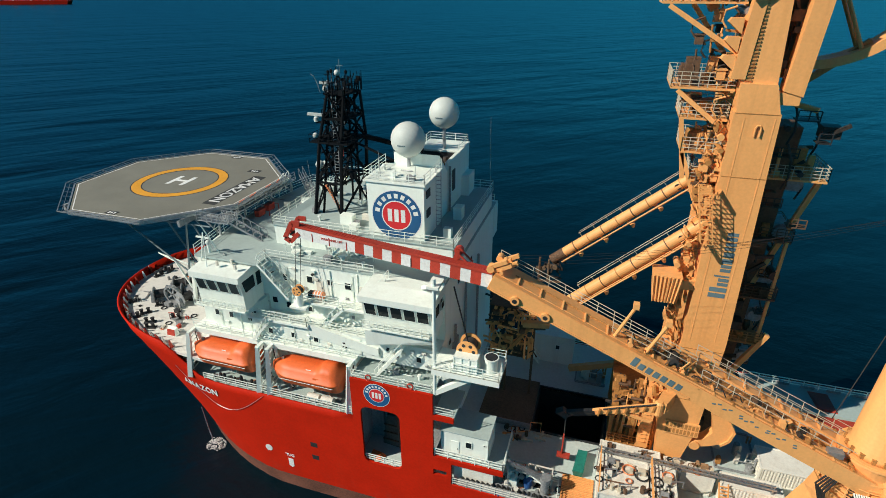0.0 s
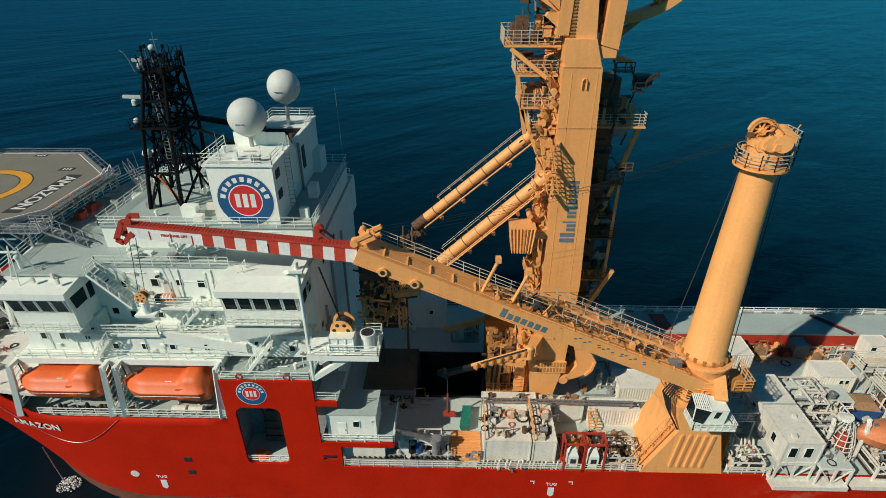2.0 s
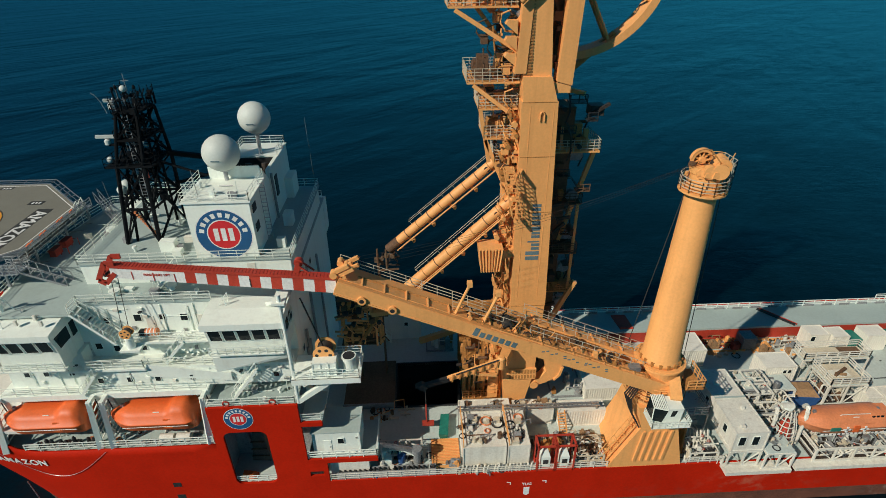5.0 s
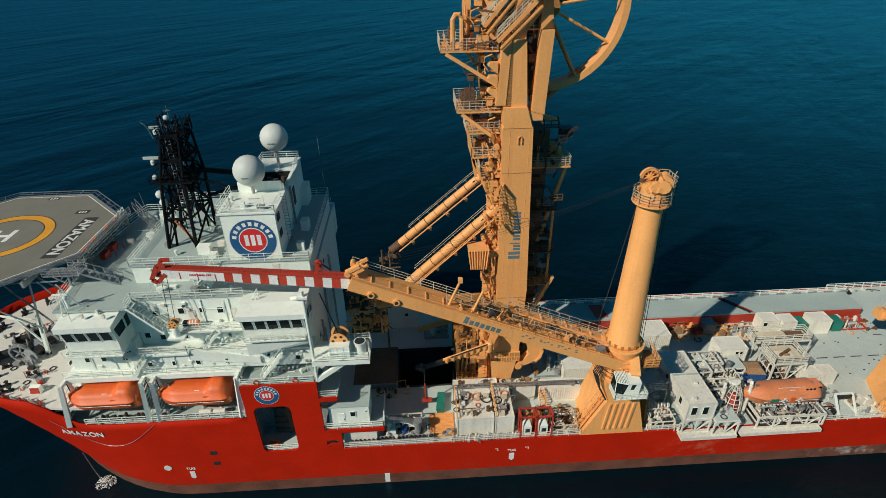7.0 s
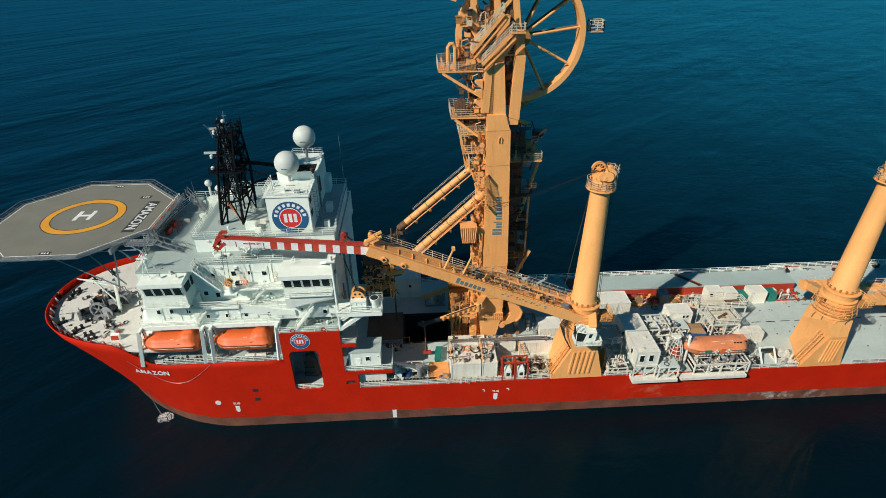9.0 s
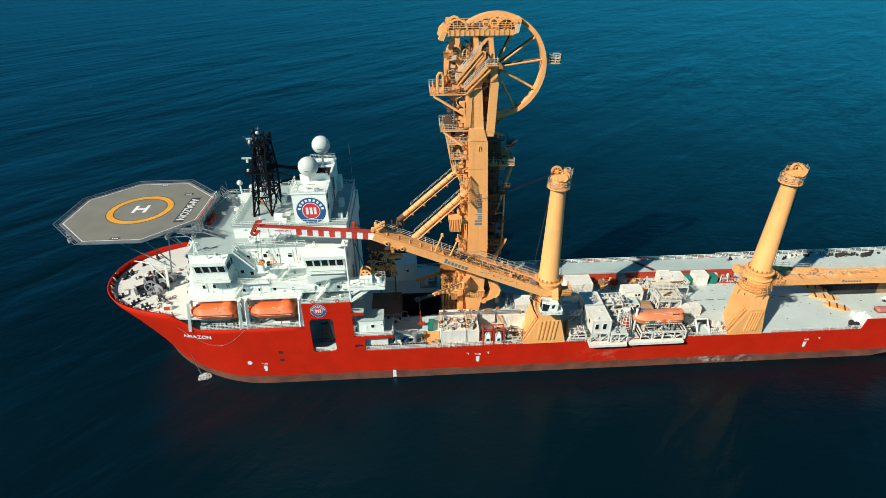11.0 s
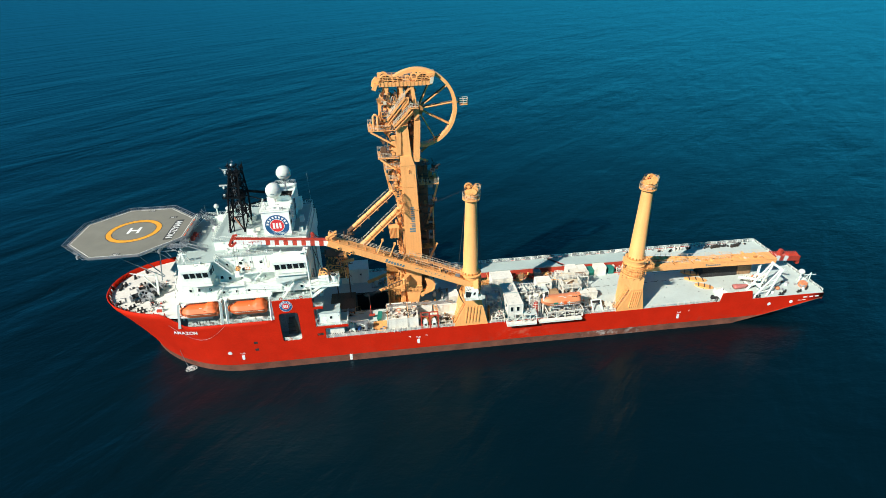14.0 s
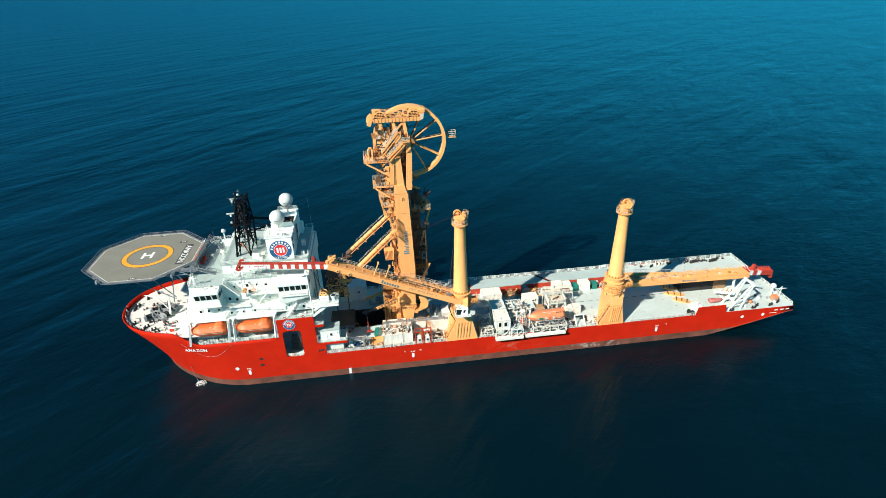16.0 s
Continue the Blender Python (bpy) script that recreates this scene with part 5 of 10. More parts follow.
# ribbed hopper, caged ladder before the leg, base columns
bm = B()
hexa(bm, [(5.25, -7.4, 30.4), (7.3, -7.4, 30.4), (7.3, -5.4, 30.4), (5.25, -5.4, 30.4)], [(4.9, -7.6, 33.4), (7.6, -7.6, 33.4), (7.6, -5.2, 33.4), (4.9, -5.2, 33.4)])
cab_ = part("ribbed_hopper", bm, YELLOW, tower)
bm = B()
for k in range(8):
    t = k / 7
    beam(bm, (5.3 + 1.95 * t, -7.45, 30.45), (5.0 + 2.5 * t, -7.66, 33.35), 0.14, 0.14)
part("rib", bm, YELLOW, cab_)
part("hopper_bracket", beam(B(), (7.3, -6.4, 32.2), (9.0, -6.0, 32.2), 0.9, 1.0), YELLOW, tower)
wa, wb = Vector((7.6, -8.0, 42.8)), Vector((8.7, -8.0, 37.6))
bm = B()
for dx in (-0.5, 0.5):
    for dy in (-0.5, 0.5):
        beam(bm, wa + Vector((dx, dy, 0)), wb + Vector((dx, dy, 0)), 0.055, 0.055)
for k in range(12):
    c = wa.lerp(wb, k / 11)
    e = wa.lerp(wb, min(1, (k + 1) / 11))
    for dy in (-0.5, 0.5):
        beam(bm, c + Vector((-0.5, dy, 0)), c + Vector((0.5, dy, 0)), 0.06, 0.06)
    beam(bm, c + Vector((-0.5, -0.5, 0)), c + Vector((-0.5, 0.5, 0)), 0.055, 0.055)
    beam(bm, c + Vector((0.5, -0.5, 0)), c + Vector((0.5, 0.5, 0)), 0.055, 0.055)
part("ladder_cage", bm, YELLOW, tower)
for z in (37.0, 39.5, 42):
    part("cage_bracket", beam(B(), (8.6, -8.2, z), (9.2, -6.5, z), 0.25, 0.3), YELLOW, tower)
part("fore_column", slab_xz(B(), [(6.9, 9), (8.2, 9), (8.3, 40), (7.5, 40)], -5.2, -4.2), YELLOW, tower)
rnd = random.Random(8)
for i in range(84):
    z = 16 + i * 0.38
    bm = B()
    x = rnd.uniform(6.8, 8.7)
    s = rnd.uniform(0.08, 0.3)
    if i % 3 == 2:
        path_tube(bm, [(x, -5.2, z), (x - 0.2, -6.2, z + 0.3), (x + 0.3, -6.3, z + 1.2), (x + 0.2, -5.2, z + 1.5)], 0.07, 6)
    elif i % 3:
        box(bm, x - s, x + s, -6.3, -5.1, z, z + rnd.uniform(0.3, 0.9))
    else:
        tube(bm, (x, -6.6, z), (x, -5.0, z), s, n=10)
    part("fore_fitting", bm, rnd.choice((YELLOW, YELLOW_GRATE, YELLOW)), tower)
for k in range(40):
    part("rung", box(B(), 7.05, 7.75, -5.42, -5.3, 10 + k * 0.6, 10.08 + k * 0.6), YELLOW, tower)
part("deck_arm", slab_xz(B(), [(13.6, 16.9), (15.0, 16.7), (15.6, 16.2), (16.2, 15.1), (15.9, 13.8), (15.2, 13.0), (14.1, 12.4), (12.7, 11.9), (12.4, 12.6), (13.5, 13.3), (14.2, 14.4), (13.9, 15.8)], -6.4, -5.2), YELLOW, tower)
part("arm_flange", slab_xz(B(), [(15.4, 16.5), (15.65, 16.35), (16.35, 15.1), (16.05, 13.7), (15.3, 12.85), (15.15, 13.05), (15.8, 13.85), (16.1, 15.1)], -6.6, -5.0), YELLOW, tower)
part("foot_collar", box(B(), 9.2, 12.75, -6.85, -6.6, 13.6, 15.3), YELLOW, tower)
for k in range(9):
    for z in (13.75, 14.55):
        part("collar_pocket", box(B(), 9.35 + 0.38 * k, 9.6 + 0.38 * k, -6.87, -6.85, z, z + 0.6), YELLOW_GRATE, tower)
bm = B()
tube(bm, (12.7, -6.6, 12.2), (12.7, -5.0, 12.2), 0.55, n=16)
part("arm_boss", bm, YELLOW, tower)
part("base_floor", box(B(), 3.6, 8.8, -4.6, 4.5, 8.2, 8.6), YELLOW_GRATE, tower)
part("base_floor", box(B(), 3.6, 8.8, -4.6, 4.5, 13.2, 13.5), YELLOW_GRATE, tower)
for x in (3.8, 6.2, 8.6):
    for y in (-4.4, 4.3):
        part("base_column", beam(B(), (x, y, 7.7), (x, y, 18.3), 0.45, 0.45), YELLOW_GRATE, tower)
bm = B()
box(bm, 3.6, 8.8, 3.9, 4.4, 8.6, 18.2)
part("base_back_wall", bm, YELLOW_GRATE, tower)
for k in range(7):
    bm = B()
    x = 4.4 + 0.65 * k
    beam(bm, (x, -4.4, 8.6), (x + 0.2, -4.4, 13.2 + (k % 3)), 0.22, 0.3)
    box(bm, x - 0.25, x + 0.25, -4.0, -2.5, 8.6, 9.4 + 0.6 * (k % 4))
    part("base_machinery", bm, YELLOW if k % 2 else YELLOW_GRATE, tower)
part("railing", railing([(3.6, -4.7, 8.6), (8.6, -4.7, 8.6)], 1.2, 0.8, 0.05), YELLOW, tower)
rnd = random.Random(91)
for i in range(90):
    x, y, z = rnd.uniform(3.4, 8.6), rnd.uniform(-5.0, -3.4), rnd.uniform(8.7, 18.6)
    s = rnd.uniform(0.08, 0.35)
    bm = B()
    k = i % 4
    if k == 0:
        box(bm, x - s, x + s, y - s, y + s, z - s, z + s * 1.5)
    elif k == 1:
        tube(bm, (x - s * 2, y, z), (x + s * 2, y, z), s * 0.6, n=8)
    elif k == 2:
        beam(bm, (x, y, z), (x + rnd.uniform(-1.6, 1.6), y, z + rnd.uniform(-1.2, 1.2)), 0.12, 0.16)
    else:
        tube(bm, (x, y, z - 0.8), (x, y, z + 0.9), 0.08, n=6)
    part("base_pipework", bm, rnd.choice((YELLOW, YELLOW, YELLOW_GRATE, RUST_SHADE, GEAR)), tower)
# knuckle crane on the tower's foot
kc = thing("knuckle_crane", (8.4, -6.7, 17.4), "small amber knuckle crane reaching over the moonpool", "crane")
part("slew_bracket", beam(B(), (9.0, -6.5, 18.2), (8.1, -8.6, 18.4), 1.3, 1.5, 1.0, 1.3), YELLOW, kc)
part("slew_column", lathe(B(), 7.9, -8.6, [(0.4, 17.3), (0.5, 17.5), (0.5, 18.9), (0.3, 19.1)], 14), YELLOW, kc)
part("jib", beam(B(), (8.0, -8.6, 18.4), (1.4, -8.8, 16.1), 0.55, 0.75, 0.45, 0.55), YELLOW, kc)
part("jib_extension", beam(B(), (1.6, -8.8, 16.1), (-2.0, -8.9, 15.0), 0.5, 0.6), DARK, kc, "dark telescopic jib extension")
bm = B()
slab_xz(bm, [(-2.6, 15.2), (-1.4, 14.5), (-1.0, 15.2), (-1.8, 15.7)], -9.3, -8.5)
part("jib_head", bm, DARK, kc)
for k in range(7):
    c_ = Vector((7.4, -8.95, 18.3)).lerp(Vector((2.0, -9.1, 16.4)), k / 6)
    part("jib_clamp", beam(B(), c_ + Vector((-0.08, 0, 0)), c_ + Vector((0.08, 0, -0.03)), 0.35, 0.85), YELLOW_GRATE, kc)
part("jib_hose", path_tube(B(), [(7.6, -8.95, 18.9), (5.2, -9.0, 18.0), (2.4, -9.05, 16.9)], 0.08, 6), RUBBER, kc)
part("cylinder", beam(B(), (7.4, -8.6, 16.2), (4.2, -8.7, 16.8), 0.35, 0.35), YELLOW, kc)
bm = B()
tube(bm, (-1.4, -8.9, 14.6), (-1.35, -8.9, 11.6), 0.05, n=6)
part("hoist_wire", bm, ROPE, kc)
bm = B()
tube(bm, (-1.35, -8.9, 12.0), (-1.35, -8.9, 8.9), 0.1, n=6)
box(bm, -1.9, -0.4, -9.2, -8.6, 8.5, 8.9)
part("hook_block", bm, RED_TRIM, kc)


# ---- deck cranes ----
def crane(cx, cy, label, ext=(4.3, 2.7, -1.6, -4.7, -3.4), wheel=-0.75, lift=0.8):
    c = thing("deck_crane", (cx, cy, 7.7), label, "crane", "deck cranes")
    z1, z2 = 17.2, 22.4
    ea, eb, la, lf, lb = ext
    bm = B()
    hexa(bm, [(cx + lf, PORT + 0.05, 7.7), (cx + ea, PORT + 0.05, 7.7), (cx + ea - 1.0, -8.6, 7.7), (cx + lb, -8.6, 7.7)],
         [(cx + la, -16.0, 14.2), (cx + eb, -16.0, 14.2), (cx + eb - 0.3, cy + 2.9, 14.2), (cx + la - 1.0, cy + 2.9, 14.2)])
    ped = part("pedestal", bm, YELLOW, c)
    part("pedestal_neck", hexa(B(), [(cx + la, -16.0, 14.2), (cx + eb, -16.0, 14.2), (cx + eb - 0.3, cy + 2.9, 14.2), (cx + la - 1.0, cy + 2.9, 14.2)],
                               [(cx - 2.2, cy - 2.4, z1), (cx + 2.2, cy - 2.4, z1), (cx + 2.2, cy + 2.4, z1), (cx - 2.2, cy + 2.4, z1)]), YELLOW, c)
    for i in range(5):
        x = cx + la + 0.3 + i * (eb - la - 0.5) / 4.6
        part("stiffener", beam(B(), (x - 0.35, PORT + 0.0, 8.8), (x + 0.15, PORT + 0.05, 13.6), 0.26, 0.3), YELLOW, ped)
    prof = [(2.5, z1), (2.75, z1 + 0.2)]
    for k in range(6):
        z = z1 + 0.4 + 0.62 * k
        prof += [(2.75, z), (2.75, z + 0.14), (2.35, z + 0.2), (2.35, z + 0.44)]
    prof += [(2.5, z2 - 0.4), (2.5, z2)]
    part("slew_bearing", lathe(B(), cx, cy, prof, 36), YELLOW, c)
    for k in range(4):
        rr, z = 2.95 + 0.16 * k, z1 + 2.9 - 0.55 * k
        part("ring_rail", path_tube(B(), [(cx + rr * math.cos(2 * math.pi * i / 28), cy + rr * math.sin(2 * math.pi * i / 28), z) for i in range(29)], 0.05, 5), YELLOW_GRATE if k % 2 else YELLOW, c)
    for i in range(14):
        a = 2 * math.pi * i / 14
        part("ring_stanchion", beam(B(), (cx + 3.43 * math.cos(a), cy + 3.43 * math.sin(a), z1 + 1.2), (cx + 2.95 * math.cos(a), cy + 2.95 * math.sin(a), z1 + 2.95), 0.07, 0.07), YELLOW, c)
    part("column", lathe(B(), cx, cy, [(2.15, z2), (2.15, z2 + 0.5), (1.95, z2 + 0.8), (1.38, 41.5 + lift), (1.38, 41.6 + lift)], 40), YELLOW, c, smooth=True)
    for i in range(16):
        a = 2 * math.pi * i / 16
        bm = B()
        beam(bm, (cx + 2.1 * math.cos(a), cy + 2.1 * math.sin(a), z2 + 0.1), (cx + 2.1 * math.cos(a), cy + 2.1 * math.sin(a), z2 + 0.6), 0.3, 0.3)
        part("flange_bolt", bm, YELLOW_GRATE, c)
    part("slew_collar", ring(B(), 2.3, 2.75, z2 - 0.25, z2 - 0.05, 28, cx, cy), YELLOW, c)
    pf = part("slew_platform", box(B(), cx + 2.2, cx + 4.3, cy - 2.6, cy + 0.6, z2 - 2.6, z2 - 2.45), YELLOW_GRATE, c)
    part("railing", railing([(cx + 2.4, cy - 2.6, z2 - 2.45), (cx + 4.3, cy - 2.6, z2 - 2.45), (cx + 4.3, cy + 0.6, z2 - 2.45)], 1.2, 0.8, 0.04, 3), YELLOW, pf)
    rnd = random.Random(int(cx))
    for i in range(26):
        a = 2 * math.pi * i / 26
        rr, zz = rnd.uniform(2.4, 2.8), z1 + rnd.uniform(0.6, 3.2)
        s = rnd.uniform(0.12, 0.34)
        x, y = cx + rr * math.cos(a), cy + rr * math.sin(a)
        bm = B()
        if i % 3 == 0:
            path_tube(bm, [(x, y, zz), (x + 0.3, y - 0.2, zz - 0.8), (x - 0.2, y - 0.1, zz - 1.7), (x, y + 0.1, zz - 2.4)], 0.07, 6)
        elif i % 3 == 1:
            box(bm, x - s, x + s, y - s, y + s, zz - s, zz + s * 1.4)
        else:
            tube(bm, (x, y, zz - s), (x, y, zz + s * 2), s * 0.7, n=10)
        part("slew_gear", bm, rnd.choice((YELLOW, YELLOW, YELLOW_GRATE, RUST_SHADE)), c)
    bm = B()
    lathe(bm, cx, cy, [(2.15, 41.6), (2.15, 41.78)], 20)
    hp = part("head_platform", bm, YELLOW, c)
    pts = [(cx + 2.1 * math.cos(2 * math.pi * i / 12), cy + 2.1 * math.sin(2 * math.pi * i / 12), 41.78) for i in range(12)]
    part("railing", railing(pts, 1.3, 0.8, 0.028, 4, None, True), CREAM, hp)
    bm = B()
    lathe(bm, cx, cy, [(1.5, 41.8), (1.5, 42.2), (1.35, 42.3), (1.35, 43.3), (1.5, 43.4), (1.5, 44.0)], 24)
    part("head_housing", bm, YELLOW, c)
    # the tall spoked sheave with its guard, and the rounded sheave boxes before it
    hx, hz, r = cx + wheel + 0.15, 44.45 - 0.2 * (wheel > 0), 0.98
    sv_ = part("head_sheave", ring_xz(B(), hx, cy + 0.25, hz, r - 0.22, r, 0.34), YELLOW, c)
    for i in range(9):
        a = 2 * math.pi * i / 9
        part("sheave_spoke", beam(B(), (hx, cy + 0.25, hz), (hx + (r - 0.2) * math.cos(a), cy + 0.25, hz + (r - 0.2) * math.sin(a)), 0.12, 0.12), YELLOW, sv_)
    part("sheave_hub", tube(B(), (hx, cy - 0.05, hz), (hx, cy + 0.55, hz), 0.3, n=12), YELLOW, sv_)
    part("sheave_back", tube(B(), (hx, cy + 0.42, hz), (hx, cy + 0.5, hz), r * 0.9, n=24), RUST_SHADE, sv_)
    part("sheave_guard", ring_xz(B(), hx, cy + 0.25, hz, r + 0.05, r + 0.09, 0.4, 40, 175), YELLOW, sv_)
    for dx, dz, rr, y0, y1 in ((0.65, 44.2, 0.78, -1.3, -0.5), (0.3, 43.95, 0.7, -1.75, -1.35), (-0.4, 43.85, 0.6, -1.55, -0.95), (0.95, 44.45, 0.55, -0.45, 0.3), (-0.9, 43.6, 0.5, -1.1, -0.5)):
        part("sheave_box", tube(B(), (cx + dx, cy + y0, dz), (cx + dx + 0.1, cy + y1, dz), rr, n=20), YELLOW, c)
        part("sheave_box_foot", hexa(B(), [(cx + dx - rr * 0.9, cy + y0, 43.4), (cx + dx + rr * 0.9, cy + y0, 43.4), (cx + dx + rr * 0.9, cy + y1, 43.4), (cx + dx - rr * 0.9, cy + y1, 43.4)], [(cx + dx - rr * 0.7, cy + y0 + 0.03, dz), (cx + dx + rr * 0.7, cy + y0 + 0.03, dz), (cx + dx + rr * 0.7, cy + y1 - 0.03, dz), (cx + dx - rr * 0.7, cy + y1 - 0.03, dz)]), YELLOW, c)
    part("sheave_gap", tube(B(), (cx + 0.4, cy - 1.0, 44.3), (cx + 0.4, cy - 0.2, 44.3), 0.45, n=12), GEAR, c)
    rnd = random.Random(9)
    for i in range(18):
        a = 2 * math.pi * rnd.random()
        x, y, z = cx + 1.5 * math.cos(a), cy + 1.5 * math.sin(a), rnd.uniform(42.0, 44.4)
        s = rnd.uniform(0.08, 0.25)
        bm = B()
        if i % 2:
            box(bm, x - s, x + s, y - s, y + s, z - s, z + s)
        else:
            path_tube(bm, [(x, y, z), (x * 0.9 + cx * 0.1, y, z + 0.6), (cx, cy, z + 1.2)], 0.06, 5)
        part("head_fitting", bm, rnd.choice((YELLOW, YELLOW_GRATE, RUST_SHADE)), c)
    bm = B()
    for z in (42.6, 43.6, 44.6):
        railing([(cx + 1.3, cy - 1.6, z - 0.8), (cx + 2.1, cy - 0.8, z - 0.8), (cx + 2.0, cy + 1.2, z - 0.8)], 0.9, 0.7, 0.025, 2, bm)
    part("head_cage", bm, CREAM, c)
    bm = B()
    path_tube(bm, [(cx + 1.9, cy + 0.4, 41.8), (cx + 2.2, cy + 0.4, 44.2), (cx + 2.35, cy + 0.2, 45.0)], 0.05, 6)
    railing([(cx + 1.2, cy + 1.9, 43.4), (cx + 2.2, cy + 1.5, 43.4)], 1.2, 0.8, 0.026, 3, bm)
    part("head_ladder", bm, YELLOW, c)
    # the head stands on top of the column, which is taller on one crane
    for ob in [o for o in c.children if o.name.startswith(("head_", "sheave_"))]:
        for o in (ob, *ob.children):
            o.data.transform(Matrix.Translation((0, 0, lift)))
    for dy in (-0.3, 0.3):
        part("column_wire", tube(B(), (cx + 1.75, cy + dy, 41.6), (cx + 2.5, cy + dy, z2), 0.04, n=5), ROPE, c)
    # stair and platform on the forward face of the pedestal
    bm = B()
    for y in (-15.5, -14.8):
        beam(bm, (cx - 5.0, y, 7.8), (cx - 2.0, y, 14.2), 0.1, 0.18)
        beam(bm, (cx - 5.5, y, 8.7), (cx - 2.5, y, 15.1), 0.07, 0.07)
        for k in range(5):
            t = 0.1 + 0.2 * k
            beam(bm, (cx - 5.0 + 3 * t, y, 7.8 + 6.4 * t), (cx - 5.5 + 3 * t, y, 8.7 + 6.4 * t), 0.07, 0.07)
    for k in range(22):
        t = k / 22
        beam(bm, (cx - 5.0 + 3 * t, -15.5, 7.9 + 6.4 * t), (cx - 5.0 + 3 * t, -14.8, 7.9 + 6.4 * t), 0.2, 0.06)
    part("access_ladder", bm, YELLOW, c)
    return c


def crane_cab(c, x0, y0, z0, k_=0.8):
    bm = B()
    hexa(bm, [(x0 + 1.4, y0, z0), (x0 + 3.9, y0, z0), (x0 + 3.9, y0 + 2.0, z0), (x0 + 1.0, y0 + 2.0, z0)], [(x0 + 2.0, y0, z0 + 2.3), (x0 + 4.1, y0, z0 + 2.3), (x0 + 4.1, y0 + 2.0, z0 + 2.5), (x0 + 1.6, y0 + 2.0, z0 + 2.9)])
    cb = part("cab", bm, WHITE, c, "white operator's cab with a barred window")
    bm = B()
    hexa(bm, [(x0, y0 - 0.05, z0 + 0.5), (x0 + 1.4, y0 - 0.05, z0), (x0 + 1.2, y0 + 2.0, z0), (x0, y0 + 2.0, z0 + 0.5)], [(x0 + 0.1, y0 + 0.3, z0 + 2.5), (x0 + 2.0, y0 - 0.05, z0 + 2.2), (x0 + 1.8, y0 + 2.0, z0 + 2.9), (x0 + 0.2, y0 + 2.0, z0 + 3.0)])
    part("cab_window", bm, GLASS, cb)
    bars = [((x0 + 0.1 + 1.8 * t, y0 + 0.25 - 0.3 * t, z0 + 2.62 - 0.3 * t), (x0 + 0.2 + 1.6 * t, y0 + 2.0, z0 + 3.12 - 0.1 * t), 0.12) for t in (k / 7 for k in range(8))]
    bars += [((x0, y0, z0 + 0.5), (x0 + 1.4, y0 - 0.1, z0), 0.12), ((x0 + 0.05, y0 + 0.2, z0 + 2.6), (x0 + 2.0, y0 - 0.1, z0 + 2.25), 0.14), ((x0, y0 - 0.05, z0 + 0.5), (x0 + 0.1, y0 + 0.25, z0 + 2.6), 0.12)]
    for p, q, w in bars:
        part("window_bar", beam(B(), p, q, w, w), WHITE, cb)
    bm = B()
    hexa(bm, [(x0 + 2.45, y0 - 0.03, z0 + 1.0), (x0 + 3.0, y0 - 0.03, z0 + 1.0), (x0 + 3.0, y0, z0 + 1.0), (x0 + 2.45, y0, z0 + 1.0)], [(x0 + 2.6, y0 - 0.03, z0 + 2.0), (x0 + 3.3, y0 - 0.03, z0 + 2.0), (x0 + 3.3, y0, z0 + 2.0), (x0 + 2.6, y0, z0 + 2.0)])
    part("side_window", bm, GLASS, cb)
    bm = B()
    box(bm, x0 - 0.2, x0 + 5.0, y0 - 0.9, y0 + 2.0, z0 - 0.25, z0 - 0.1)
    railing([(x0 - 0.2, y0 + 1.8, z0 - 0.1), (x0 - 0.2, y0 - 0.9, z0 - 0.1), (x0 + 5.0, y0 - 0.9, z0 - 0.1), (x0 + 5.0, y0 + 1.8, z0 - 0.1)], 1.0, 0.9, 0.04, 3, bm)
    part("cab_platform", bm, WHITE, c)
    # the cab is built full size and drawn in about its own corner
    shrink = Matrix.Translation((x0, y0, z0)) @ Matrix.Scale(k_, 4) @ Matrix.Translation((-x0, -y0, -z0))
    off = Matrix.Translation(c.location)
    for ob in [o for o in c.children if o.name.startswith("cab")]:
        for o in (ob, *ob.children):
            o.data.transform(off.inverted() @ shrink @ off)


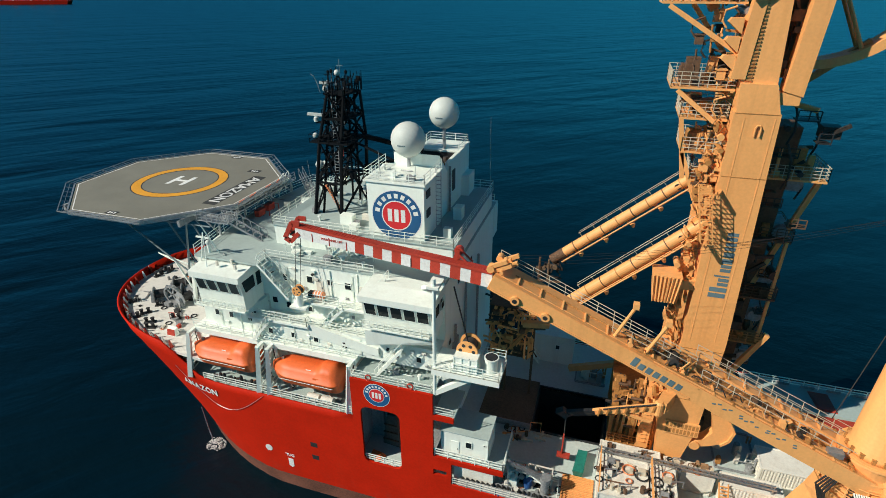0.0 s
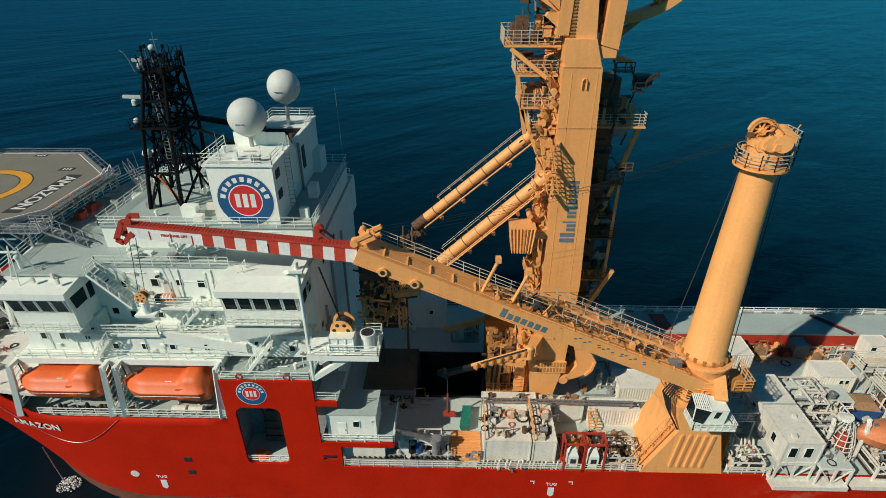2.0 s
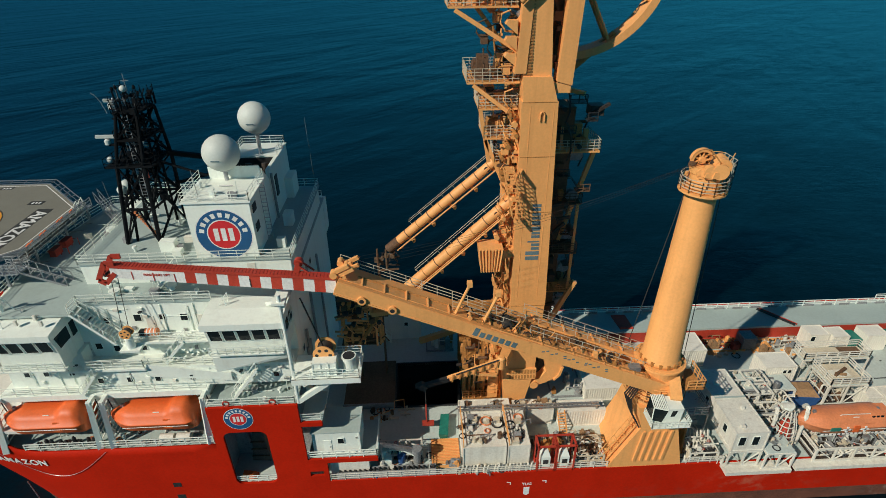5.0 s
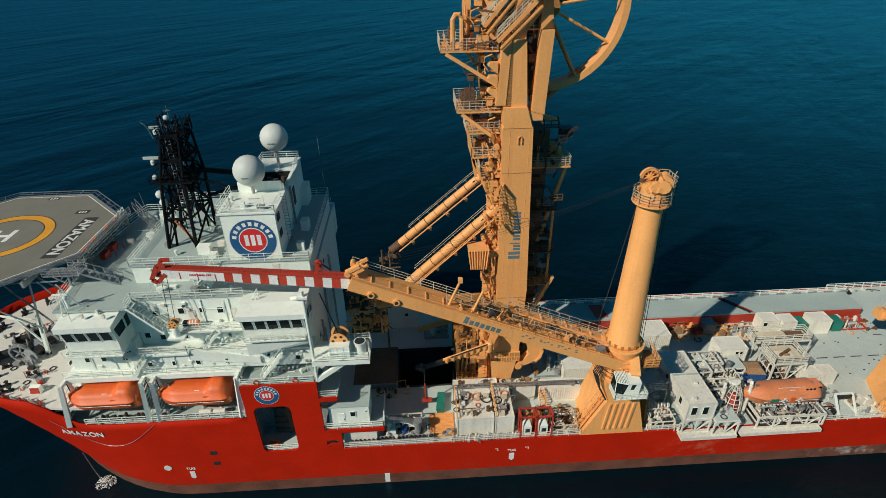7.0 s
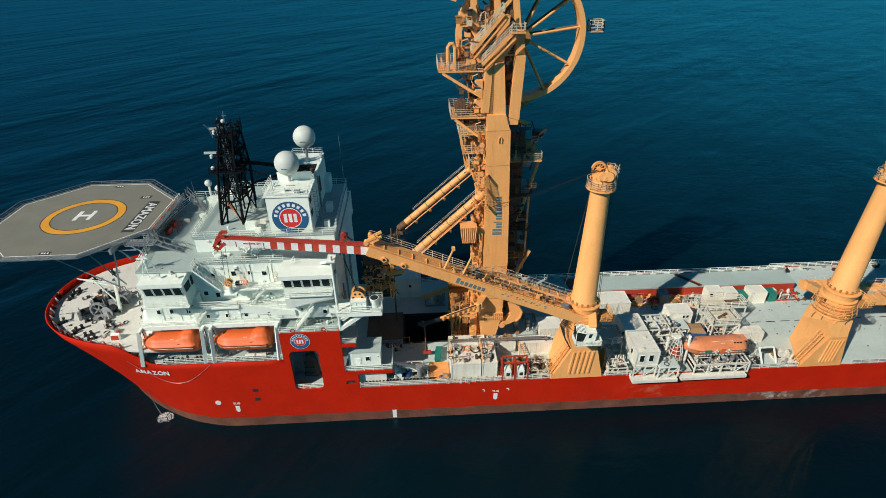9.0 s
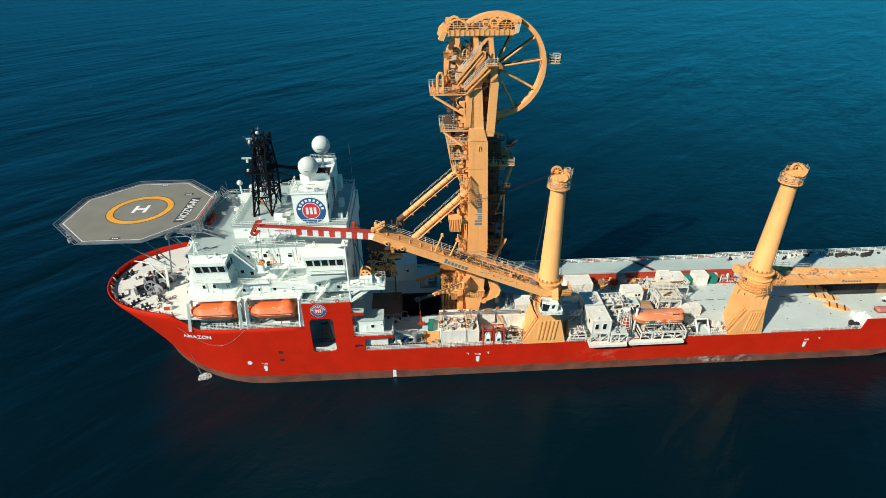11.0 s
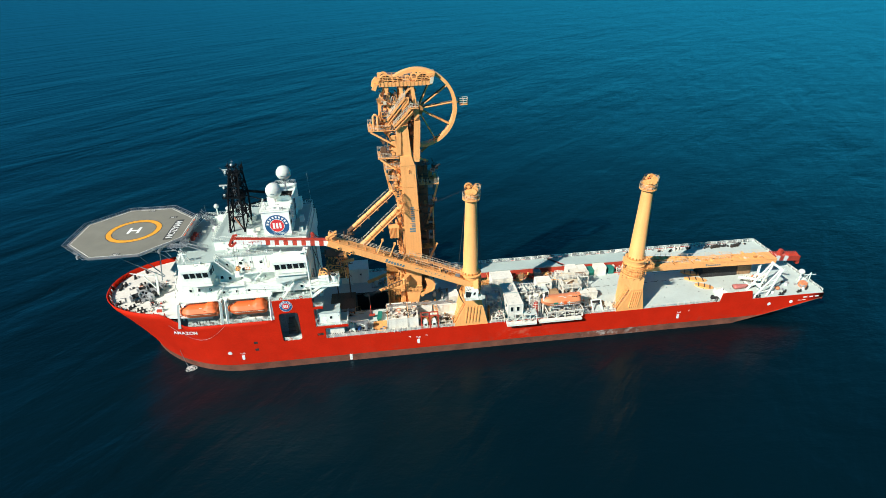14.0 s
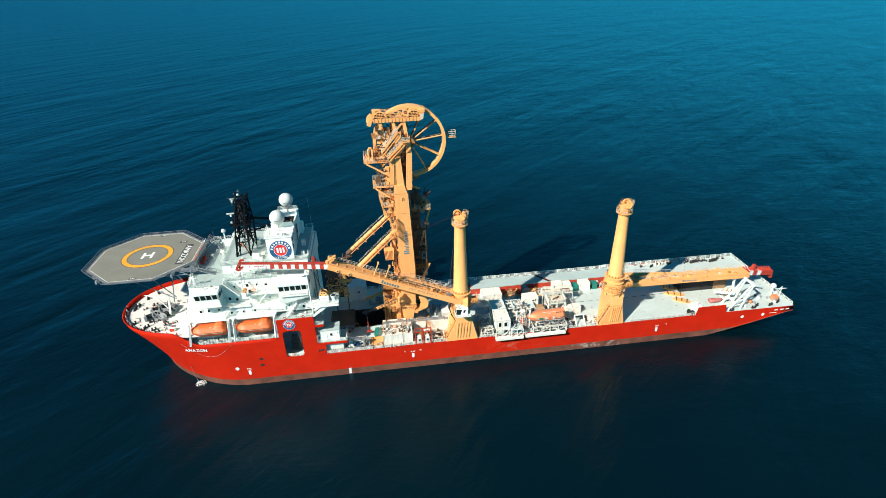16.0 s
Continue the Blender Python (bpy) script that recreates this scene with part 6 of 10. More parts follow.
def ladder_boom(c, p, q, w, h, letters):
    """A box boom from its foot p to its head q with a grated walkway, handrails, seams and lettering bars."""
    p, q = Vector(p), Vector(q)
    d, s, u = axes(p, q)
    if s.y > 0:
        s = -s
    if u.z < 0:
        u = -u
    bo = part("boom", beam(B(), p, q, w, h), YELLOW, c)
    L = (q - p).length
    bm = B()
    hexa(bm, [p + s * (w * 0.32) + u * (h / 2), p - s * (w * 0.42) + u * (h / 2), q - s * (w * 0.42) + u * (h / 2), q + s * (w * 0.32) + u * (h / 2)],
         [p + s * (w * 0.32) + u * (h / 2 + 0.05), p - s * (w * 0.42) + u * (h / 2 + 0.05), q - s * (w * 0.42) + u * (h / 2 + 0.05), q + s * (w * 0.32) + u * (h / 2 + 0.05)])
    part("walkway", bm, YELLOW, bo)
    n = int(L / 2.1)
    for k in range(1, n):
        c0 = p.lerp(q, k / n) + u * (h / 2 + 0.08)
        part("walkway_cleat", beam(B(), c0 + s * w * 0.34, c0 - s * w * 0.1, 0.16, 0.18), YELLOW, bo)
    part("railing", railing([p - s * w * 0.46 + u * h / 2, q - s * w * 0.46 + u * h / 2], 1.15, 1.7, 0.024, 3), CREAM, bo)
    part("railing", railing([p.lerp(q, 0.05) + s * w * 0.1 + u * h / 2, p.lerp(q, 0.42) + s * w * 0.1 + u * h / 2], 1.1, 1.7, 0.026, 2), CREAM, bo)
    bm = B()
    for sg in (-1, 1):
        beam(bm, p + s * (w / 2 + 0.02) + u * sg * h * 0.42, q + s * (w / 2 + 0.02) + u * sg * h * 0.42, 0.1, 0.14)
    part("flange_strip", bm, YELLOW, bo)
    f0, f1, hh = letters
    for i, k in enumerate((1.0, 0.66, 0.7, 0.66, 0.66, 0.66, 0.66)):
        a = p.lerp(q, f0 + (f1 - f0) * (i + 0.1) / 7) + s * (w / 2)
        b = p.lerp(q, f0 + (f1 - f0) * (i + 0.8) / 7) + s * (w / 2)
        bm = B()
        hexa(bm, [a - u * hh * 0.5, b - u * hh * 0.5, b + u * hh * (k - 0.5), a + u * hh * (k - 0.5)], [v + s * 0.03 for v in (a - u * hh * 0.5, b - u * hh * 0.5, b + u * hh * (k - 0.5), a + u * hh * (k - 0.5))])
        part("letter_bar", bm, MARK_SLATE, bo)
    return bo


cr1 = crane(24.6, -13.4, "amber deck crane with its boom laid forward over the deckhouse")
crane_cab(cr1, 22.5, -18.4, 17.75)
part("cab_arm", beam(B(), (25.7, -14.6, 21.0), (25.3, -17.3, 19.7), 1.3, 1.3, 1.2, 0.8), YELLOW, cr1)
BOOM_X, BOOM_Z = 25.6, 19.54


def boom_z(x):
    """Height of the forward boom's axis at x."""
    return 20.5 + (23.4 - x) * 0.4358


b1 = ladder_boom(cr1, (9.0, -14.5, boom_z(9.0)), (-9.3, -14.5, 34.75), 3.1, 1.55, (0.297, 0.047, 0.95))
front_leg = part("boom_leg", beam(B(), (BOOM_X, -15.3, BOOM_Z), (9.0, -15.3, boom_z(9.0)), 1.5, 1.55), YELLOW, b1)
rear_leg = part("boom_leg", beam(B(), (24.6, -11.55, boom_z(24.6)), (10.5, -11.55, boom_z(10.5)), 1.5, 1.5), YELLOW, b1)
part("leg_knee", beam(B(), (10.6, -11.6, boom_z(10.6)), (3.5, -13.6, boom_z(3.5)), 1.5, 1.5), YELLOW, b1)
up_ = 0.85
for leg, y0, y1 in ((front_leg, -15.95, -14.65), (rear_leg, -12.2, -10.9)):
    for y in (y0, y1):
        if y != -15.95:
            part("railing", railing([(23.6, y, boom_z(23.6) + up_), (9.6, y, boom_z(9.6) + up_)], 1.1, 1.5, 0.024, 2), CREAM, leg)
    for k in range(8):
        x = 10.5 + 1.7 * k
        part("walkway_cleat", box(B(), x, x + 0.16, y0, y1, boom_z(x) + up_ - 0.12, boom_z(x) + up_ + 0.08), YELLOW_GRATE if k % 2 else YELLOW, leg)
for x in (11.0, 15.2, 19.4):
    part("leg_tie", beam(B(), (x, -14.6, boom_z(x)), (x, -12.2, boom_z(x)), 0.7, 0.9), YELLOW, b1)
part("grating_panel", hexa(B(), [(x, y, boom_z(x) + 0.5) for x, y in ((9.0, -14.6), (18.0, -14.6), (18.0, -12.2), (9.0, -12.2))], [(x, y, boom_z(x) + 0.58) for x, y in ((9.0, -14.6), (18.0, -14.6), (18.0, -12.2), (9.0, -12.2))]), YELLOW_GRATE, b1)
part("control_box", box(B(), 20.4, 21.6, -15.6, -14.9, boom_z(21) + 0.9, boom_z(21) + 1.5), STEEL, b1)
for k in range(16):
    x = 10.6 + 0.46 * k + (0.5 if k % 5 == 4 else 0)
    z = boom_z(x) + (0.25 if k % 2 else 0.0)
    part("notice_bar", box(B(), x, x + 0.3, -16.08, -16.05, z, z + 0.13), MARK_SLATE, b1)
for x, z in ((-7.0, 33.3), (-4.2, 32.1)):
    lug = part("pin_lug", tube(B(), (x, -16.3, z), (x, -16.04, z), 0.42, n=16), YELLOW, b1)
    part("pin_hole", tube(B(), (x, -16.32, z), (x, -16.29, z), 0.22, n=12), DARK, lug)
bm = B()
for x, z, dx in ((1.8, 30.6, 1.4), (4.6, 29.4, 1.4)):
    tube(bm, (x, -15.2, z), (x + dx, -15.2, z + 3.4), 0.16, n=8)
    box(bm, x + dx - 0.25, x + dx + 0.25, -15.5, -14.9, z + 3.3, z + 3.8)
part("wire_guide_post", bm, YELLOW, b1)
rnd = random.Random(4)
BA, BB = Vector((23.4, -14.5, 20.5)), Vector((-9.3, -14.5, 34.75))
for i in range(76):
    t = 0.1 + 0.52 * rnd.random() if i % 3 else 0.44 + 0.14 * rnd.random()
    a = BA.lerp(BB, t) + Vector((0, rnd.uniform(-1.1, 1.2), 0.85))
    bm = B()
    s = rnd.uniform(0.08, 0.26)
    k = i % 4
    if k == 0:
        tube(bm, a + Vector((0, -s, s)), a + Vector((0, s * 2, s)), s, n=10)
    elif k == 1:
        box(bm, a.x - s, a.x + s, a.y - s, a.y + s, a.z, a.z + s * 2.4)
    elif k == 2:
        beam(bm, a, a + Vector((rnd.uniform(-1.2, 1.2), rnd.uniform(-0.5, 0.5), rnd.uniform(0.3, 1.2))), 0.09, 0.11)
    else:
        path_tube(bm, [a, a + Vector((-0.3, 0.1, 0.6)), a + Vector((-0.9, 0.2, 0.7)), a + Vector((-1.3, 0.1, 0.2))], 0.06, 5)
    part("boom_gear", bm, rnd.choice((YELLOW, YELLOW, YELLOW_GRATE, RUST_SHADE, GEAR)), b1)
part("boom_winch", tube(B(), BA.lerp(BB, 0.5) + Vector((0, -0.7, 1.25)), BA.lerp(BB, 0.5) + Vector((0, 0.7, 1.25)), 0.5, n=16), ROPE, b1)
for i in range(9):
    bm = B()
    x = -9.6 + rnd.uniform(0, 2.2)
    y = rnd.uniform(-15.6, -13.4)
    s = rnd.uniform(0.15, 0.38)
    z = 35.6 + rnd.uniform(0, 0.7)
    if i % 2:
        tube(bm, (x, y - 0.4, z), (x, y + 0.4, z), s, n=14)
    else:
        beam(bm, (x - 0.7, y, z - 0.4), (x + 0.9, y, z + 0.4), 0.35, 0.35)
    part("boom_head_sheave", bm, YELLOW, b1)
for i, (dy, dz) in enumerate(((-1.3, 0.9), (-1.1, 0.95), (-0.8, 0.88), (0.2, 0.95), (0.5, 0.9))):
    a, b = Vector((23.4, -14.5 + dy, 20.5 + dz)).lerp(Vector((-9.3, -14.5 + dy, 34.75 + dz)), 0.04), Vector((23.4, -14.5 + dy, 20.5 + dz)).lerp(Vector((-9.3, -14.5 + dy, 34.75 + dz)), (0.55, 0.62, 0.5, 0.94, 0.6)[i])
    part("boom_pipe", tube(B(), a, b, 0.07, n=6), YELLOW_GRATE if i % 2 else YELLOW, b1)
for i in range(5):
    bm = B()
    y = -15.6 + 0.25 * i
    path_tube(bm, [(22.0, y, 20.6), (21.2 - 0.1 * i, y - 0.2, 18.6), (21.6, y - 0.3, 16.4), (22.6, -16.2, 14.6)], 0.09, 6)
    part("foot_hose", bm, RUBBER, cr1)
J, T = Vector((-9.3, -14.95, 34.45)), Vector((-30.6, -12.95, 35.55))
for i in range(21):
    p, q = J.lerp(T, i / 21), J.lerp(T, (i + 1) / 21)
    h = 1.5 - 0.4 * i / 21
    part("jib_panel", beam(B(), p, q, 0.75, h, 0.75, h - 0.4 / 21), MARK_WHITE if i % 2 == 0 or i > 14 else RED_TRIM, cr1)
for i in (8, 15, 17, 19):
    p = J.lerp(T, i / 21)
    part("jib_joint", box(B(), p.x - 0.04, p.x + 0.04, p.y - 0.42, p.y - 0.37, p.z - 0.6, p.z + 0.3), RED_TRIM if i > 9 else DARK, cr1)
part("jib_cap", beam(B(), J + Vector((0, 0, 0.85)), T + Vector((0, 0, 0.68)), 0.95, 0.26, 0.9, 0.22), RED_TRIM, cr1)
for i in range(64):
    p = J.lerp(T, (i + 0.5) / 64) + Vector((0, -0.42, 0.99 - 0.18 * i / 64))
    part("jib_rung", beam(B(), p, p + Vector((0, 0.84, 0)), 0.07, 0.06), RED_TRIM, cr1)
text("lift_notice", "PERSONNEL LIFT", 0.34, RED_TRIM, pose(-26.2, -13.76, 35.4, 90, 0, -5.4), cr1)
# open head: two slotted cheeks round a sheave
for y in (-13.35, -12.05):
    for p, q, w in (((-30.0, 36.6), (-30.9, 36.6), 0.34), ((-30.9, 36.6), (-31.9, 34.8), 0.34), ((-31.9, 34.8), (-31.3, 34.4), 0.34), ((-31.3, 34.4), (-30.2, 35.5), 0.3)):
        part("jib_head", beam(B(), (p[0], y, p[1]), (q[0], y, q[1]), 0.2, w + 0.14), RED_TRIM, cr1)
hs_ = part("jib_sheave", ring_xz(B(), -31.15, -12.7, 35.3, 0.3, 0.55, 0.3), RED_TRIM, cr1)
part("sheave_pin", tube(B(), (-31.15, -13.45, 35.3), (-31.15, -11.95, 35.3), 0.12, n=8), DARK, hs_)
# luffing post on the jib: raked cheeks, a sheave and its stay
for y in (-14.45, -13.55):
    part("jib_post", slab_xz(B(), [(-13.4, 35.2), (-12.9, 35.2), (-12.6, 36.6), (-13.0, 36.7)], y, y + 0.14), RED_TRIM, cr1)
    part("post_stay", beam(B(), (-12.8, y + 0.07, 36.3), (-11.6, y + 0.07, 35.2), 0.12, 0.16), RED_TRIM, cr1)
part("post_sheave", ring_xz(B(), -12.8, -13.95, 36.45, 0.2, 0.42, 0.5), RED_TRIM, cr1)
for dx in (-0.3, 0.35):
    part("fall_wire", tube(B(), (-31.0 + dx, -12.5, 34.6), (-31.2 + dx, -13.4, 28.8), 0.035, n=5), ROPE, cr1)
for i in range(4):
    y = -14.8 + 0.7 * i
    bm = B()
    p, q = Vector((23.8, -13.8 + 0.12 * i, 45.1 + 0.1 * (i % 3))), Vector((-8.4, y, 35.9))
    pts = [p.lerp(q, k / 8) - Vector((0, 0, 1.1 * math.sin(math.pi * k / 8))) for k in range(9)]
    path_tube(bm, pts, 0.012, 4)
    part("luffing_wire", bm, WIRE, cr1)
part("hoist_wire", tube(B(), (23.6, -12.6, 43.0), (21.9, -11.0, 23.0), 0.045, n=5), ROPE, cr1)

cr2 = crane(68.6, -12.9, "amber deck crane with its boom laid aft along the deck", (3.0, 1.9, -1.2, -4.6, -1.6), 0.2, 0.1)
b2 = ladder_boom(cr2, (92.0, -5.1, 14.25), (115.4, -5.0, 13.7), 4.0, 1.5, (0.06, 0.26, 0.6))
for ya, yb in ((-6.6, -6.3), (-1.3, -3.8)):
    lg_ = part("boom_leg", beam(B(), (71.6, ya, 14.7), (92.4, yb, 14.25), 1.7, 1.5), YELLOW, b2)
    part("railing", railing([(73.0, ya + 0.7, 15.45), (91.6, yb + 0.7, 15.0)], 1.1, 1.6, 0.025, 2), CREAM, lg_)
    for k in range(11):
        t = (k + 0.5) / 11
        x, y = 71.6 + 20.8 * t, ya + (yb - ya) * t
        part("walkway_cleat", box(B(), x, x + 0.18, y - 0.75, y + 0.6, 15.38 - 0.45 * t, 15.6 - 0.45 * t), YELLOW_GRATE if k % 3 == 0 else YELLOW, lg_)
part("grating_panel", hexa(B(), [(78.0, -5.8, 14.6), (92.0, -5.5, 14.3), (92.0, -4.6, 14.3), (78.0, -2.9, 14.6)], [(78.0, -5.8, 14.68), (92.0, -5.5, 14.38), (92.0, -4.6, 14.38), (78.0, -2.9, 14.68)]), CREAM, b2)
for x in (75.0, 80.0, 85.0):
    part("leg_tie", beam(B(), (x, -6.4, 14.5), (x, -1.9 - 0.1 * (x - 75), 14.5), 0.8, 0.9), YELLOW, b2)
rnd = random.Random(63)
for i in range(70):
    t = rnd.random()
    a = Vector((74 + 40 * t, rnd.uniform(-6.8, -1.6 - 1.8 * t), 15.3 - 0.9 * t))
    u = rnd.uniform(0.1, 0.32)
    bm = B()
    k = i % 4
    if k == 0:
        tube(bm, a + Vector((0, -u, u)), a + Vector((0, u * 2, u)), u, n=10)
    elif k == 1:
        box(bm, a.x - u * 1.6, a.x + u * 1.6, a.y - u, a.y + u, a.z - 0.1, a.z + u * 1.8)
    elif k == 2:
        beam(bm, a, a + Vector((rnd.uniform(-1.6, 1.6), rnd.uniform(-0.6, 0.6), rnd.uniform(0.1, 0.9))), 0.1, 0.12)
    else:
        path_tube(bm, [a, a + Vector((-0.4, 0.1, 0.5)), a + Vector((-1.1, 0.2, 0.5)), a + Vector((-1.6, 0.1, 0.0))], 0.07, 5)
    part("boom_gear", bm, rnd.choice((YELLOW, YELLOW, YELLOW, YELLOW_GRATE, CREAM)), b2)
part("boom_foot", beam(B(), (69.4, -11.8, 18.6), (73.0, -6.6, 14.8), 1.8, 1.5), YELLOW, cr2)
part("boom_foot", beam(B(), (70.4, -10.6, 18.2), (73.0, -1.5, 14.8), 1.5, 1.4), YELLOW, cr2)
J, T = Vector((115.4, -3.8, 13.2)), Vector((127.0, -1.4, 10.8))
for i in range(7):
    p, q = J.lerp(T, i / 7), J.lerp(T, (i + 1) / 7)
    part("jib_panel", beam(B(), p, q, 2.0, 1.6, 2.0, 1.5), MARK_WHITE if i in (1, 3) else RED_TRIM, cr2)
for i in range(12):
    p = J.lerp(T, (i + 0.5) / 12) + Vector((0, -0.9, 0.9))
    part("jib_rung", beam(B(), p, p + Vector((0, 1.8, 0.5)), 0.14, 0.4), RED_TRIM, cr2)
bm = B()
slab_xz(bm, [(118.6, 13.0), (119.6, 13.0), (119.8, 15.0), (119.0, 15.0)], -3.6, -2.6)
slab_xz(bm, [(126.6, 11.4), (127.6, 11.2), (127.8, 8.8), (127.0, 8.6)], -2.0, -0.8)
part("jib_head", bm, RED_TRIM, cr2)
br_ = thing("boom_rest", (110, -4, 7.7), "white trestle that carries the crane boom", "trestle")
bm = B()
for y in (-6.0, -1.6):
    beam(bm, (111.5, y, 7.7), (111.5, y, 12.5), 0.5, 0.5)
beam(bm, (111.5, -6.4, 12.3), (111.5, -1.2, 12.3), 0.5, 0.4)
part("frame", bm, WHITE, br_)


# ---- lifeboats ----
def lifeboat(x0, x1, yc, z0, mat, label, half=1.6, tall=1.0, cabin=0.55):
    """A totally enclosed lifeboat, bow towards -x, with its cabin aft."""
    b = thing("lifeboat", ((x0 + x1) / 2, yc, z0), label, "lifeboat", "lifeboats")
    L = x1 - x0
    bm = B()
    cols = []
    nn = 26
    for i in range(nn + 1):
        u = i / nn
        bow = math.sin(min(1.0, (u + 0.015) / 0.34) * math.pi / 2) ** 0.8
        st = math.sin(min(1.0, (1.012 - u) / 0.1) * math.pi / 2) ** 0.45
        w = half * bow * (0.55 + 0.45 * st)
        kl = z0 + 1.0 * (1 - bow) ** 1.3 + 0.25 * (1 - st)
        hump = max(0.0, min(1.0, (u - 0.7) / 0.05)) * max(0.0, min(1.0, (0.97 - u) / 0.06))
        roof = z0 + 1.75 * tall + (1.15 + cabin * hump) * tall * min(1.0, (u + 0.04) / 0.26) ** 0.55 * (0.55 + 0.45 * st)
        sh = z0 + 1.55 * tall
        ring_ = [(0.0, kl), (0.6, kl + 0.12), (0.92, kl + (sh - kl) * 0.45), (1.0, sh), (1.05, sh + 0.05), (1.05, sh + 0.17), (0.97, sh + 0.2), (0.84, sh + (roof - sh) * 0.66), (0.5, roof - 0.06), (0.0, roof)]
        ring_ = [(a * w, z) for a, z in ring_]
        pts = ring_ + [(-a, z) for a, z in ring_[-2:0:-1]]
        cols.append([bm.verts.new((x0 + u * L, yc + a, z)) for a, z in pts])
    for a, c in zip(cols, cols[1:]):
        for i in range(len(a)):
            bm.faces.new((a[i], a[(i + 1) % len(a)], c[(i + 1) % len(a)], c[i]))
    bm.faces.new(cols[0])
    bm.faces.new(cols[-1][::-1])
    part("hull_shell", bm, mat, b, smooth=True)
    y = yc - half * 0.985
    for i in range(15):
        u = 0.2 + 0.7 * i / 14
        x = x0 + u * L
        part("grab_line", tube(B(), (x, y - 0.08, z0 + 1.35 * tall), (x + L * 0.045, y - 0.08, z0 + 1.35 * tall), 0.035, n=5), WHITE, b)
    bm = B()
    hx = x0 + L * 0.66
    hexa(bm, [(hx, y + 0.02, z0 + 1.0 * tall), (hx + 0.9, y + 0.02, z0 + 1.0 * tall), (hx + 0.9, y + 0.08, z0 + 1.0 * tall), (hx, y + 0.08, z0 + 1.0 * tall)],
         [(hx + 0.1, y + 0.12, z0 + 2.2 * tall), (hx + 0.8, y + 0.12, z0 + 2.2 * tall), (hx + 0.8, y + 0.3, z0 + 2.2 * tall), (hx + 0.1, y + 0.3, z0 + 2.2 * tall)])
    part("side_hatch", bm, mat, b)
    bm = B()
    for k in range(3):
        xx = x0 + L * (0.76 + 0.05 * k)
        box(bm, xx, xx + 0.3, yc - half * 0.72, yc - half * 0.66, z0 + 2.75 * tall, z0 + 2.98 * tall)
    part("cabin_window", bm, GLASS, b)
    bm = B()
    box(bm, x0 + L * 0.55, x0 + L * 0.62, yc - half * 0.62, yc - half * 0.52, z0 + 2.5 * tall, z0 + 2.75 * tall)
    part("label_plate", bm, WHITE, b)
    bm = B()
    for u in (0.16, 0.9):
        box(bm, x0 + u * L - 0.15, x0 + u * L + 0.15, yc - 0.15, yc + 0.15, z0 + 2.1 * tall, z0 + 3.1 * tall)
    part("lifting_hook", bm, STEEL, b)
    bm = B()
    beam(bm, (x0 + L * 0.3, yc, z0 - 0.1), (x0 + L * 0.95, yc, z0 + 0.0), 0.16, 0.3)
    part("keel", bm, mat, b)
    return b


lifeboat(-46.3, -37.5, -14.5, 16.95, ORANGE, "orange enclosed lifeboat hanging in white davits", 1.75)
lifeboat(-35.2, -26.1, -14.5, 16.75, ORANGE, "orange enclosed lifeboat hanging in white davits", 1.75)
l3 = lifeboat(43.6, 54.2, -13.6, 10.2, ORANGE_OLD, "faded orange enclosed lifeboat on a white cradle", 1.7, 0.95, 0.15)
bm = B()
for x in (48.6, 50.8):
    box(bm, x - 0.12, x + 0.12, -15.42, -15.3, 11.15, 12.0)
    box(bm, x - 0.42, x + 0.42, -15.42, -15.3, 11.48, 11.7)
part("cross_mark", bm, MARK_WHITE, l3)
bm = B()
box(bm, 46.6, 47.8, -15.4, -15.28, 11.4, 11.9)
part("port_mark", bm, GREEN, l3)
for k in range(16):
    x = 45.6 + 0.52 * k
    part("fender_mark", box(B(), x, x + 0.3, -15.42, -15.33, 10.82, 10.98), MARK_WHITE, l3)
part("roof_rail", path_tube(B(), [(48.0, -14.3, 12.75), (48.1, -14.4, 13.05), (51.6, -14.4, 13.05), (51.7, -14.3, 12.75)], 0.05, 6), WHITE_OLD, l3)
part("stern_cowl", box(B(), 53.0, 54.3, -14.4, -12.8, 12.3, 13.05), ORANGE_OLD, l3)
part("cowl_window", box(B(), 53.1, 54.2, -14.44, -14.38, 12.6, 12.95), GLASS, l3)
part("side_door", box(B(), 49.4, 50.1, -15.4, -15.3, 11.1, 12.1), ORANGE, l3)


# ---- deckhouse fittings ----
def rail_part(pts, parent, mat=WHITE, closed=False, h=1.1, r=0.025, gap=1.8):
    return part("railing", railing(pts, h, gap, r, 3, None, closed), mat, parent)


# handrails round the decks of the house
rail_part([(-36.0, -13.2, 30.95), (-36.0, -11.7, 30.95), (-22.8, -11.7, 30.95)], sup)
rail_part([(-44.4, -13.2, 30.95), (-45.0, -8.5, 30.95), (-45.5, -4, 30.95), (-45.5, 4, 30.95), (-45.0, 8.5, 30.95), (-44, 12.8, 30.95), (-15.2, 12.8, 30.95)], sup)
rail_part([(-15.1, -13.2, 31.0), (-15.1, -8.4, 31.0)], sup)
rail_part([(-37.1, -8.1, 33.5), (-15.1, -8.1, 33.5), (-15.1, 11.1, 33.5), (-37.1, 11.1, 33.5), (-37.1, -8.1, 33.5)], sup)
rail_part([(-25.2, -7.6, 40.0), (-18.4, -7.6, 40.0), (-18.4, -1.6, 40.0)], sup)
rail_part([(-25.2, -7.6, 40.0), (-25.2, -1.6, 40.0)], sup)
rail_part([(-24.0, 6.3, 39.75), (-24.0, 10.9, 39.75), (-18.7, 10.9, 39.75), (-18.7, 6.3, 39.75)], sup, h=1.0)
rail_part([(-46.0, -14.3, 21.3), (-24.5, -14.3, 21.3)], sup)
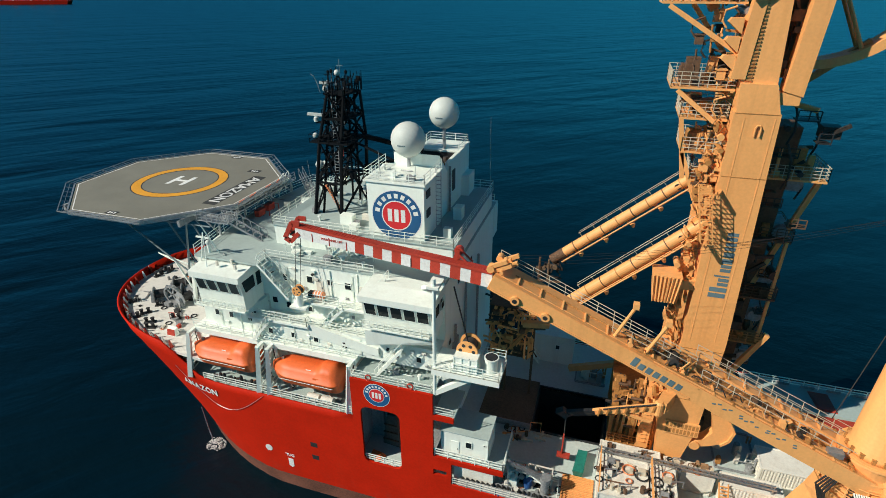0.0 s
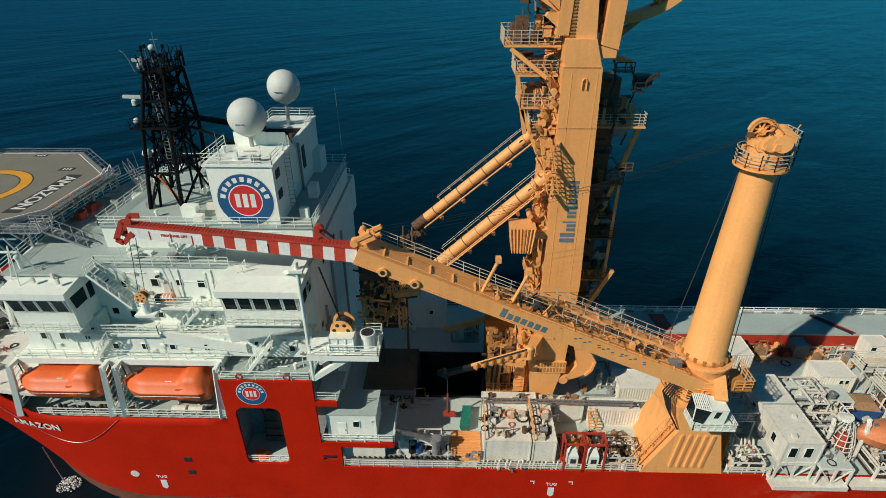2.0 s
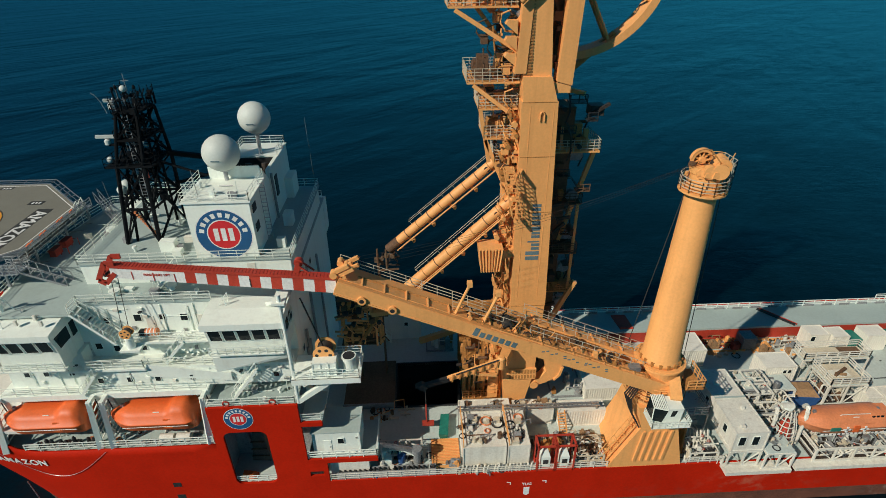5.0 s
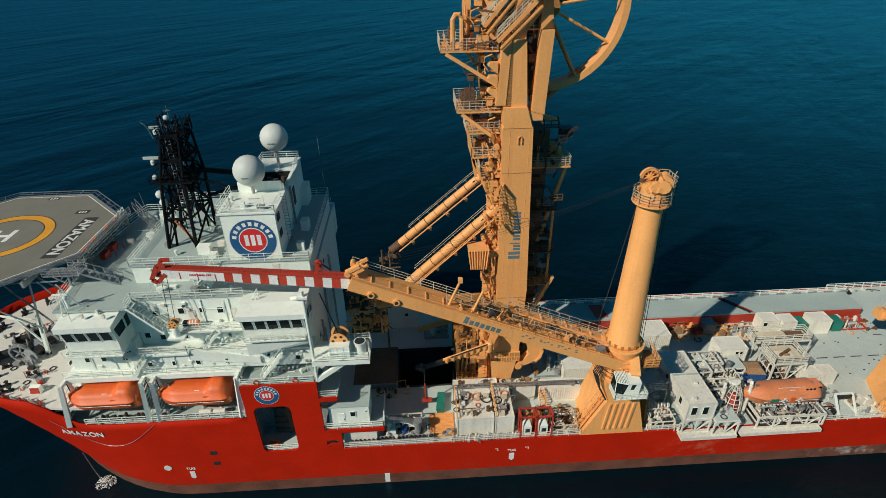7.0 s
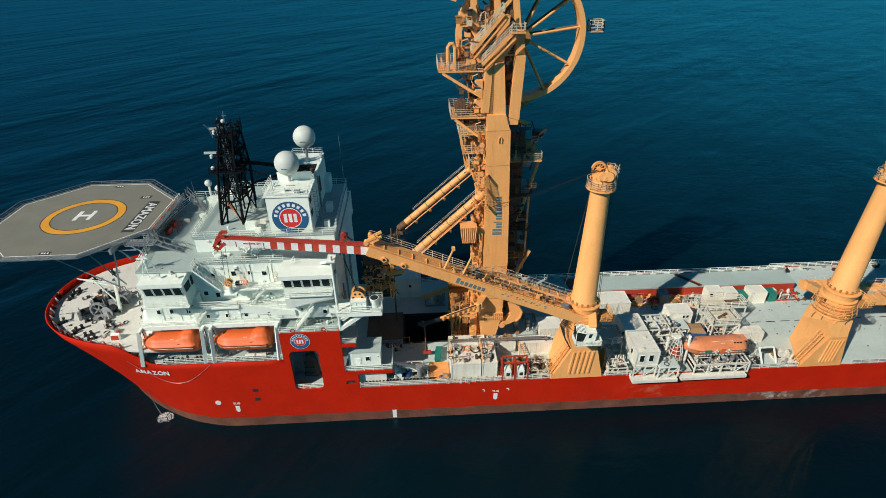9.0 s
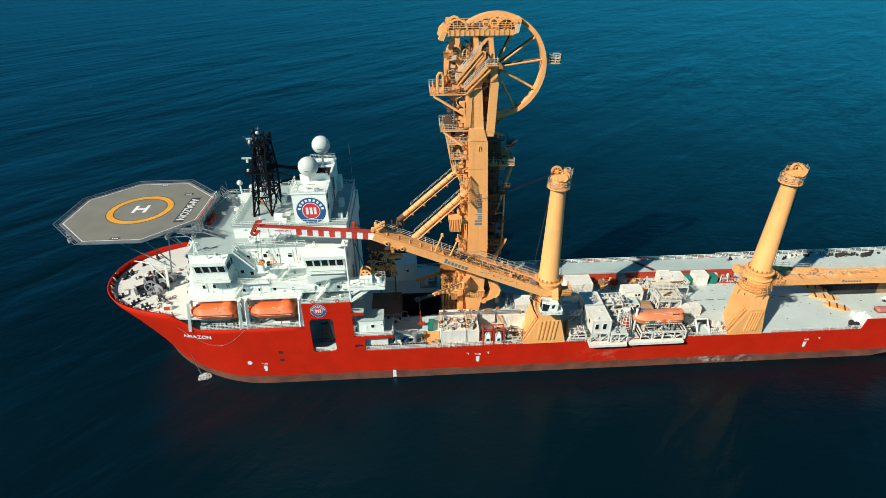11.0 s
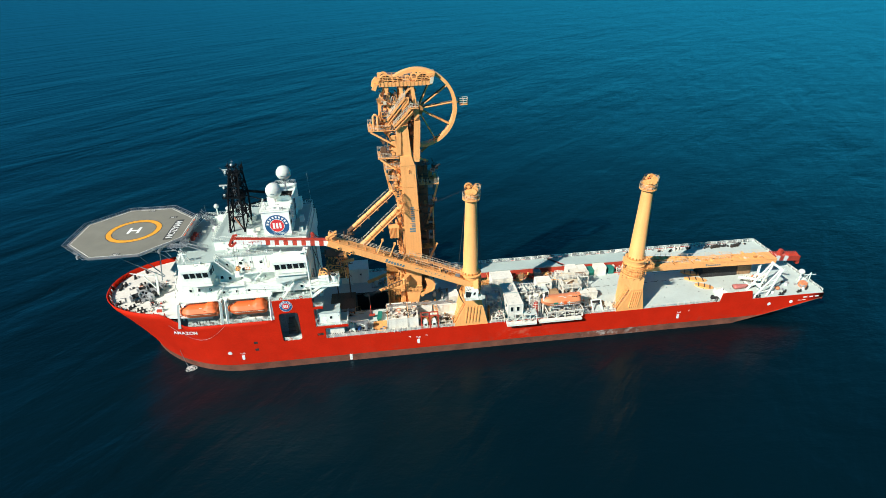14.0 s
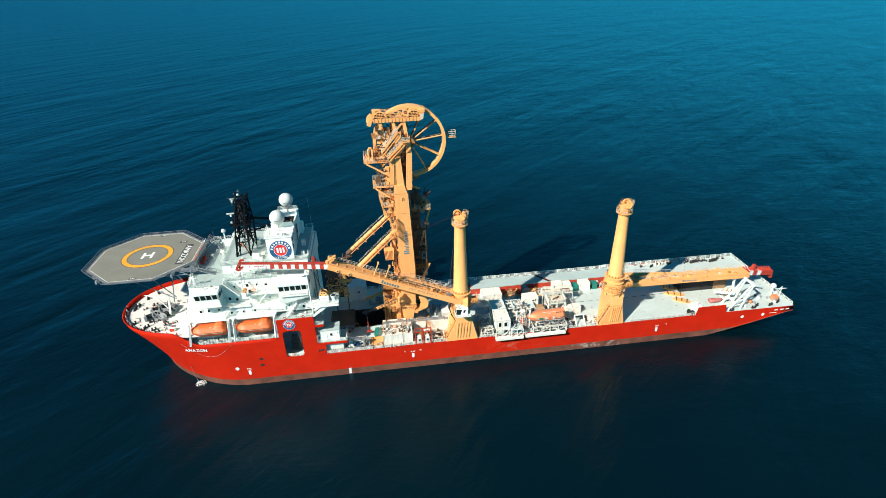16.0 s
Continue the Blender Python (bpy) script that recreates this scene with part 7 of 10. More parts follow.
rail_part([(-24.3, -15.9, 20.2), (-15.1, -15.9, 20.2), (-15.1, -13.7, 20.2)], sup)
rail_part([(-37.6, -13.5, 24.0), (-15.1, -13.5, 24.0)], sup)
rail_part([(-12.7, -15.9, 17.5), (-14.8, -15.9, 17.5)], sup)

# balconies, sloping gutters and the recessed walls' details
bm = B()
box(bm, -32.2, -22.6, -13.3, -11.4, 26.8, 27.05)
part("balcony", bm, WHITE, sup)
rail_part([(-32.2, -13.2, 27.05), (-22.7, -13.2, 27.05)], sup)
bm = B()
box(bm, -38.0, -30.2, -14.2, -13.5, 24.1, 24.35)
part("balcony", bm, WHITE, sup)
rail_part([(-36.3, -14.1, 24.35), (-30.3, -14.1, 24.35), (-30.3, -13.5, 24.35)], sup)
bm = B()
hexa(bm, [(-30.2, -13.9, 23.0), (-21.8, -13.9, 22.0), (-21.8, -13.6, 22.0), (-30.2, -13.6, 23.0)], [(-30.2, -13.9, 24.6), (-21.8, -13.9, 23.0), (-21.8, -13.6, 23.0), (-30.2, -13.6, 24.6)])
part("wind_screen", bm, WHITE, sup)
bm = B()
hexa(bm, [(-22.6, -15.0, 24.2), (-15.2, -15.0, 25.8), (-15.2, -13.0, 25.8), (-22.6, -13.0, 24.2)], [(-22.6, -15.2, 26.3), (-15.2, -15.2, 26.3), (-15.2, -13.0, 26.3), (-22.6, -13.0, 26.3)])
part("wing_knee", bm, WHITE, sup)
bm = B()
box(bm, -43.7, -36.9, -15.7, -15.1, 25.7, 25.85)
railing([(-43.7, -15.65, 25.85), (-36.9, -15.65, 25.85)], 1.0, 0.8, 0.022, 3, bm)
part("cleaning_walkway", bm, WHITE, sup)
bm = B()
box(bm, -22.5, -15.3, -15.75, -15.1, 26.9, 27.05)
railing([(-22.5, -15.7, 27.05), (-15.3, -15.7, 27.05)], 0.9, 0.8, 0.03, 3, bm)
part("cleaning_walkway", bm, WHITE, sup)


def stairs(p, q, w, parent, mat=WHITE):
    """A ship's stair from p up to q with stringers, treads and handrails; w is its width along y."""
    p, q = Vector(p), Vector(q)
    bm = B()
    for s in (-w / 2, w / 2):
        o = Vector((0, s, 0))
        beam(bm, p + o, q + o, 0.08, 0.26)
        beam(bm, p + o + Vector((0, 0, 1)), q + o + Vector((0, 0, 1)), 0.07, 0.07)
        for k in range(5):
            a = p.lerp(q, k / 4) + o
            beam(bm, a, a + Vector((0, 0, 1)), 0.06, 0.06)
    n = max(3, int(abs(q.z - p.z) / 0.28))
    for k in range(1, n):
        a = p.lerp(q, k / n)
        box(bm, a.x - 0.13, a.x + 0.13, a.y - w / 2, a.y + w / 2, a.z - 0.03, a.z + 0.03)
    return part("stair", bm, mat, parent)


stairs((-32.6, -12.7, 27.0), (-36.0, -12.7, 30.95), 1.5, sup)
stairs((-21.8, -14.6, 20.2), (-18.6, -14.6, 24.3), 1.0, sup)
stairs((-23.6, -12.4, 27.1), (-21.0, -12.4, 31.0), 0.9, sup)
stairs((-29.2, -9.2, 30.95), (-26.6, -9.2, 33.5), 0.9, sup)
stairs((-28.6, -12.9, 24.1), (-26.0, -12.9, 26.9), 0.9, sup)
stairs((-37.4, -14.2, 21.3), (-35.2, -14.2, 24.0), 0.9, sup)
stairs((-46.5, 6.5, 30.95), (-44.4, 6.5, 33.5), 1.2, sup)

# ports and doors
for x, z, w in ((-35.8, 25.0, 0.7), (-34.0, 24.6, 0.7), (-31.2, 24.6, 0.6), (-30.8, 28.5, 0.75), (-26.1, 28.4, 0.75), (-33.9, 28.3, 0.7), (-28.3, 28.6, 0.6)):
    window(sup, [(x - w / 2, -11.5, z), (x + w / 2, -11.5, z), (x + w / 2, -11.5, z + w * 1.15), (x - w / 2, -11.5, z + w * 1.15)], "porthole")
for x in (-43.2, -41.2, -38.6):
    window(sup, [(x - 0.3, -13.03, 22.8), (x + 0.3, -13.03, 22.8), (x + 0.3, -13.03, 23.6), (x - 0.3, -13.03, 23.6)], "porthole")
for x in (-35.5, -32.5, -29.6, -26, -23.4, -19.8, -17.2):
    window(sup, [(x - 0.3, -13.6, 22.1), (x + 0.3, -13.6, 22.1), (x + 0.3, -13.6, 22.8), (x - 0.3, -13.6, 22.8)], "porthole")
for k in range(4):
    for j, z in enumerate((19.0, 22.0, 25.0)):
        y = -11 + k * 2.0
        x = -46.4 - 0.95 * (y + 12.8)
        if y > -9.5:
            x = -49.5 - 0.42 * (y + 9.5)
        f = (z - 14.5) / 16.2
        x += f * (1.4 + (5.8 - 1.4) * min(1, (y + 12.8) / 8.8))
        window(sup, [(x, y - 0.3, z), (x, y + 0.3, z), (x + 0.12, y + 0.3, z + 0.7), (x + 0.12, y - 0.3, z + 0.7)], "porthole", out=(-1, 0, 0))


def door(parent, x, y, z, mat=GREY, w=0.85, h=1.95):
    bm = B()
    box(bm, x - w / 2, x + w / 2, y - 0.06, y, z, z + h)
    d = part("door", bm, mat, parent)
    bm = B()
    box(bm, x + w / 2 - 0.18, x + w / 2 - 0.1, y - 0.12, y - 0.06, z + 0.9, z + 1.1)
    part("handle", bm, STEEL, d)


for x, y, z in ((-37.0, -11.5, 24.05), (-29.6, -11.5, 27.1), (-33.2, -11.5, 21.35), (-19.4, -11.5, 20.25), (-24.6, -11.5, 27.1), (-19.4, -8.0, 31.0)):
    door(sup, x, y, z, WHITE_OLD)
for x in (-28.2, -24.9):
    part("wall_pipe", box(B(), x - 0.05, x + 0.05, -11.62, -11.5, 27.1, 30.5), WHITE, sup)
for x in (-40, -38):
    part("wall_pipe", box(B(), x - 0.05, x + 0.05, -13.1, -12.98, 21.4, 25.5), WHITE, sup)

# exhaust side details and vents
bm = B()
slab_yz(bm, [(-1.5, 33.5), (1.5, 33.5), (1.5, 38.6), (-1.5, 41.4)], -24.2, -18.7)
part("casing_slope", bm, WHITE, sup)
for z in (36.0, 38.2):
    part("vent_grille", box(B(), -18.5, -18.42, -6.8, -5.6, z, z + 0.9), DARK, sup)
bm = B()
ladder_cage(bm, (-18.2, -3.5, 33.5), 40.6)
part("ladder", bm, STEEL, sup)
for x, y, h in ((-39.5, 3, 1.2), (-27.5, -9.5, 0.7), (-33, -10.2, 0.6)):
    part("mushroom_vent", lathe(B(), x, y, [(0.3, 30.95), (0.3, 30.95 + h * 0.6), (0.55, 30.95 + h * 0.65), (0.55, 30.95 + h)], 12), WHITE, sup)
for x, y, z, sx, sy, sz in ((-28.6, -5.5, 33.5, 1.6, 1.0, 1.2), (-29.8, 3, 33.5, 2.0, 2.0, 1.4), (-35.8, 8, 33.5, 1.4, 1.4, 1.0), (-16.8, 0, 33.5, 1.0, 1.4, 1.5), (-16.5, -5.5, 33.5, 0.9, 0.7, 1.1), (-27.3, -6.6, 33.5, 0.9, 0.9, 0.6), (-39.0, 9, 30.95, 2.2, 1.6, 1.6)):
    part("deck_locker", box(B(), x - sx / 2, x + sx / 2, y - sy / 2, y + sy / 2, z, z + sz), WHITE, sup)
for x, y, z0, z1 in ((-15.4, 10.5, 33.5, 43.6), (-43.6, 11.6, 31, 35), (-23.9, -6.2, 40, 43)):
    part("whip_aerial", tube(B(), (x, y, z0), (x + 0.1, y - 0.15 * (z1 - z0), z1), 0.05, 0.025, 6), STEEL, sup)
for c, r in (((-40.4, 10.8, 34.6), 0.65), ((-43.0, -12.4, 32.2), 0.3)):
    d = thing("small_radome", (c[0], c[1], 30.95), "small white radome on a post", "radome", "small radomes")
    part("dome", ball(B(), c, r, 16), DOME, d, smooth=True)
    part("post", tube(B(), (c[0], c[1], 30.95), (c[0], c[1], c[2] - r * 0.8), 0.2, n=10), WHITE, d)
wl_ = thing("wheelhouse_roof_mast", (-43.2, -13.8, 30.95), "short white signal mast with stays on the bridge wing roof", "mast")
bm = B()
tube(bm, (-43.2, -13.8, 30.3), (-42.7, -13.2, 33.9), 0.055, n=6)
tube(bm, (-41.8, -14.6, 30.25), (-42.7, -13.2, 33.9), 0.045, n=6)
tube(bm, (-41.9, -12.2, 30.95), (-42.7, -13.2, 34.6), 0.08, n=6)
box(bm, -43.6, -41.9, -13.4, -13.2, 33.2, 33.35)
part("tripod", bm, WHITE, wl_)
bm = B()
for x, y in ((-40.5, -14.4), (-39.2, -13.6), (-38.0, -14.6), (-40.9, -12.6)):
    box(bm, x - 0.12, x + 0.12, y - 0.12, y + 0.12, 30.6, 31.15)
part("searchlight_box", bm, WHITE_OLD, wl_)

# capstan crane on the balcony and its orange rescue gear
dav = thing("balcony_davit", (-31.0, -13.7, 26.85), "white davit post with an orange reel on top", "davit")
part("post", lathe(B(), -31.0, -13.7, [(0.42, 26.85), (0.36, 28.0), (0.45, 28.1), (0.25, 28.3)], 14), WHITE, dav)
rl_ = part("reel", tube(B(), (-31.0, -14.0, 28.75), (-31.0, -13.4, 28.75), 0.4, n=18), ROPE, dav, "dark wire wound on the reel")
for y in (-14.05, -13.35):
    part("reel_flange", tube(B(), (-31.0, y - 0.04, 28.75), (-31.0, y + 0.04, 28.75), 0.56, n=20), YELLOW, rl_)
for k in range(5):
    a = 2 * math.pi * k / 5
    part("reel_hole", tube(B(), (-31.0 + 0.33 * math.cos(a), -14.11, 28.75 + 0.33 * math.sin(a)), (-31.0 + 0.33 * math.cos(a), -14.09, 28.75 + 0.33 * math.sin(a)), 0.1, n=8), DARK, rl_)
part("balcony", box(B(), -32.0, -30.0, -14.3, -13.3, 26.6, 26.85), WHITE, sup)
rb = thing("life_raft_cradle", (-29.2, -12.6, 27.05), "orange life-saving gear on a white cradle", "life raft")
rf_ = part("raft", tube(B(), (-29.8, -12.6, 27.85), (-28.6, -12.6, 27.85), 0.42, n=14), ORANGE_OLD, rb)
for x in (-29.6, -29.25, -28.9):
    part("strap", tube(B(), (x, -12.6, 27.85), (x + 0.1, -12.6, 27.85), 0.435, n=14), MARK_WHITE, rf_)
part("engine", box(B(), -30.4, -29.8, -12.9, -12.3, 27.4, 28.1), DARK, rb)
bm = B()
for x in (-29.9, -28.5):
    beam(bm, (x, -13.0, 27.05), (x, -12.2, 27.5), 0.1, 0.1)
    beam(bm, (x, -12.2, 27.05), (x, -13.0, 27.5), 0.1, 0.1)
part("cradle", bm, WHITE, rb)
for x in (-22.2, -17.4):
    for y, z in ((-15.95, 20.7),):
        b_ = thing("lifebuoy", (x, y, z), "red and white lifebuoy hung on the rail", "lifebuoy", "lifebuoys")
        bm = B()
        n = 14
        for i in range(n):
            a, c = 2 * math.pi * i / n, 2 * math.pi * (i + 1) / n
            tube(bm, (x + 0.32 * math.cos(a), y - 0.05, z + 0.32 * math.sin(a)), (x + 0.32 * math.cos(c), y - 0.05, z + 0.32 * math.sin(c)), 0.08, n=6)
        part("ring", bm, RED_TRIM, b_)

# tall white post and the platform that juts out aft of the house
pl = thing("winch_platform", (-11.5, -14.5, 23.6), "white platform braced off the deckhouse with winch gear", "platform")
bm = B()
box(bm, -14.9, -7.9, -16.4, -12.6, 23.6, 23.95)
box(bm, -14.9, -7.9, -16.45, -16.3, 23.3, 23.95)
part("floor", bm, WHITE, pl)
rail_part([(-14.5, -16.3, 23.95), (-8.0, -16.3, 23.95), (-8.0, -12.7, 23.95), (-12, -12.7, 23.95)], pl)
part("brace", beam(B(), (-14.8, -15.6, 20.3), (-10.6, -15.6, 23.4), 0.5, 0.55), WHITE, pl)
part("brace", beam(B(), (-14.8, -13.2, 20.3), (-10.6, -13.2, 23.4), 0.5, 0.55), WHITE, pl)
bm = B()
box(bm, -12.7, -10.3, -15.9, -14.3, 23.95, 25.7)
wc_ = part("winch_cabinet", bm, WHITE, pl)
for x in (-12.7, -11.9, -11.1, -10.35):
    part("rib", box(B(), x, x + 0.08, -15.98, -15.9, 24.0, 25.7), WHITE, wc_)
for z in (24.0, 24.85, 25.6):
    part("rib", box(B(), -12.7, -10.3, -15.99, -15.9, z, z + 0.1), WHITE, wc_)
dr_ = part("drum", tube(B(), (-11.6, -14.8, 25.85), (-11.6, -13.5, 25.85), 0.8, n=24), ROPE, pl, "dark wire on the winch drum")
for y in (-14.9, -13.4):
    part("drum_flange", tube(B(), (-11.6, y - 0.06, 25.85), (-11.6, y + 0.06, 25.85), 1.1, n=24), YELLOW, dr_, "orange-yellow drum flange")
for k in range(6):
    a = 2 * math.pi * k / 6
    part("flange_hole", tube(B(), (-11.6 + 0.68 * math.cos(a), -14.975, 25.85 + 0.68 * math.sin(a)), (-11.6 + 0.68 * math.cos(a), -14.955, 25.85 + 0.68 * math.sin(a)), 0.2, n=8), DARK, dr_)
bm = B()
lathe(bm, -9.1, -14.8, [(0.66, 23.95), (0.66, 25.4), (0.75, 25.45), (0.75, 25.6)], 20)
part("rope_bin", bm, WHITE, pl)
bm = B()
lathe(bm, -9.1, -14.8, [(0.62, 25.605), (0.62, 25.62)], 20)
part("bin_opening", bm, DARK, pl)
post = thing("boom_rest_post", (-14.75, -15.7, 20.2), "tall white steel post that carries the boom rest", "post")
part("column", tube(B(), (-14.75, -15.7, 20.2), (-14.75, -15.7, 34.0), 0.2, n=10), WHITE, post)
bm = B()
beam(bm, (-14.75, -15.7, 33.2), (-16.8, -13.0, 31.2), 0.4, 0.4)
box(bm, -15.4, -14.2, -16.1, -13.6, 33.0, 33.25)
part("saddle", bm, WHITE, post)
bm = B()
tube(bm, (-13.0, -14.9, 33.0), (-11.6, -14.6, 26.8), 0.08, n=6)
part("fall_hose", bm, RUBBER, post)
# aft wall of the house: pipes, windows and stairs in its shade
bm = B()
for y, z0, z1 in ((-9, 8, 22), (-8.2, 8, 24), (-7.4, 8, 22), (-4, 12, 30), (2, 10, 28)):
    tube(bm, (-14.7, y, z0), (-14.7, y, z1), 0.16, n=8)
part("riser_pipe", bm, STEEL, sup)
for y, z in ((-12.5, 28.8), (-6.5, 28.4), (-1, 28.4), (-3.5, 22.5), (4, 22.5), (-9.8, 22.3)):
    window(sup, [(-14.93, y - 0.45, z), (-14.93, y + 0.45, z), (-14.93, y + 0.45, z + 0.8), (-14.93, y - 0.45, z + 0.8)], "porthole", out=(1, 0, 0))


# ---- boat stations ----
def boat_davit(x, lean):
    d = thing("boat_davit", (x, -14.6, 14.55), "white steel lifeboat davit frame", "davit", "lifeboat davits")
    bm = B()
    beam(bm, (x, -15.7, 14.55), (x + lean, -15.4, 21.2), 0.55, 0.6, 0.4, 0.45)
    part("outer_arm", bm, WHITE, d)
    bm = B()
    beam(bm, (x, -12.4, 14.55), (x + lean, -14.0, 21.2), 0.4, 0.45)
    beam(bm, (x + lean, -15.6, 21.0), (x + lean, -11.6, 21.0), 0.4, 0.4)
    part("inner_arm", bm, WHITE, d)
    bm = B()
    for k in range(7):
        z = 15.2 + k * 0.8
        beam(bm, (x + lean * k / 8, -15.5, z), (x + lean * k / 8, -12.6 - k * 0.2, z + 0.5), 0.1, 0.1)
    part("lattice", bm, WHITE, d)
    bm = B()
    tube(bm, (x + lean, -14.4, 20.9), (x + lean * 0.8 + 0.25, -14.4, 19.2), 0.06, n=6)
    part("fall", bm, ROPE, d)


for x, lean in ((-47.0, 1.0), (-37.0, 0.6), (-35.6, 0.5), (-25.2, 0.4)):
    boat_davit(x, lean)
bm = railing([(-44.8, -15.85, 14.7), (-24.7, -15.85, 14.7)], 1.05, 1.5, 0.035)
part("railing", bm, WHITE, hull)
for x, y, z, mat, nm, lb in ((-30.0, -15.0, 14.55, WHITE_OLD, "raft_canister", "white life-raft canister on the boat deck"), (-28.2, -15.0, 14.55, WHITE_OLD, "raft_canister", "white life-raft canister on the boat deck")):
    r_ = thing(nm, (x, y, z), lb, "life raft", "raft canisters")
    part("barrel", tube(B(), (x - 0.75, y, z + 0.5), (x + 0.75, y, z + 0.5), 0.45, n=14), mat, r_)
    bm = B()
    for s in (-0.4, 0.4):
        box(bm, x + s - 0.06, x + s + 0.06, y - 0.5, y + 0.5, z, z + 0.3)
    part("chock", bm, STEEL, r_)
st_ = thing("mooring_gear", (-41, -15.2, 14.55), "dark mooring fittings along the boat deck edge", "mooring gear")
for i in range(9):
    part("bitt", lathe(B(), -43.8 + i * 0.75, -15.2 + 0.25 * (i % 2), [(0.2, 14.55), (0.2, 15.1 + 0.2 * (i % 3)), (0.1, 15.3 + 0.2 * (i % 3))], 8), DARK, st_)


# ---- forecastle gear ----
def bollard(x, y, z=FZ, ang=0.0):
    b = thing("bollard", (x, y, z), "black twin mooring bollard on the deck", "bollard", "bollards")
    bm = B()
    c, s = math.cos(ang), math.sin(ang)
    for k in (-0.42, 0.42):
        lathe(bm, x + k * c, y + k * s, [(0.2, z), (0.2, z + 0.62), (0.27, z + 0.66), (0.27, z + 0.74)], 12)
    part("post", bm, RUBBER, b)
    bm = B()
    hexa(bm, [(x + a * c - d * s, y + a * s + d * c, z) for a, d in ((-0.75, -0.3), (0.75, -0.3), (0.75, 0.3), (-0.75, 0.3))], [(x + a * c - d * s, y + a * s + d * c, z + 0.12) for a, d in ((-0.75, -0.3), (0.75, -0.3), (0.75, 0.3), (-0.75, 0.3))])
    part("base", bm, DARK, b)


for x, y, a in ((-62.9, -7.6, 1.1), (-59.6, -10.9, 0.8), (-59.0, -9.6, 0.8), (-58.5, -7.3, 0.5), (-56.7, -11.2, 0.4), (-55.7, -12.2, 0.3), (-65.6, 1.0, 1.5), (-65.3, -0.4, 1.5), (-64.7, 1.5, 1.8), (-60.1, 1.0, 0.2), (-63.6, 5.0, 1.9), (-61.5, 7.6, 2.2), (-54.0, -9.4, 0.2)):
    bollard(x, y, FZ, a)


def winch(x, y, z, ang, label, mat=GREY, s=1.0):
    w = thing("mooring_winch", (x, y, z), label, "winch", "mooring winches")
    c, sn = math.cos(ang), math.sin(ang)
    P = lambda a, b, h: (x + s * (a * c - b * sn), y + s * (a * sn + b * c), z + s * h)
    bm = B()
    for a0, a1 in ((-1.9, -0.3), (0.3, 1.6)):
        tube(bm, P(a0, 0, 1.0), P(a1, 0, 1.0), 0.6 * s, n=16)
    part("drum", bm, DARK, w)
    for a in (-2.0, -0.3, 0.3, 1.7):
        part("flange", tube(B(), P(a - 0.06, 0, 1.0), P(a + 0.06, 0, 1.0), 1.05 * s, n=18), mat, w)
    for a in (-2.3, 0.0, 2.1):
        bm = B()
        hexa(bm, [P(a - 0.2, -0.8, 0), P(a + 0.2, -0.8, 0), P(a + 0.2, 0.8, 0), P(a - 0.2, 0.8, 0)], [P(a - 0.15, -0.3, 1.3), P(a + 0.15, -0.3, 1.3), P(a + 0.15, 0.3, 1.3), P(a - 0.15, 0.3, 1.3)])
        part("bearing_stand", bm, mat, w)
    bm = B()
    hexa(bm, [P(2.2, -0.5, 0.4), P(3.1, -0.5, 0.4), P(3.1, 0.5, 0.4), P(2.2, 0.5, 0.4)], [P(2.2, -0.5, 1.5), P(3.1, -0.5, 1.5), P(3.1, 0.5, 1.5), P(2.2, 0.5, 1.5)])
    part("motor", bm, mat, w)
    return w


winch(-58.6, -5.2, FZ, 0.6, "grey windlass with rope drums on the foredeck", GREY, 1.0)
winch(-58.0, -2.0, FZ, 0.6, "grey windlass with rope drums on the foredeck", GREY, 1.0)
winch(-55.2, -4.4, FZ, 1.3, "grey rope winch beside the deckhouse front", GREY, 1.0)
wh = thing("chain_wheel", (-57.2, -5.9, FZ), "large grey spoked chain wheel of the windlass", "windlass")
bm = B()
n = 20
for i in range(n):
    a, c = 2 * math.pi * i / n, 2 * math.pi * (i + 1) / n
    beam(bm, (-57.2 + 1.3 * math.cos(a), -6.0, FZ + 1.3 + 1.3 * math.sin(a)), (-57.2 + 1.3 * math.cos(c), -6.0, FZ + 1.3 + 1.3 * math.sin(c)), 0.5, 0.25)
    if i % 4 == 0:
        beam(bm, (-57.2, -6.0, FZ + 1.3), (-57.2 + 1.3 * math.cos(a), -6.0, FZ + 1.3 + 1.3 * math.sin(a)), 0.2, 0.2)
part("rim", bm, GREY, wh)
for i in range(22):
    a = i / 22
    x = -67.4 + 19 * a ** 1.6
    y = (PORT + 0.35) * breadth(x, 17)
    ns = thing("bulwark_stay", (x, y, FZ), "red steel bulwark stay on the foredeck", "bulwark stay", "bulwark stays")
    d = Vector((-50 - x, -y, 0)).normalized()
    bm = B()
    s = Vector((-d.y, d.x, 0)) * 0.06
    p = Vector((x, y, FZ))
    hexa(bm, [p - s, p + s, p + s + d * 0.5, p - s + d * 0.5], [p - s + Vector((0, 0, 1.2)), p + s + Vector((0, 0, 1.2)), p + s + d * 0.15 + Vector((0, 0, 1.2)), p - s + d * 0.15 + Vector((0, 0, 1.2))])
    part("knee", bm, RED_TRIM if i % 2 else MARK_WHITE, ns)
jm = thing("bow_jackstaff", (-54.4, -5, FZ), "white lattice jackstaff boom at the bow", "jackstaff")
bm = B()
for dy in (-0.35, 0.35):
    beam(bm, (-54.2, -5.0 + dy, 23.5), (-60.0, -4.1, 24.3), 0.12, 0.12)
beam(bm, (-54.2, -5, 23.9), (-60, -4.1, 24.3), 0.1, 0.1)
beam(bm, (-57, -4.6, 24.2), (-54.4, -5, 20), 0.2, 0.2)
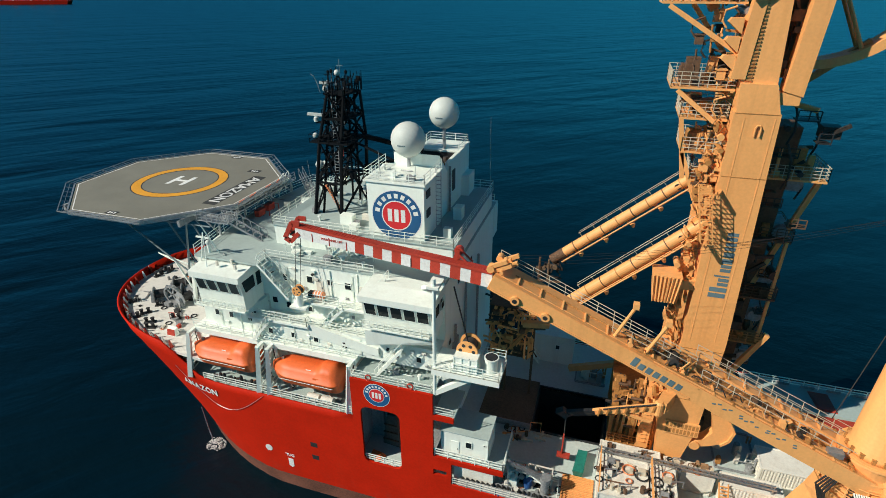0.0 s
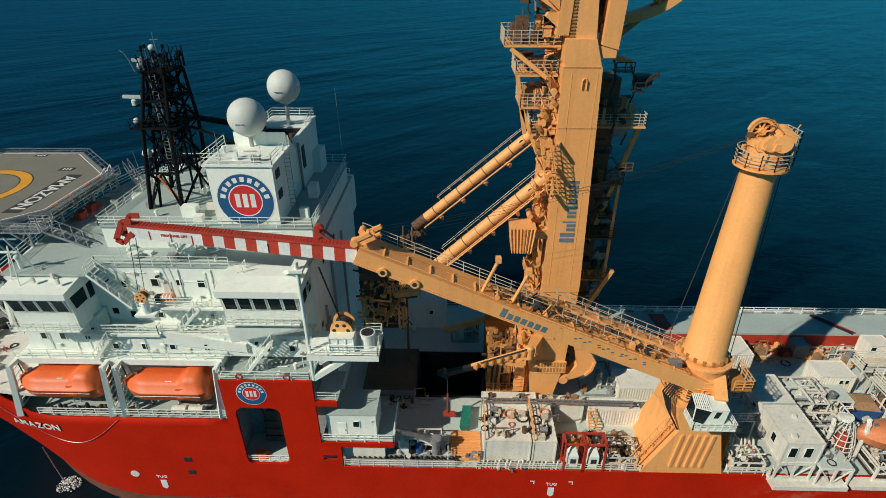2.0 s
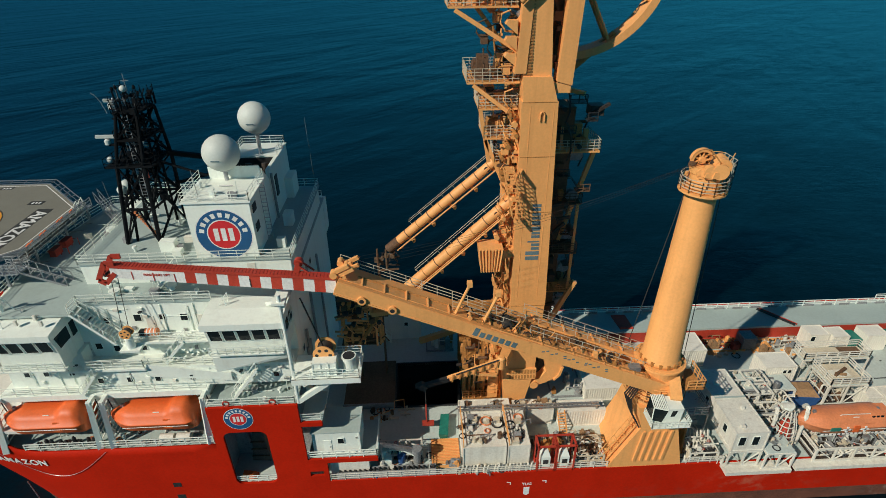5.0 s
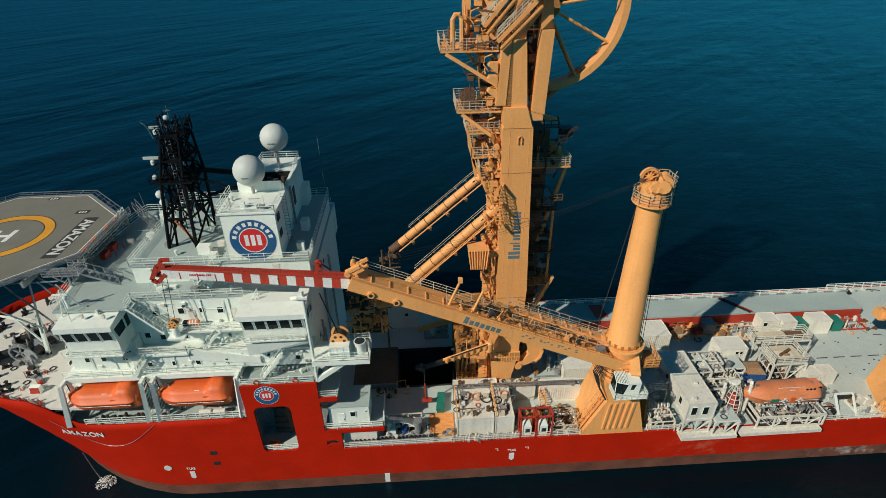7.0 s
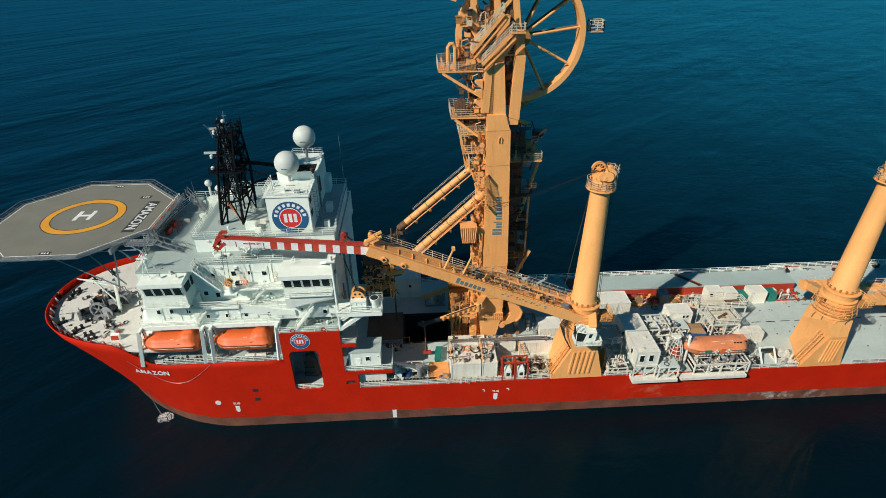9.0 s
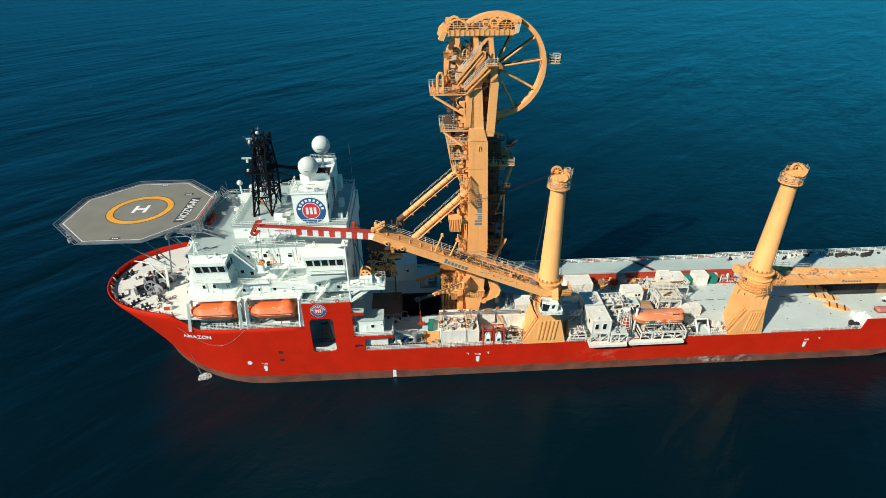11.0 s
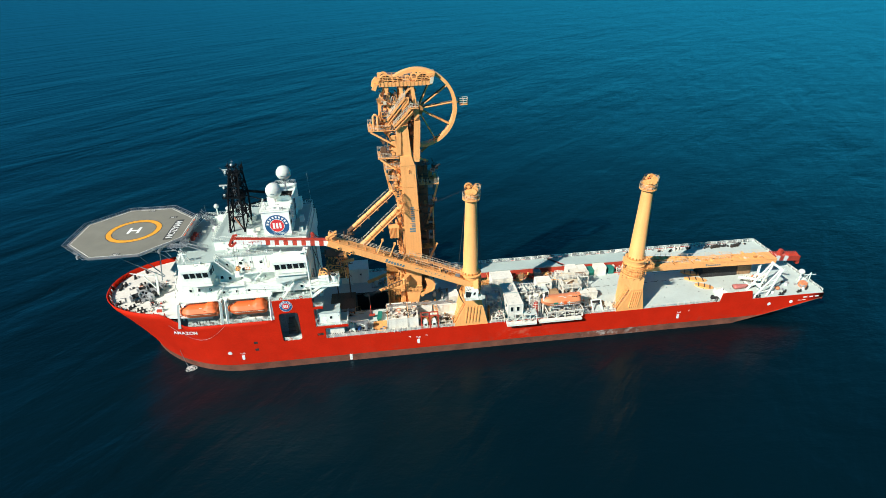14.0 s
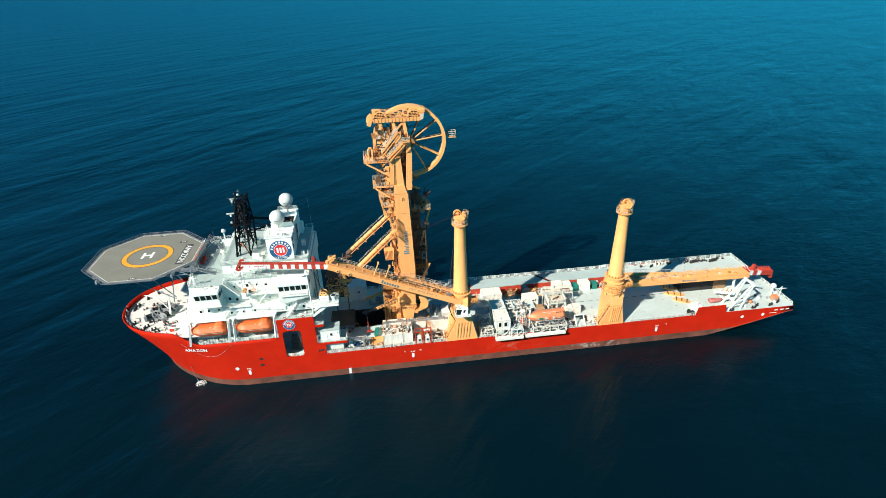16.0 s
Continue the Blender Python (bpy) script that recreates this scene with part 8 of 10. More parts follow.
beam(bm, (-54.4, -5, FZ), (-53.4, -5, 24.5), 0.4, 0.4)
part("spar", bm, WHITE, jm)
for x, y in ((-51.7, -12.6), (-48.9, -13.9)):
    bx = thing("foam_box", (x, y, FZ if x < -50 else 14.55), "dark red fire-fighting locker", "locker", "red lockers")
    bm = B()
    z = FZ if x < -50 else 14.55
    hexa(bm, [(x - 0.7, y - 0.3, z), (x + 0.7, y - 0.3, z), (x + 0.7, y + 0.4, z), (x - 0.7, y + 0.4, z)], [(x - 0.65, y - 0.1, z + 0.9), (x + 0.65, y - 0.1, z + 0.9), (x + 0.65, y + 0.35, z + 1.1), (x - 0.65, y + 0.35, z + 1.1)])
    part("body", bm, WHITE, bx)
    part("front_panel", hexa(B(), [(x - 0.6, y - 0.33, z + 0.1), (x + 0.6, y - 0.33, z + 0.1), (x + 0.6, y - 0.28, z + 0.1), (x - 0.6, y - 0.28, z + 0.1)], [(x - 0.55, y - 0.14, z + 0.9), (x + 0.55, y - 0.14, z + 0.9), (x + 0.55, y - 0.09, z + 0.9), (x - 0.55, y - 0.09, z + 0.9)]), RED_TRIM, bx)


# ---- hull marks ----
def bow_y(x, z):
    return PORT * breadth(x, z) - 0.03


for i, ch in enumerate("AMAZON"):
    x = -48.6 + i * 0.98
    z = 12.95 - 0.02 * i
    y0, y1 = bow_y(x - 0.4, z), bow_y(x + 0.4, z)
    dzy = (bow_y(x, z + 0.5) - bow_y(x, z - 0.5))
    xa = Vector((0.8, y1 - y0, 0)).normalized()
    za = Vector((0, dzy, 1.0))
    za = (za - xa * za.dot(xa)).normalized()
    ya = xa.cross(za)
    m = Matrix((( *xa, 0), (*za, 0), (*(-ya), 0), (0, 0, 0, 1))).transposed()
    m.translation = Vector((x, bow_y(x, z) - 0.03, z))
    text("name_letter", ch, 1.25, MARK_WHITE, m, hull, 0.02)
for x in (-33.9, 10.5, 82.2):
    text("tug_mark", "TUG", 0.6, MARK_WHITE, pose(x, PORT - 0.03, 5.5, 90, 0, 0), hull, 0.012)
    bm = B()
    slab_xz(bm, [(x - 0.35, 4.9), (x - 0.35, 3.7), (x, 3.4), (x + 0.35, 3.7), (x + 0.35, 4.9)], PORT - 0.03, PORT)
    part("tug_arrow", bm, MARK_WHITE, hull)
bm = B()
for x in (-7.25,):
    box(bm, x - 0.35, x + 0.35, PORT - 0.03, PORT, 0.2, 2.1)
part("draught_mark", bm, MARK_WHITE, hull)
bm = B()
for x0 in (8.3, 12.6, 85.0):
    box(bm, x0 - 0.25, x0 + 0.25, PORT - 0.03, PORT, 5.9, 6.0)
    box(bm, x0 + 0.15, x0 + 0.25, PORT - 0.03, PORT, 5.5, 5.9)
for k, x0 in enumerate((119.6, 121.4, 123.2)):
    box(bm, x0 - 0.55, x0 + 0.55, PORT - 0.03, PORT + 0.3, 6.55, 6.95)
box(bm, 117.6, 120.0, PORT - 0.03, PORT + 0.3, 5.75, 5.9)
part("mark_bar", bm, MARK_WHITE, hull)
for x, z in ((109.0, 5.5), (115.6, 5.6), (-36.9, 5.9)):
    bm = B()
    slab_xz(bm, [(x + 0.5 * math.cos(2 * math.pi * i / 20), z + 0.5 * math.sin(2 * math.pi * i / 20)) for i in range(20)], PORT - 0.035, PORT)
    part("round_mark", bm, MARK_WHITE, hull)
for x, z in ((-30.2, 8.4), (-30.2, 6.3)):
    bm = B()
    box(bm, x - 0.45, x + 0.45, PORT - 0.02, PORT, z - 0.35, z + 0.35)
    part("hull_recess", bm, DARK, hull)
bm = B()
pts = []
for i in range(24):
    u = i / 23
    x = -49.5 + 13.2 * u
    z = 15.4 - 4.3 * math.sin(math.pi * u) - 0.9 * u
    pts.append(Vector((x, bow_y(x, z) - 0.05, z)))
path_tube(bm, pts, 0.025, 5)
part("hanging_line", bm, STEEL, hull)
bm = B()
path_tube(bm, [(-49.9, bow_y(-49.9, 6) - 0.2, 6.0), (-49.4, -13.0, 2.5), (-48.6, -13.4, -0.2)], 0.07, 6)
part("discharge_hose", bm, STEEL, hull)
# water thrown up by the overboard discharge
random.seed(5)
bm = B()
for i in range(260):
    r, a = 1.2 * random.random() ** 0.6, random.random() * 2 * math.pi
    x, y = -48.3 + r * math.cos(a) * 1.2, -13.4 + r * math.sin(a)
    s = random.uniform(0.03, 0.1)
    z = random.uniform(0.02, 0.5) * (1 - r / 2.1)
    hexa(bm, [(x - s, y - s * 0.7, z), (x + s, y - s, z), (x + s * 0.7, y + s, z), (x - s, y + s * 0.8, z)], [(x - s * 0.5, y - s * 0.5, z + s), (x + s * 0.5, y - s * 0.4, z + s), (x + s * 0.4, y + s * 0.5, z + s), (x - s * 0.4, y + s * 0.4, z + s)])
tagged(part("foam", bm, MARK_WHITE), "white foam where the discharge hits the sea", "foam", kind="stuff")


# ---- small fittings on the deckhouse walls and decks ----
rnd = random.Random(301)
for x0, x1, y, z0, z1, n in ((-36.0, -15.6, -11.5, 24.4, 30.2, 34), (-37.2, -15.4, -13.6, 21.5, 23.7, 20), (-44.2, -36.8, -13.0, 21.5, 25.5, 12), (-36.4, -26.0, -8.0, 31.1, 33.2, 12), (-45.0, -25.0, -11.6, 14.8, 20.4, 22)):
    for i in range(n):
        x, z = rnd.uniform(x0, x1), rnd.uniform(z0, z1)
        k = rnd.randrange(5)
        bm = B()
        if k == 0:
            tube(bm, (x, y - 0.08, z0), (x, y - 0.08, z1), 0.045, n=6)
            part("conduit", bm, WHITE, sup)
        elif k == 1:
            box(bm, x - 0.18, x + 0.18, y - 0.16, y, z, z + 0.4)
            part("junction_box", bm, rnd.choice((WHITE, GREY, WHITE_OLD)), sup)
        elif k == 2:
            box(bm, x - 0.14, x + 0.14, y - 0.34, y, z, z + 0.16)
            part("wall_lamp", bm, rnd.choice((DARK, STEEL)), sup)
        elif k == 3:
            q = min(x1, x + rnd.uniform(1.0, 3.2))
            tube(bm, (x, y - 0.07, z), (q, y - 0.07, z), 0.04, n=6)
            part("cable_run", bm, rnd.choice((WHITE, STEEL)), sup)
        else:
            box(bm, x - 0.24, x + 0.24, y - 0.2, y, z, z + 0.3)
            box(bm, x - 0.2, x + 0.2, y - 0.215, y - 0.2, z + 0.04, z + 0.26)
            part("hose_box", bm, rnd.choice((RED_TRIM, WHITE, WHITE_OLD)), sup)
for x0, x1, y0, y1, z, n in ((-44.0, -37.6, 2.0, 11.5, 30.95, 8), (-36.4, -26.0, -7.6, 10.4, 33.5, 14), (-35.4, -16.0, -11.2, -8.4, 30.95, 6), (-24.2, -15.4, -15.6, -11.8, 20.2, 12), (-24.4, -19.0, -7.0, -2.0, 40.0, 8)):
    for i in range(n):
        x, y = rnd.uniform(x0, x1), rnd.uniform(y0, y1)
        k = rnd.randrange(4)
        bm = B()
        if k == 0:
            lathe(bm, x, y, [(0.14, z), (0.14, z + 0.5), (0.26, z + 0.52), (0.2, z + 0.72)], 10)
            part("vent_head", bm, WHITE, sup)
        elif k == 1:
            s = rnd.uniform(0.2, 0.5)
            box(bm, x - s, x + s, y - s * 0.6, y + s * 0.6, z, z + rnd.uniform(0.3, 0.8))
            part("deck_box", bm, rnd.choice((WHITE, WHITE_OLD, GREY)), sup)
        elif k == 2:
            q = min(x1, x + rnd.uniform(1, 4))
            tube(bm, (x, y, z + 0.12), (q, y, z + 0.12), 0.06, n=6)
            part("deck_pipe", bm, rnd.choice((WHITE, STEEL, GREY)), sup)
        else:
            tube(bm, (x, y, z), (x, y, z + rnd.uniform(0.8, 2.4)), 0.035, n=5)
            part("whip_aerial", bm, WHITE, sup)


# ---- deck cargo ----
ZD = 7.7


def container(x0, x1, y0, y1, z0, z1, mat, label, name="container", cat="container", group="containers", ribs=True, windows=()):
    """A steel box with corner posts, ribbed sides and roof, and doors; windows: (x, z, w) on the side that faces port."""
    c = thing(name, ((x0 + x1) / 2, (y0 + y1) / 2, z0), label, cat, group)
    bm = B()
    box(bm, x0 + 0.08, x1 - 0.08, y0 + 0.08, y1 - 0.08, z0 + 0.12, z1 - 0.06)
    body = part("body", bm, mat, c)
    bm = B()
    for x in (x0, x1 - 0.16):
        for y in (y0, y1 - 0.16):
            box(bm, x, x + 0.16, y, y + 0.16, z0, z1)
    for z in (z0, z1 - 0.14):
        for y in (y0, y1 - 0.14):
            box(bm, x0 + 0.16, x1 - 0.16, y, y + 0.14, z, z + 0.14)
        for x in (x0, x1 - 0.14):
            box(bm, x, x + 0.14, y0 + 0.16, y1 - 0.16, z, z + 0.14)
    part("corner_frame", bm, mat, c)
    if ribs:
        bm = B()
        n = int((x1 - x0) / 0.32)
        for k in range(1, n):
            x = x0 + (x1 - x0) * k / n
            box(bm, x - 0.06, x + 0.06, y0 + 0.03, y0 + 0.08, z0 + 0.2, z1 - 0.2)
        n = int((y1 - y0) / 0.32)
        for k in range(1, n):
            y = y0 + (y1 - y0) * k / n
            for x in (x0 + 0.03, x1 - 0.08):
                box(bm, x, x + 0.05, y - 0.06, y + 0.06, z0 + 0.2, z1 - 0.2)
        part("side_rib", bm, mat, c)
    for x, z, w in windows:
        window(body, [(x, y0 + 0.05, z), (x + w, y0 + 0.05, z), (x + w, y0 + 0.05, z + w * 1.2), (x, y0 + 0.05, z + w * 1.2)])
    return c


def frame_module(x0, x1, y0, y1, z0, z1, label, name="steel_frame", mat=WHITE_OLD, deck=True, brace=True, bays=2, group="steel frames"):
    """An open frame of posts and beams with a plated top."""
    f = thing(name, ((x0 + x1) / 2, (y0 + y1) / 2, z0), label, "frame", group)
    for i in range(bays + 1):
        x = x0 + (x1 - x0) * i / bays
        for y in (y0, y1):
            part("post", beam(B(), (x, y, z0), (x, y, z1), 0.19, 0.19), mat, f)
    for y in (y0, y1):
        for z in (z0 + 0.15, z1):
            part("beam", beam(B(), (x0, y, z), (x1, y, z), 0.18, 0.18), mat, f)
        if brace:
            for i in range(bays):
                a, b = x0 + (x1 - x0) * i / bays, x0 + (x1 - x0) * (i + 1) / bays
                part("diagonal", beam(B(), (a, y, z0 + 0.2) if i % 2 else (b, y, z0 + 0.2), (b, y, z1) if i % 2 else (a, y, z1), 0.11, 0.11), mat, f)
    for x in (x0, x1):
        part("beam", beam(B(), (x, y0, z1), (x, y1, z1), 0.18, 0.18), mat, f)
    if deck:
        bm = B()
        box(bm, x0, x1, y0, y1, z1 + 0.1, z1 + 0.18)
        part("top_plate", bm, DECK_WORK, f)
    return f


def skid(x0, x1, y0, y1, z0, seed, label, mats, h=2.0, n=14, name="equipment_skid"):
    """Machinery on a base frame: tanks, pumps, pipe runs and valves."""
    r = random.Random(seed)
    s = thing(name, ((x0 + x1) / 2, (y0 + y1) / 2, z0), label, "machinery", "equipment skids")
    bm = B()
    for y in (y0, y1):
        beam(bm, (x0, y, z0 + 0.12), (x1, y, z0 + 0.12), 0.2, 0.24)
    for x in (x0, x1):
        beam(bm, (x, y0, z0 + 0.12), (x, y1, z0 + 0.12), 0.2, 0.24)
    part("base_frame", bm, mats[0], s)
    for i in range(n):
        x, y = r.uniform(x0 + 0.3, x1 - 0.3), r.uniform(y0 + 0.3, y1 - 0.3)
        k = r.random()
        bm = B()
        a = r.uniform(0.18, 0.55)
        hh = h * r.uniform(0.3, 1.0)
        if k < 0.3:
            box(bm, x - a, x + a, y - a * 0.8, y + a * 0.8, z0 + 0.15, z0 + hh)
            box(bm, x - a * 0.5, x + a * 0.5, y - a * 0.9, y + a * 0.9, z0 + hh, z0 + hh + 0.2)
            nm = "cabinet"
        elif k < 0.55:
            tube(bm, (x, y, z0 + 0.15), (x, y, z0 + hh), a * 0.8, n=12)
            tube(bm, (x, y, z0 + hh), (x, y, z0 + hh + 0.2), a * 0.4, n=10)
            nm = "tank"
        elif k < 0.85:
            x2 = min(x1, x + r.uniform(0.8, 2.5))
            zz = z0 + hh
            path_tube(bm, [(x, y, z0 + 0.15), (x, y, zz), (x2, y, zz), (x2, y, z0 + 0.2)], r.uniform(0.06, 0.13), 7)
            nm = "pipe"
        else:
            tube(bm, (x - a, y, z0 + 0.7), (x + a, y, z0 + 0.7), 0.35, n=12)
            box(bm, x - a, x + a, y - 0.25, y + 0.25, z0 + 0.12, z0 + 0.45)
            nm = "pump"
        part(nm, bm, r.choice(mats), s)
    return s


W3 = (WHITE_OLD, WHITE_OLD, GREY, STEEL)
# amidships, between the deckhouse and the first crane
dh = container(-14.2, -8.9, -15.4, -11.8, 11.55, 15.0, WHITE, "white deck house with a grey roof on the port side", "deck_house", "cabin", "cabins", ribs=False, windows=((-11.4, 13.2, 0.7), (-9.4, 13.9, 0.22)))
door(dh, -12.6, -15.32, 11.75, WHITE, 0.9, 2.0)
bm = B()
box(bm, -14.3, -8.8, -15.5, -11.7, 15.0, 15.12)
part("roof_plate", bm, DECK, dh)
bm = B()
box(bm, -14.9, -7.0, PORT + 0.3, -10.5, 11.2, 11.5)
part("gallery_deck", bm, DECK, hull)
part("railing", railing([(-14.8, -15.9, 11.5), (-7.1, -15.9, 11.5), (-7.1, -10.6, 11.5)], 1.1, 1.5, 0.04), WHITE, hull)
bm = B()
box(bm, -14.9, -12.6, PORT + 0.3, -11.4, 17.2, 17.5)
part("gallery_deck", bm, DECK, hull)
bm = B()
box(bm, -24.4, -15.0, -11.6, -11.4, 7.7, 19.9)
box(bm, -24.6, -24.4, PORT + 0.3, -11.4, 7.7, 19.9)
part("recess_wall", bm, GREY, hull)
bm = B()
for x in (-22.6, -21.2, -19.8):
    beam(bm, (x, -11.8, 8), (x - 0.4, -11.8, 16), 0.3, 0.3)
tube(bm, (-23.4, -11.8, 13.6), (-18.6, -11.8, 14.0), 0.12, n=6)
part("recess_pipe", bm, STEEL, hull)
part("railing", railing([(-23.4, -15.8, 7.95), (-18.8, -15.8, 7.95)], 1.0, 1.2, 0.04), WHITE, hull)
dm = thing("hold_machinery", (-20.6, -13.4, ZD), "dark ribbed machinery leaning inside the hull opening", "machinery")
part("casing", hexa(B(), [(-22.6, -12.6, ZD), (-20.2, -12.8, ZD), (-19.8, -11.7, ZD), (-22.4, -11.7, ZD)], [(-22.0, -12.4, 12.2), (-20.8, -12.5, 12.4), (-20.6, -11.7, 12.4), (-22.0, -11.7, 12.2)]), HOLD, dm)
for k in range(3):
    part("rib", beam(B(), (-22.5 + 0.1 * k, -12.7, 8.6 + 1.2 * k), (-20.4 - 0.1 * k, -12.85, 8.7 + 1.2 * k), 0.12, 0.12), RUST_SHADE, dm)
rs = thing("orange_gear", (-22.2, -14.6, 7.7), "orange and yellow rescue gear inside the hull opening", "rescue gear")
bm = B()
hexa(bm, [(-23.2, -15.4, 7.75), (-21.4, -15.4, 7.75), (-21.4, -14.4, 7.75), (-23.2, -14.4, 7.75)], [(-23.0, -15.2, 8.5), (-21.9, -15.2, 8.3), (-21.9, -14.6, 8.3), (-23.0, -14.6, 8.5)])
part("raft_pack", bm, ORANGE, rs)
part("bulkhead_box", box(B(), -12.7, -8.2, -15.3, -13.8, 7.75, 10.6), WHITE_OLD, thing("lower_deck_house", (-10.4, -14.5, ZD), "white deck house under the gallery", "cabin"))
cv = thing("roller_conveyor", (-6, -15.5, ZD), "grey roller rack along the port deck edge", "conveyor")
bm = B()
box(bm, -12.0, -0.4, -15.95, -15.75, 7.75, 8.7)
box(bm, -12.0, -0.4, -15.1, -14.95, 7.75, 8.5)
part("side_plate", bm, GREY, cv)
for k in range(20):
    part("roller", tube(B(), (-11.7 + k * 0.58, -15.75, 8.45), (-11.7 + k * 0.58, -15.1, 8.45), 0.14, n=8), DARK, cv)
sc = thing("service_crane", (-2.8, -14.0, ZD), "small grey deck crane with a folded jib", "crane")
part("post", lathe(B(), -2.6, -14.2, [(0.5, ZD), (0.4, 9.6), (0.6, 9.7), (0.6, 10.4)], 14), GREY, sc)
part("jib", beam(B(), (-2.3, -14.2, 9.9), (-7.0, -14.0, 11.2), 0.4, 0.6, 0.3, 0.4), STEEL, sc)
part("jib_tip", beam(B(), (-7.0, -14.0, 11.2), (-6.7, -14.0, 9.2), 0.25, 0.3), STEEL, sc)
part("cylinder", beam(B(), (-2.6, -14.2, 9.0), (-4.4, -14.1, 10.2), 0.2, 0.2), WHITE, sc)
skid(-7.0, -5.6, -15.0, -13.0, ZD, 31, "white pump set by the service crane", (WHITE_OLD, GREY, WHITE), 2.2, 10)
bl = thing("blue_drum", (-4.6, -13.6, ZD), "blue plastic drum on the deck", "drum")
part("barrel", lathe(B(), -4.5, -13.7, [(0.45, ZD), (0.5, ZD + 0.3), (0.5, ZD + 1.0), (0.42, ZD + 1.2)], 16), BLUE, bl)
part("railing", railing([(-7, -12.4, ZD), (-1.2, -12.4, ZD), (-1.2, -15.6, ZD)], 1.1, 1.5, 0.04), WHITE, hull)
gt = thing("orange_grating", (0.9, -12.6, ZD), "orange slatted deck grating", "grating")
part("frame", box(B(), -0.9, 2.6, -14.4, -10.8, ZD, ZD + 0.1), ORANGE_OLD, gt)
for k in range(16):
    y = -14.3 + k * 0.225
    part("slat", box(B(), -0.85, 2.55, y, y + 0.11, ZD + 0.1, ZD + 0.22), YELLOW, gt)
sk = thing("green_skip", (0.8, -9.2, ZD), "dark green waste skip on the deck", "skip")
bm = B()
hexa(bm, [(0.3, -10.7, ZD), (1.2, -10.7, ZD), (1.4, -7.7, ZD), (0.6, -7.7, ZD)], [(0.1, -10.9, ZD + 1.0), (1.3, -10.9, ZD + 1.0), (1.6, -7.5, ZD + 1.0), (0.5, -7.5, ZD + 1.0)])
part("tub", bm, GREEN, sk)
skid(-0.6, 2.4, -14.9, -14.4, ZD, 77, "yellow-capped valve set by the grating", (YELLOW, GREY, STEEL), 1.0, 8)
for (x0, x1), sd in (((2.8, 8.0), 5), ((8.15, 10.8), 6)):
    c_ = container(x0, x1, -15.0, -9.4, ZD, 11.0, WHITE_OLD, "weathered white machinery module with hoses on top", "machinery_module", "module", "machinery modules", ribs=False)
    r = random.Random(sd)
    for k in range(8):
        x, y = r.uniform(x0 + 0.5, x1 - 0.5), r.uniform(-14.5, -10)
        bm = B()
        if k % 3 == 0:
            rr = r.uniform(0.35, 0.75)
            pts = [(x + rr * math.cos(2 * math.pi * i / 14), y + rr * math.sin(2 * math.pi * i / 14), 11.12) for i in range(15)]
            path_tube(bm, pts, 0.09, 5)
            part("hose_coil", bm, RUBBER if k else ORANGE_OLD, c_)
        elif k % 3 == 1:
            box(bm, x - 0.4, x + 0.4, y - 0.3, y + 0.3, 11.0, 11.5)
            part("roof_unit", bm, r.choice((WHITE_OLD, GREY, CREAM)), c_)
        else:
            path_tube(bm, [(x, y, 11.0), (x, y, 11.8), (x + 1.2, y + 0.3, 11.8), (x + 1.2, y + 0.3, 11.0)], 0.07, 6)
            part("roof_pipe", bm, STEEL, c_)
    bm = B()
    railing([(x0 + 0.1, -14.9, 11.0), (x0 + 0.1, -9.5, 11.0)], 1.1, 1.2, 0.04, 3, bm)
    part("railing", bm, YELLOW, c_)
container(2.8, 9.4, -9.2, -7.0, ZD, 10.6, WHITE_OLD, "white cargo basket beside the tower foot", "cargo_basket", "basket", "machinery modules", ribs=False)
container(9.8, 15.0, -9.0, -7.2, ZD, 10.4, WHITE_OLD, "white cargo basket beside the tower foot", "cargo_basket", "basket", "machinery modules", ribs=False)
wb = container(15.6, 21.6, -9.6, -7.6, ZD, 10.4, CONT, "white ribbed tank container on the deck")
pr_ = thing("pipe_gangway", (10, -9.3, 11.2), "steel pipe gangway running across the modules", "gangway")
bm = B()
for dy in (0, 0.5):
    beam(bm, (2.6, -9.4 + dy, 11.3), (20.6, -9.6 + dy, 11.3), 0.14, 0.2)
for k in range(30):
    x = 2.8 + k * 0.6
    beam(bm, (x, -9.4, 11.3), (x, -8.9, 11.3), 0.1, 0.1)
part("ladder_track", bm, STEEL, pr_)
for x in (2.8, 11.4, 20.4):
    part("leg", beam(B(), (x, -9.2, ZD), (x, -9.2, 11.2), 0.2, 0.2), STEEL, pr_)
sh = container(20.2, 26.6, -5.4, -1.8, ZD, 10.0, CONT, "white corrugated shelter with a sloped roof edge", "deck_shelter", "shelter")
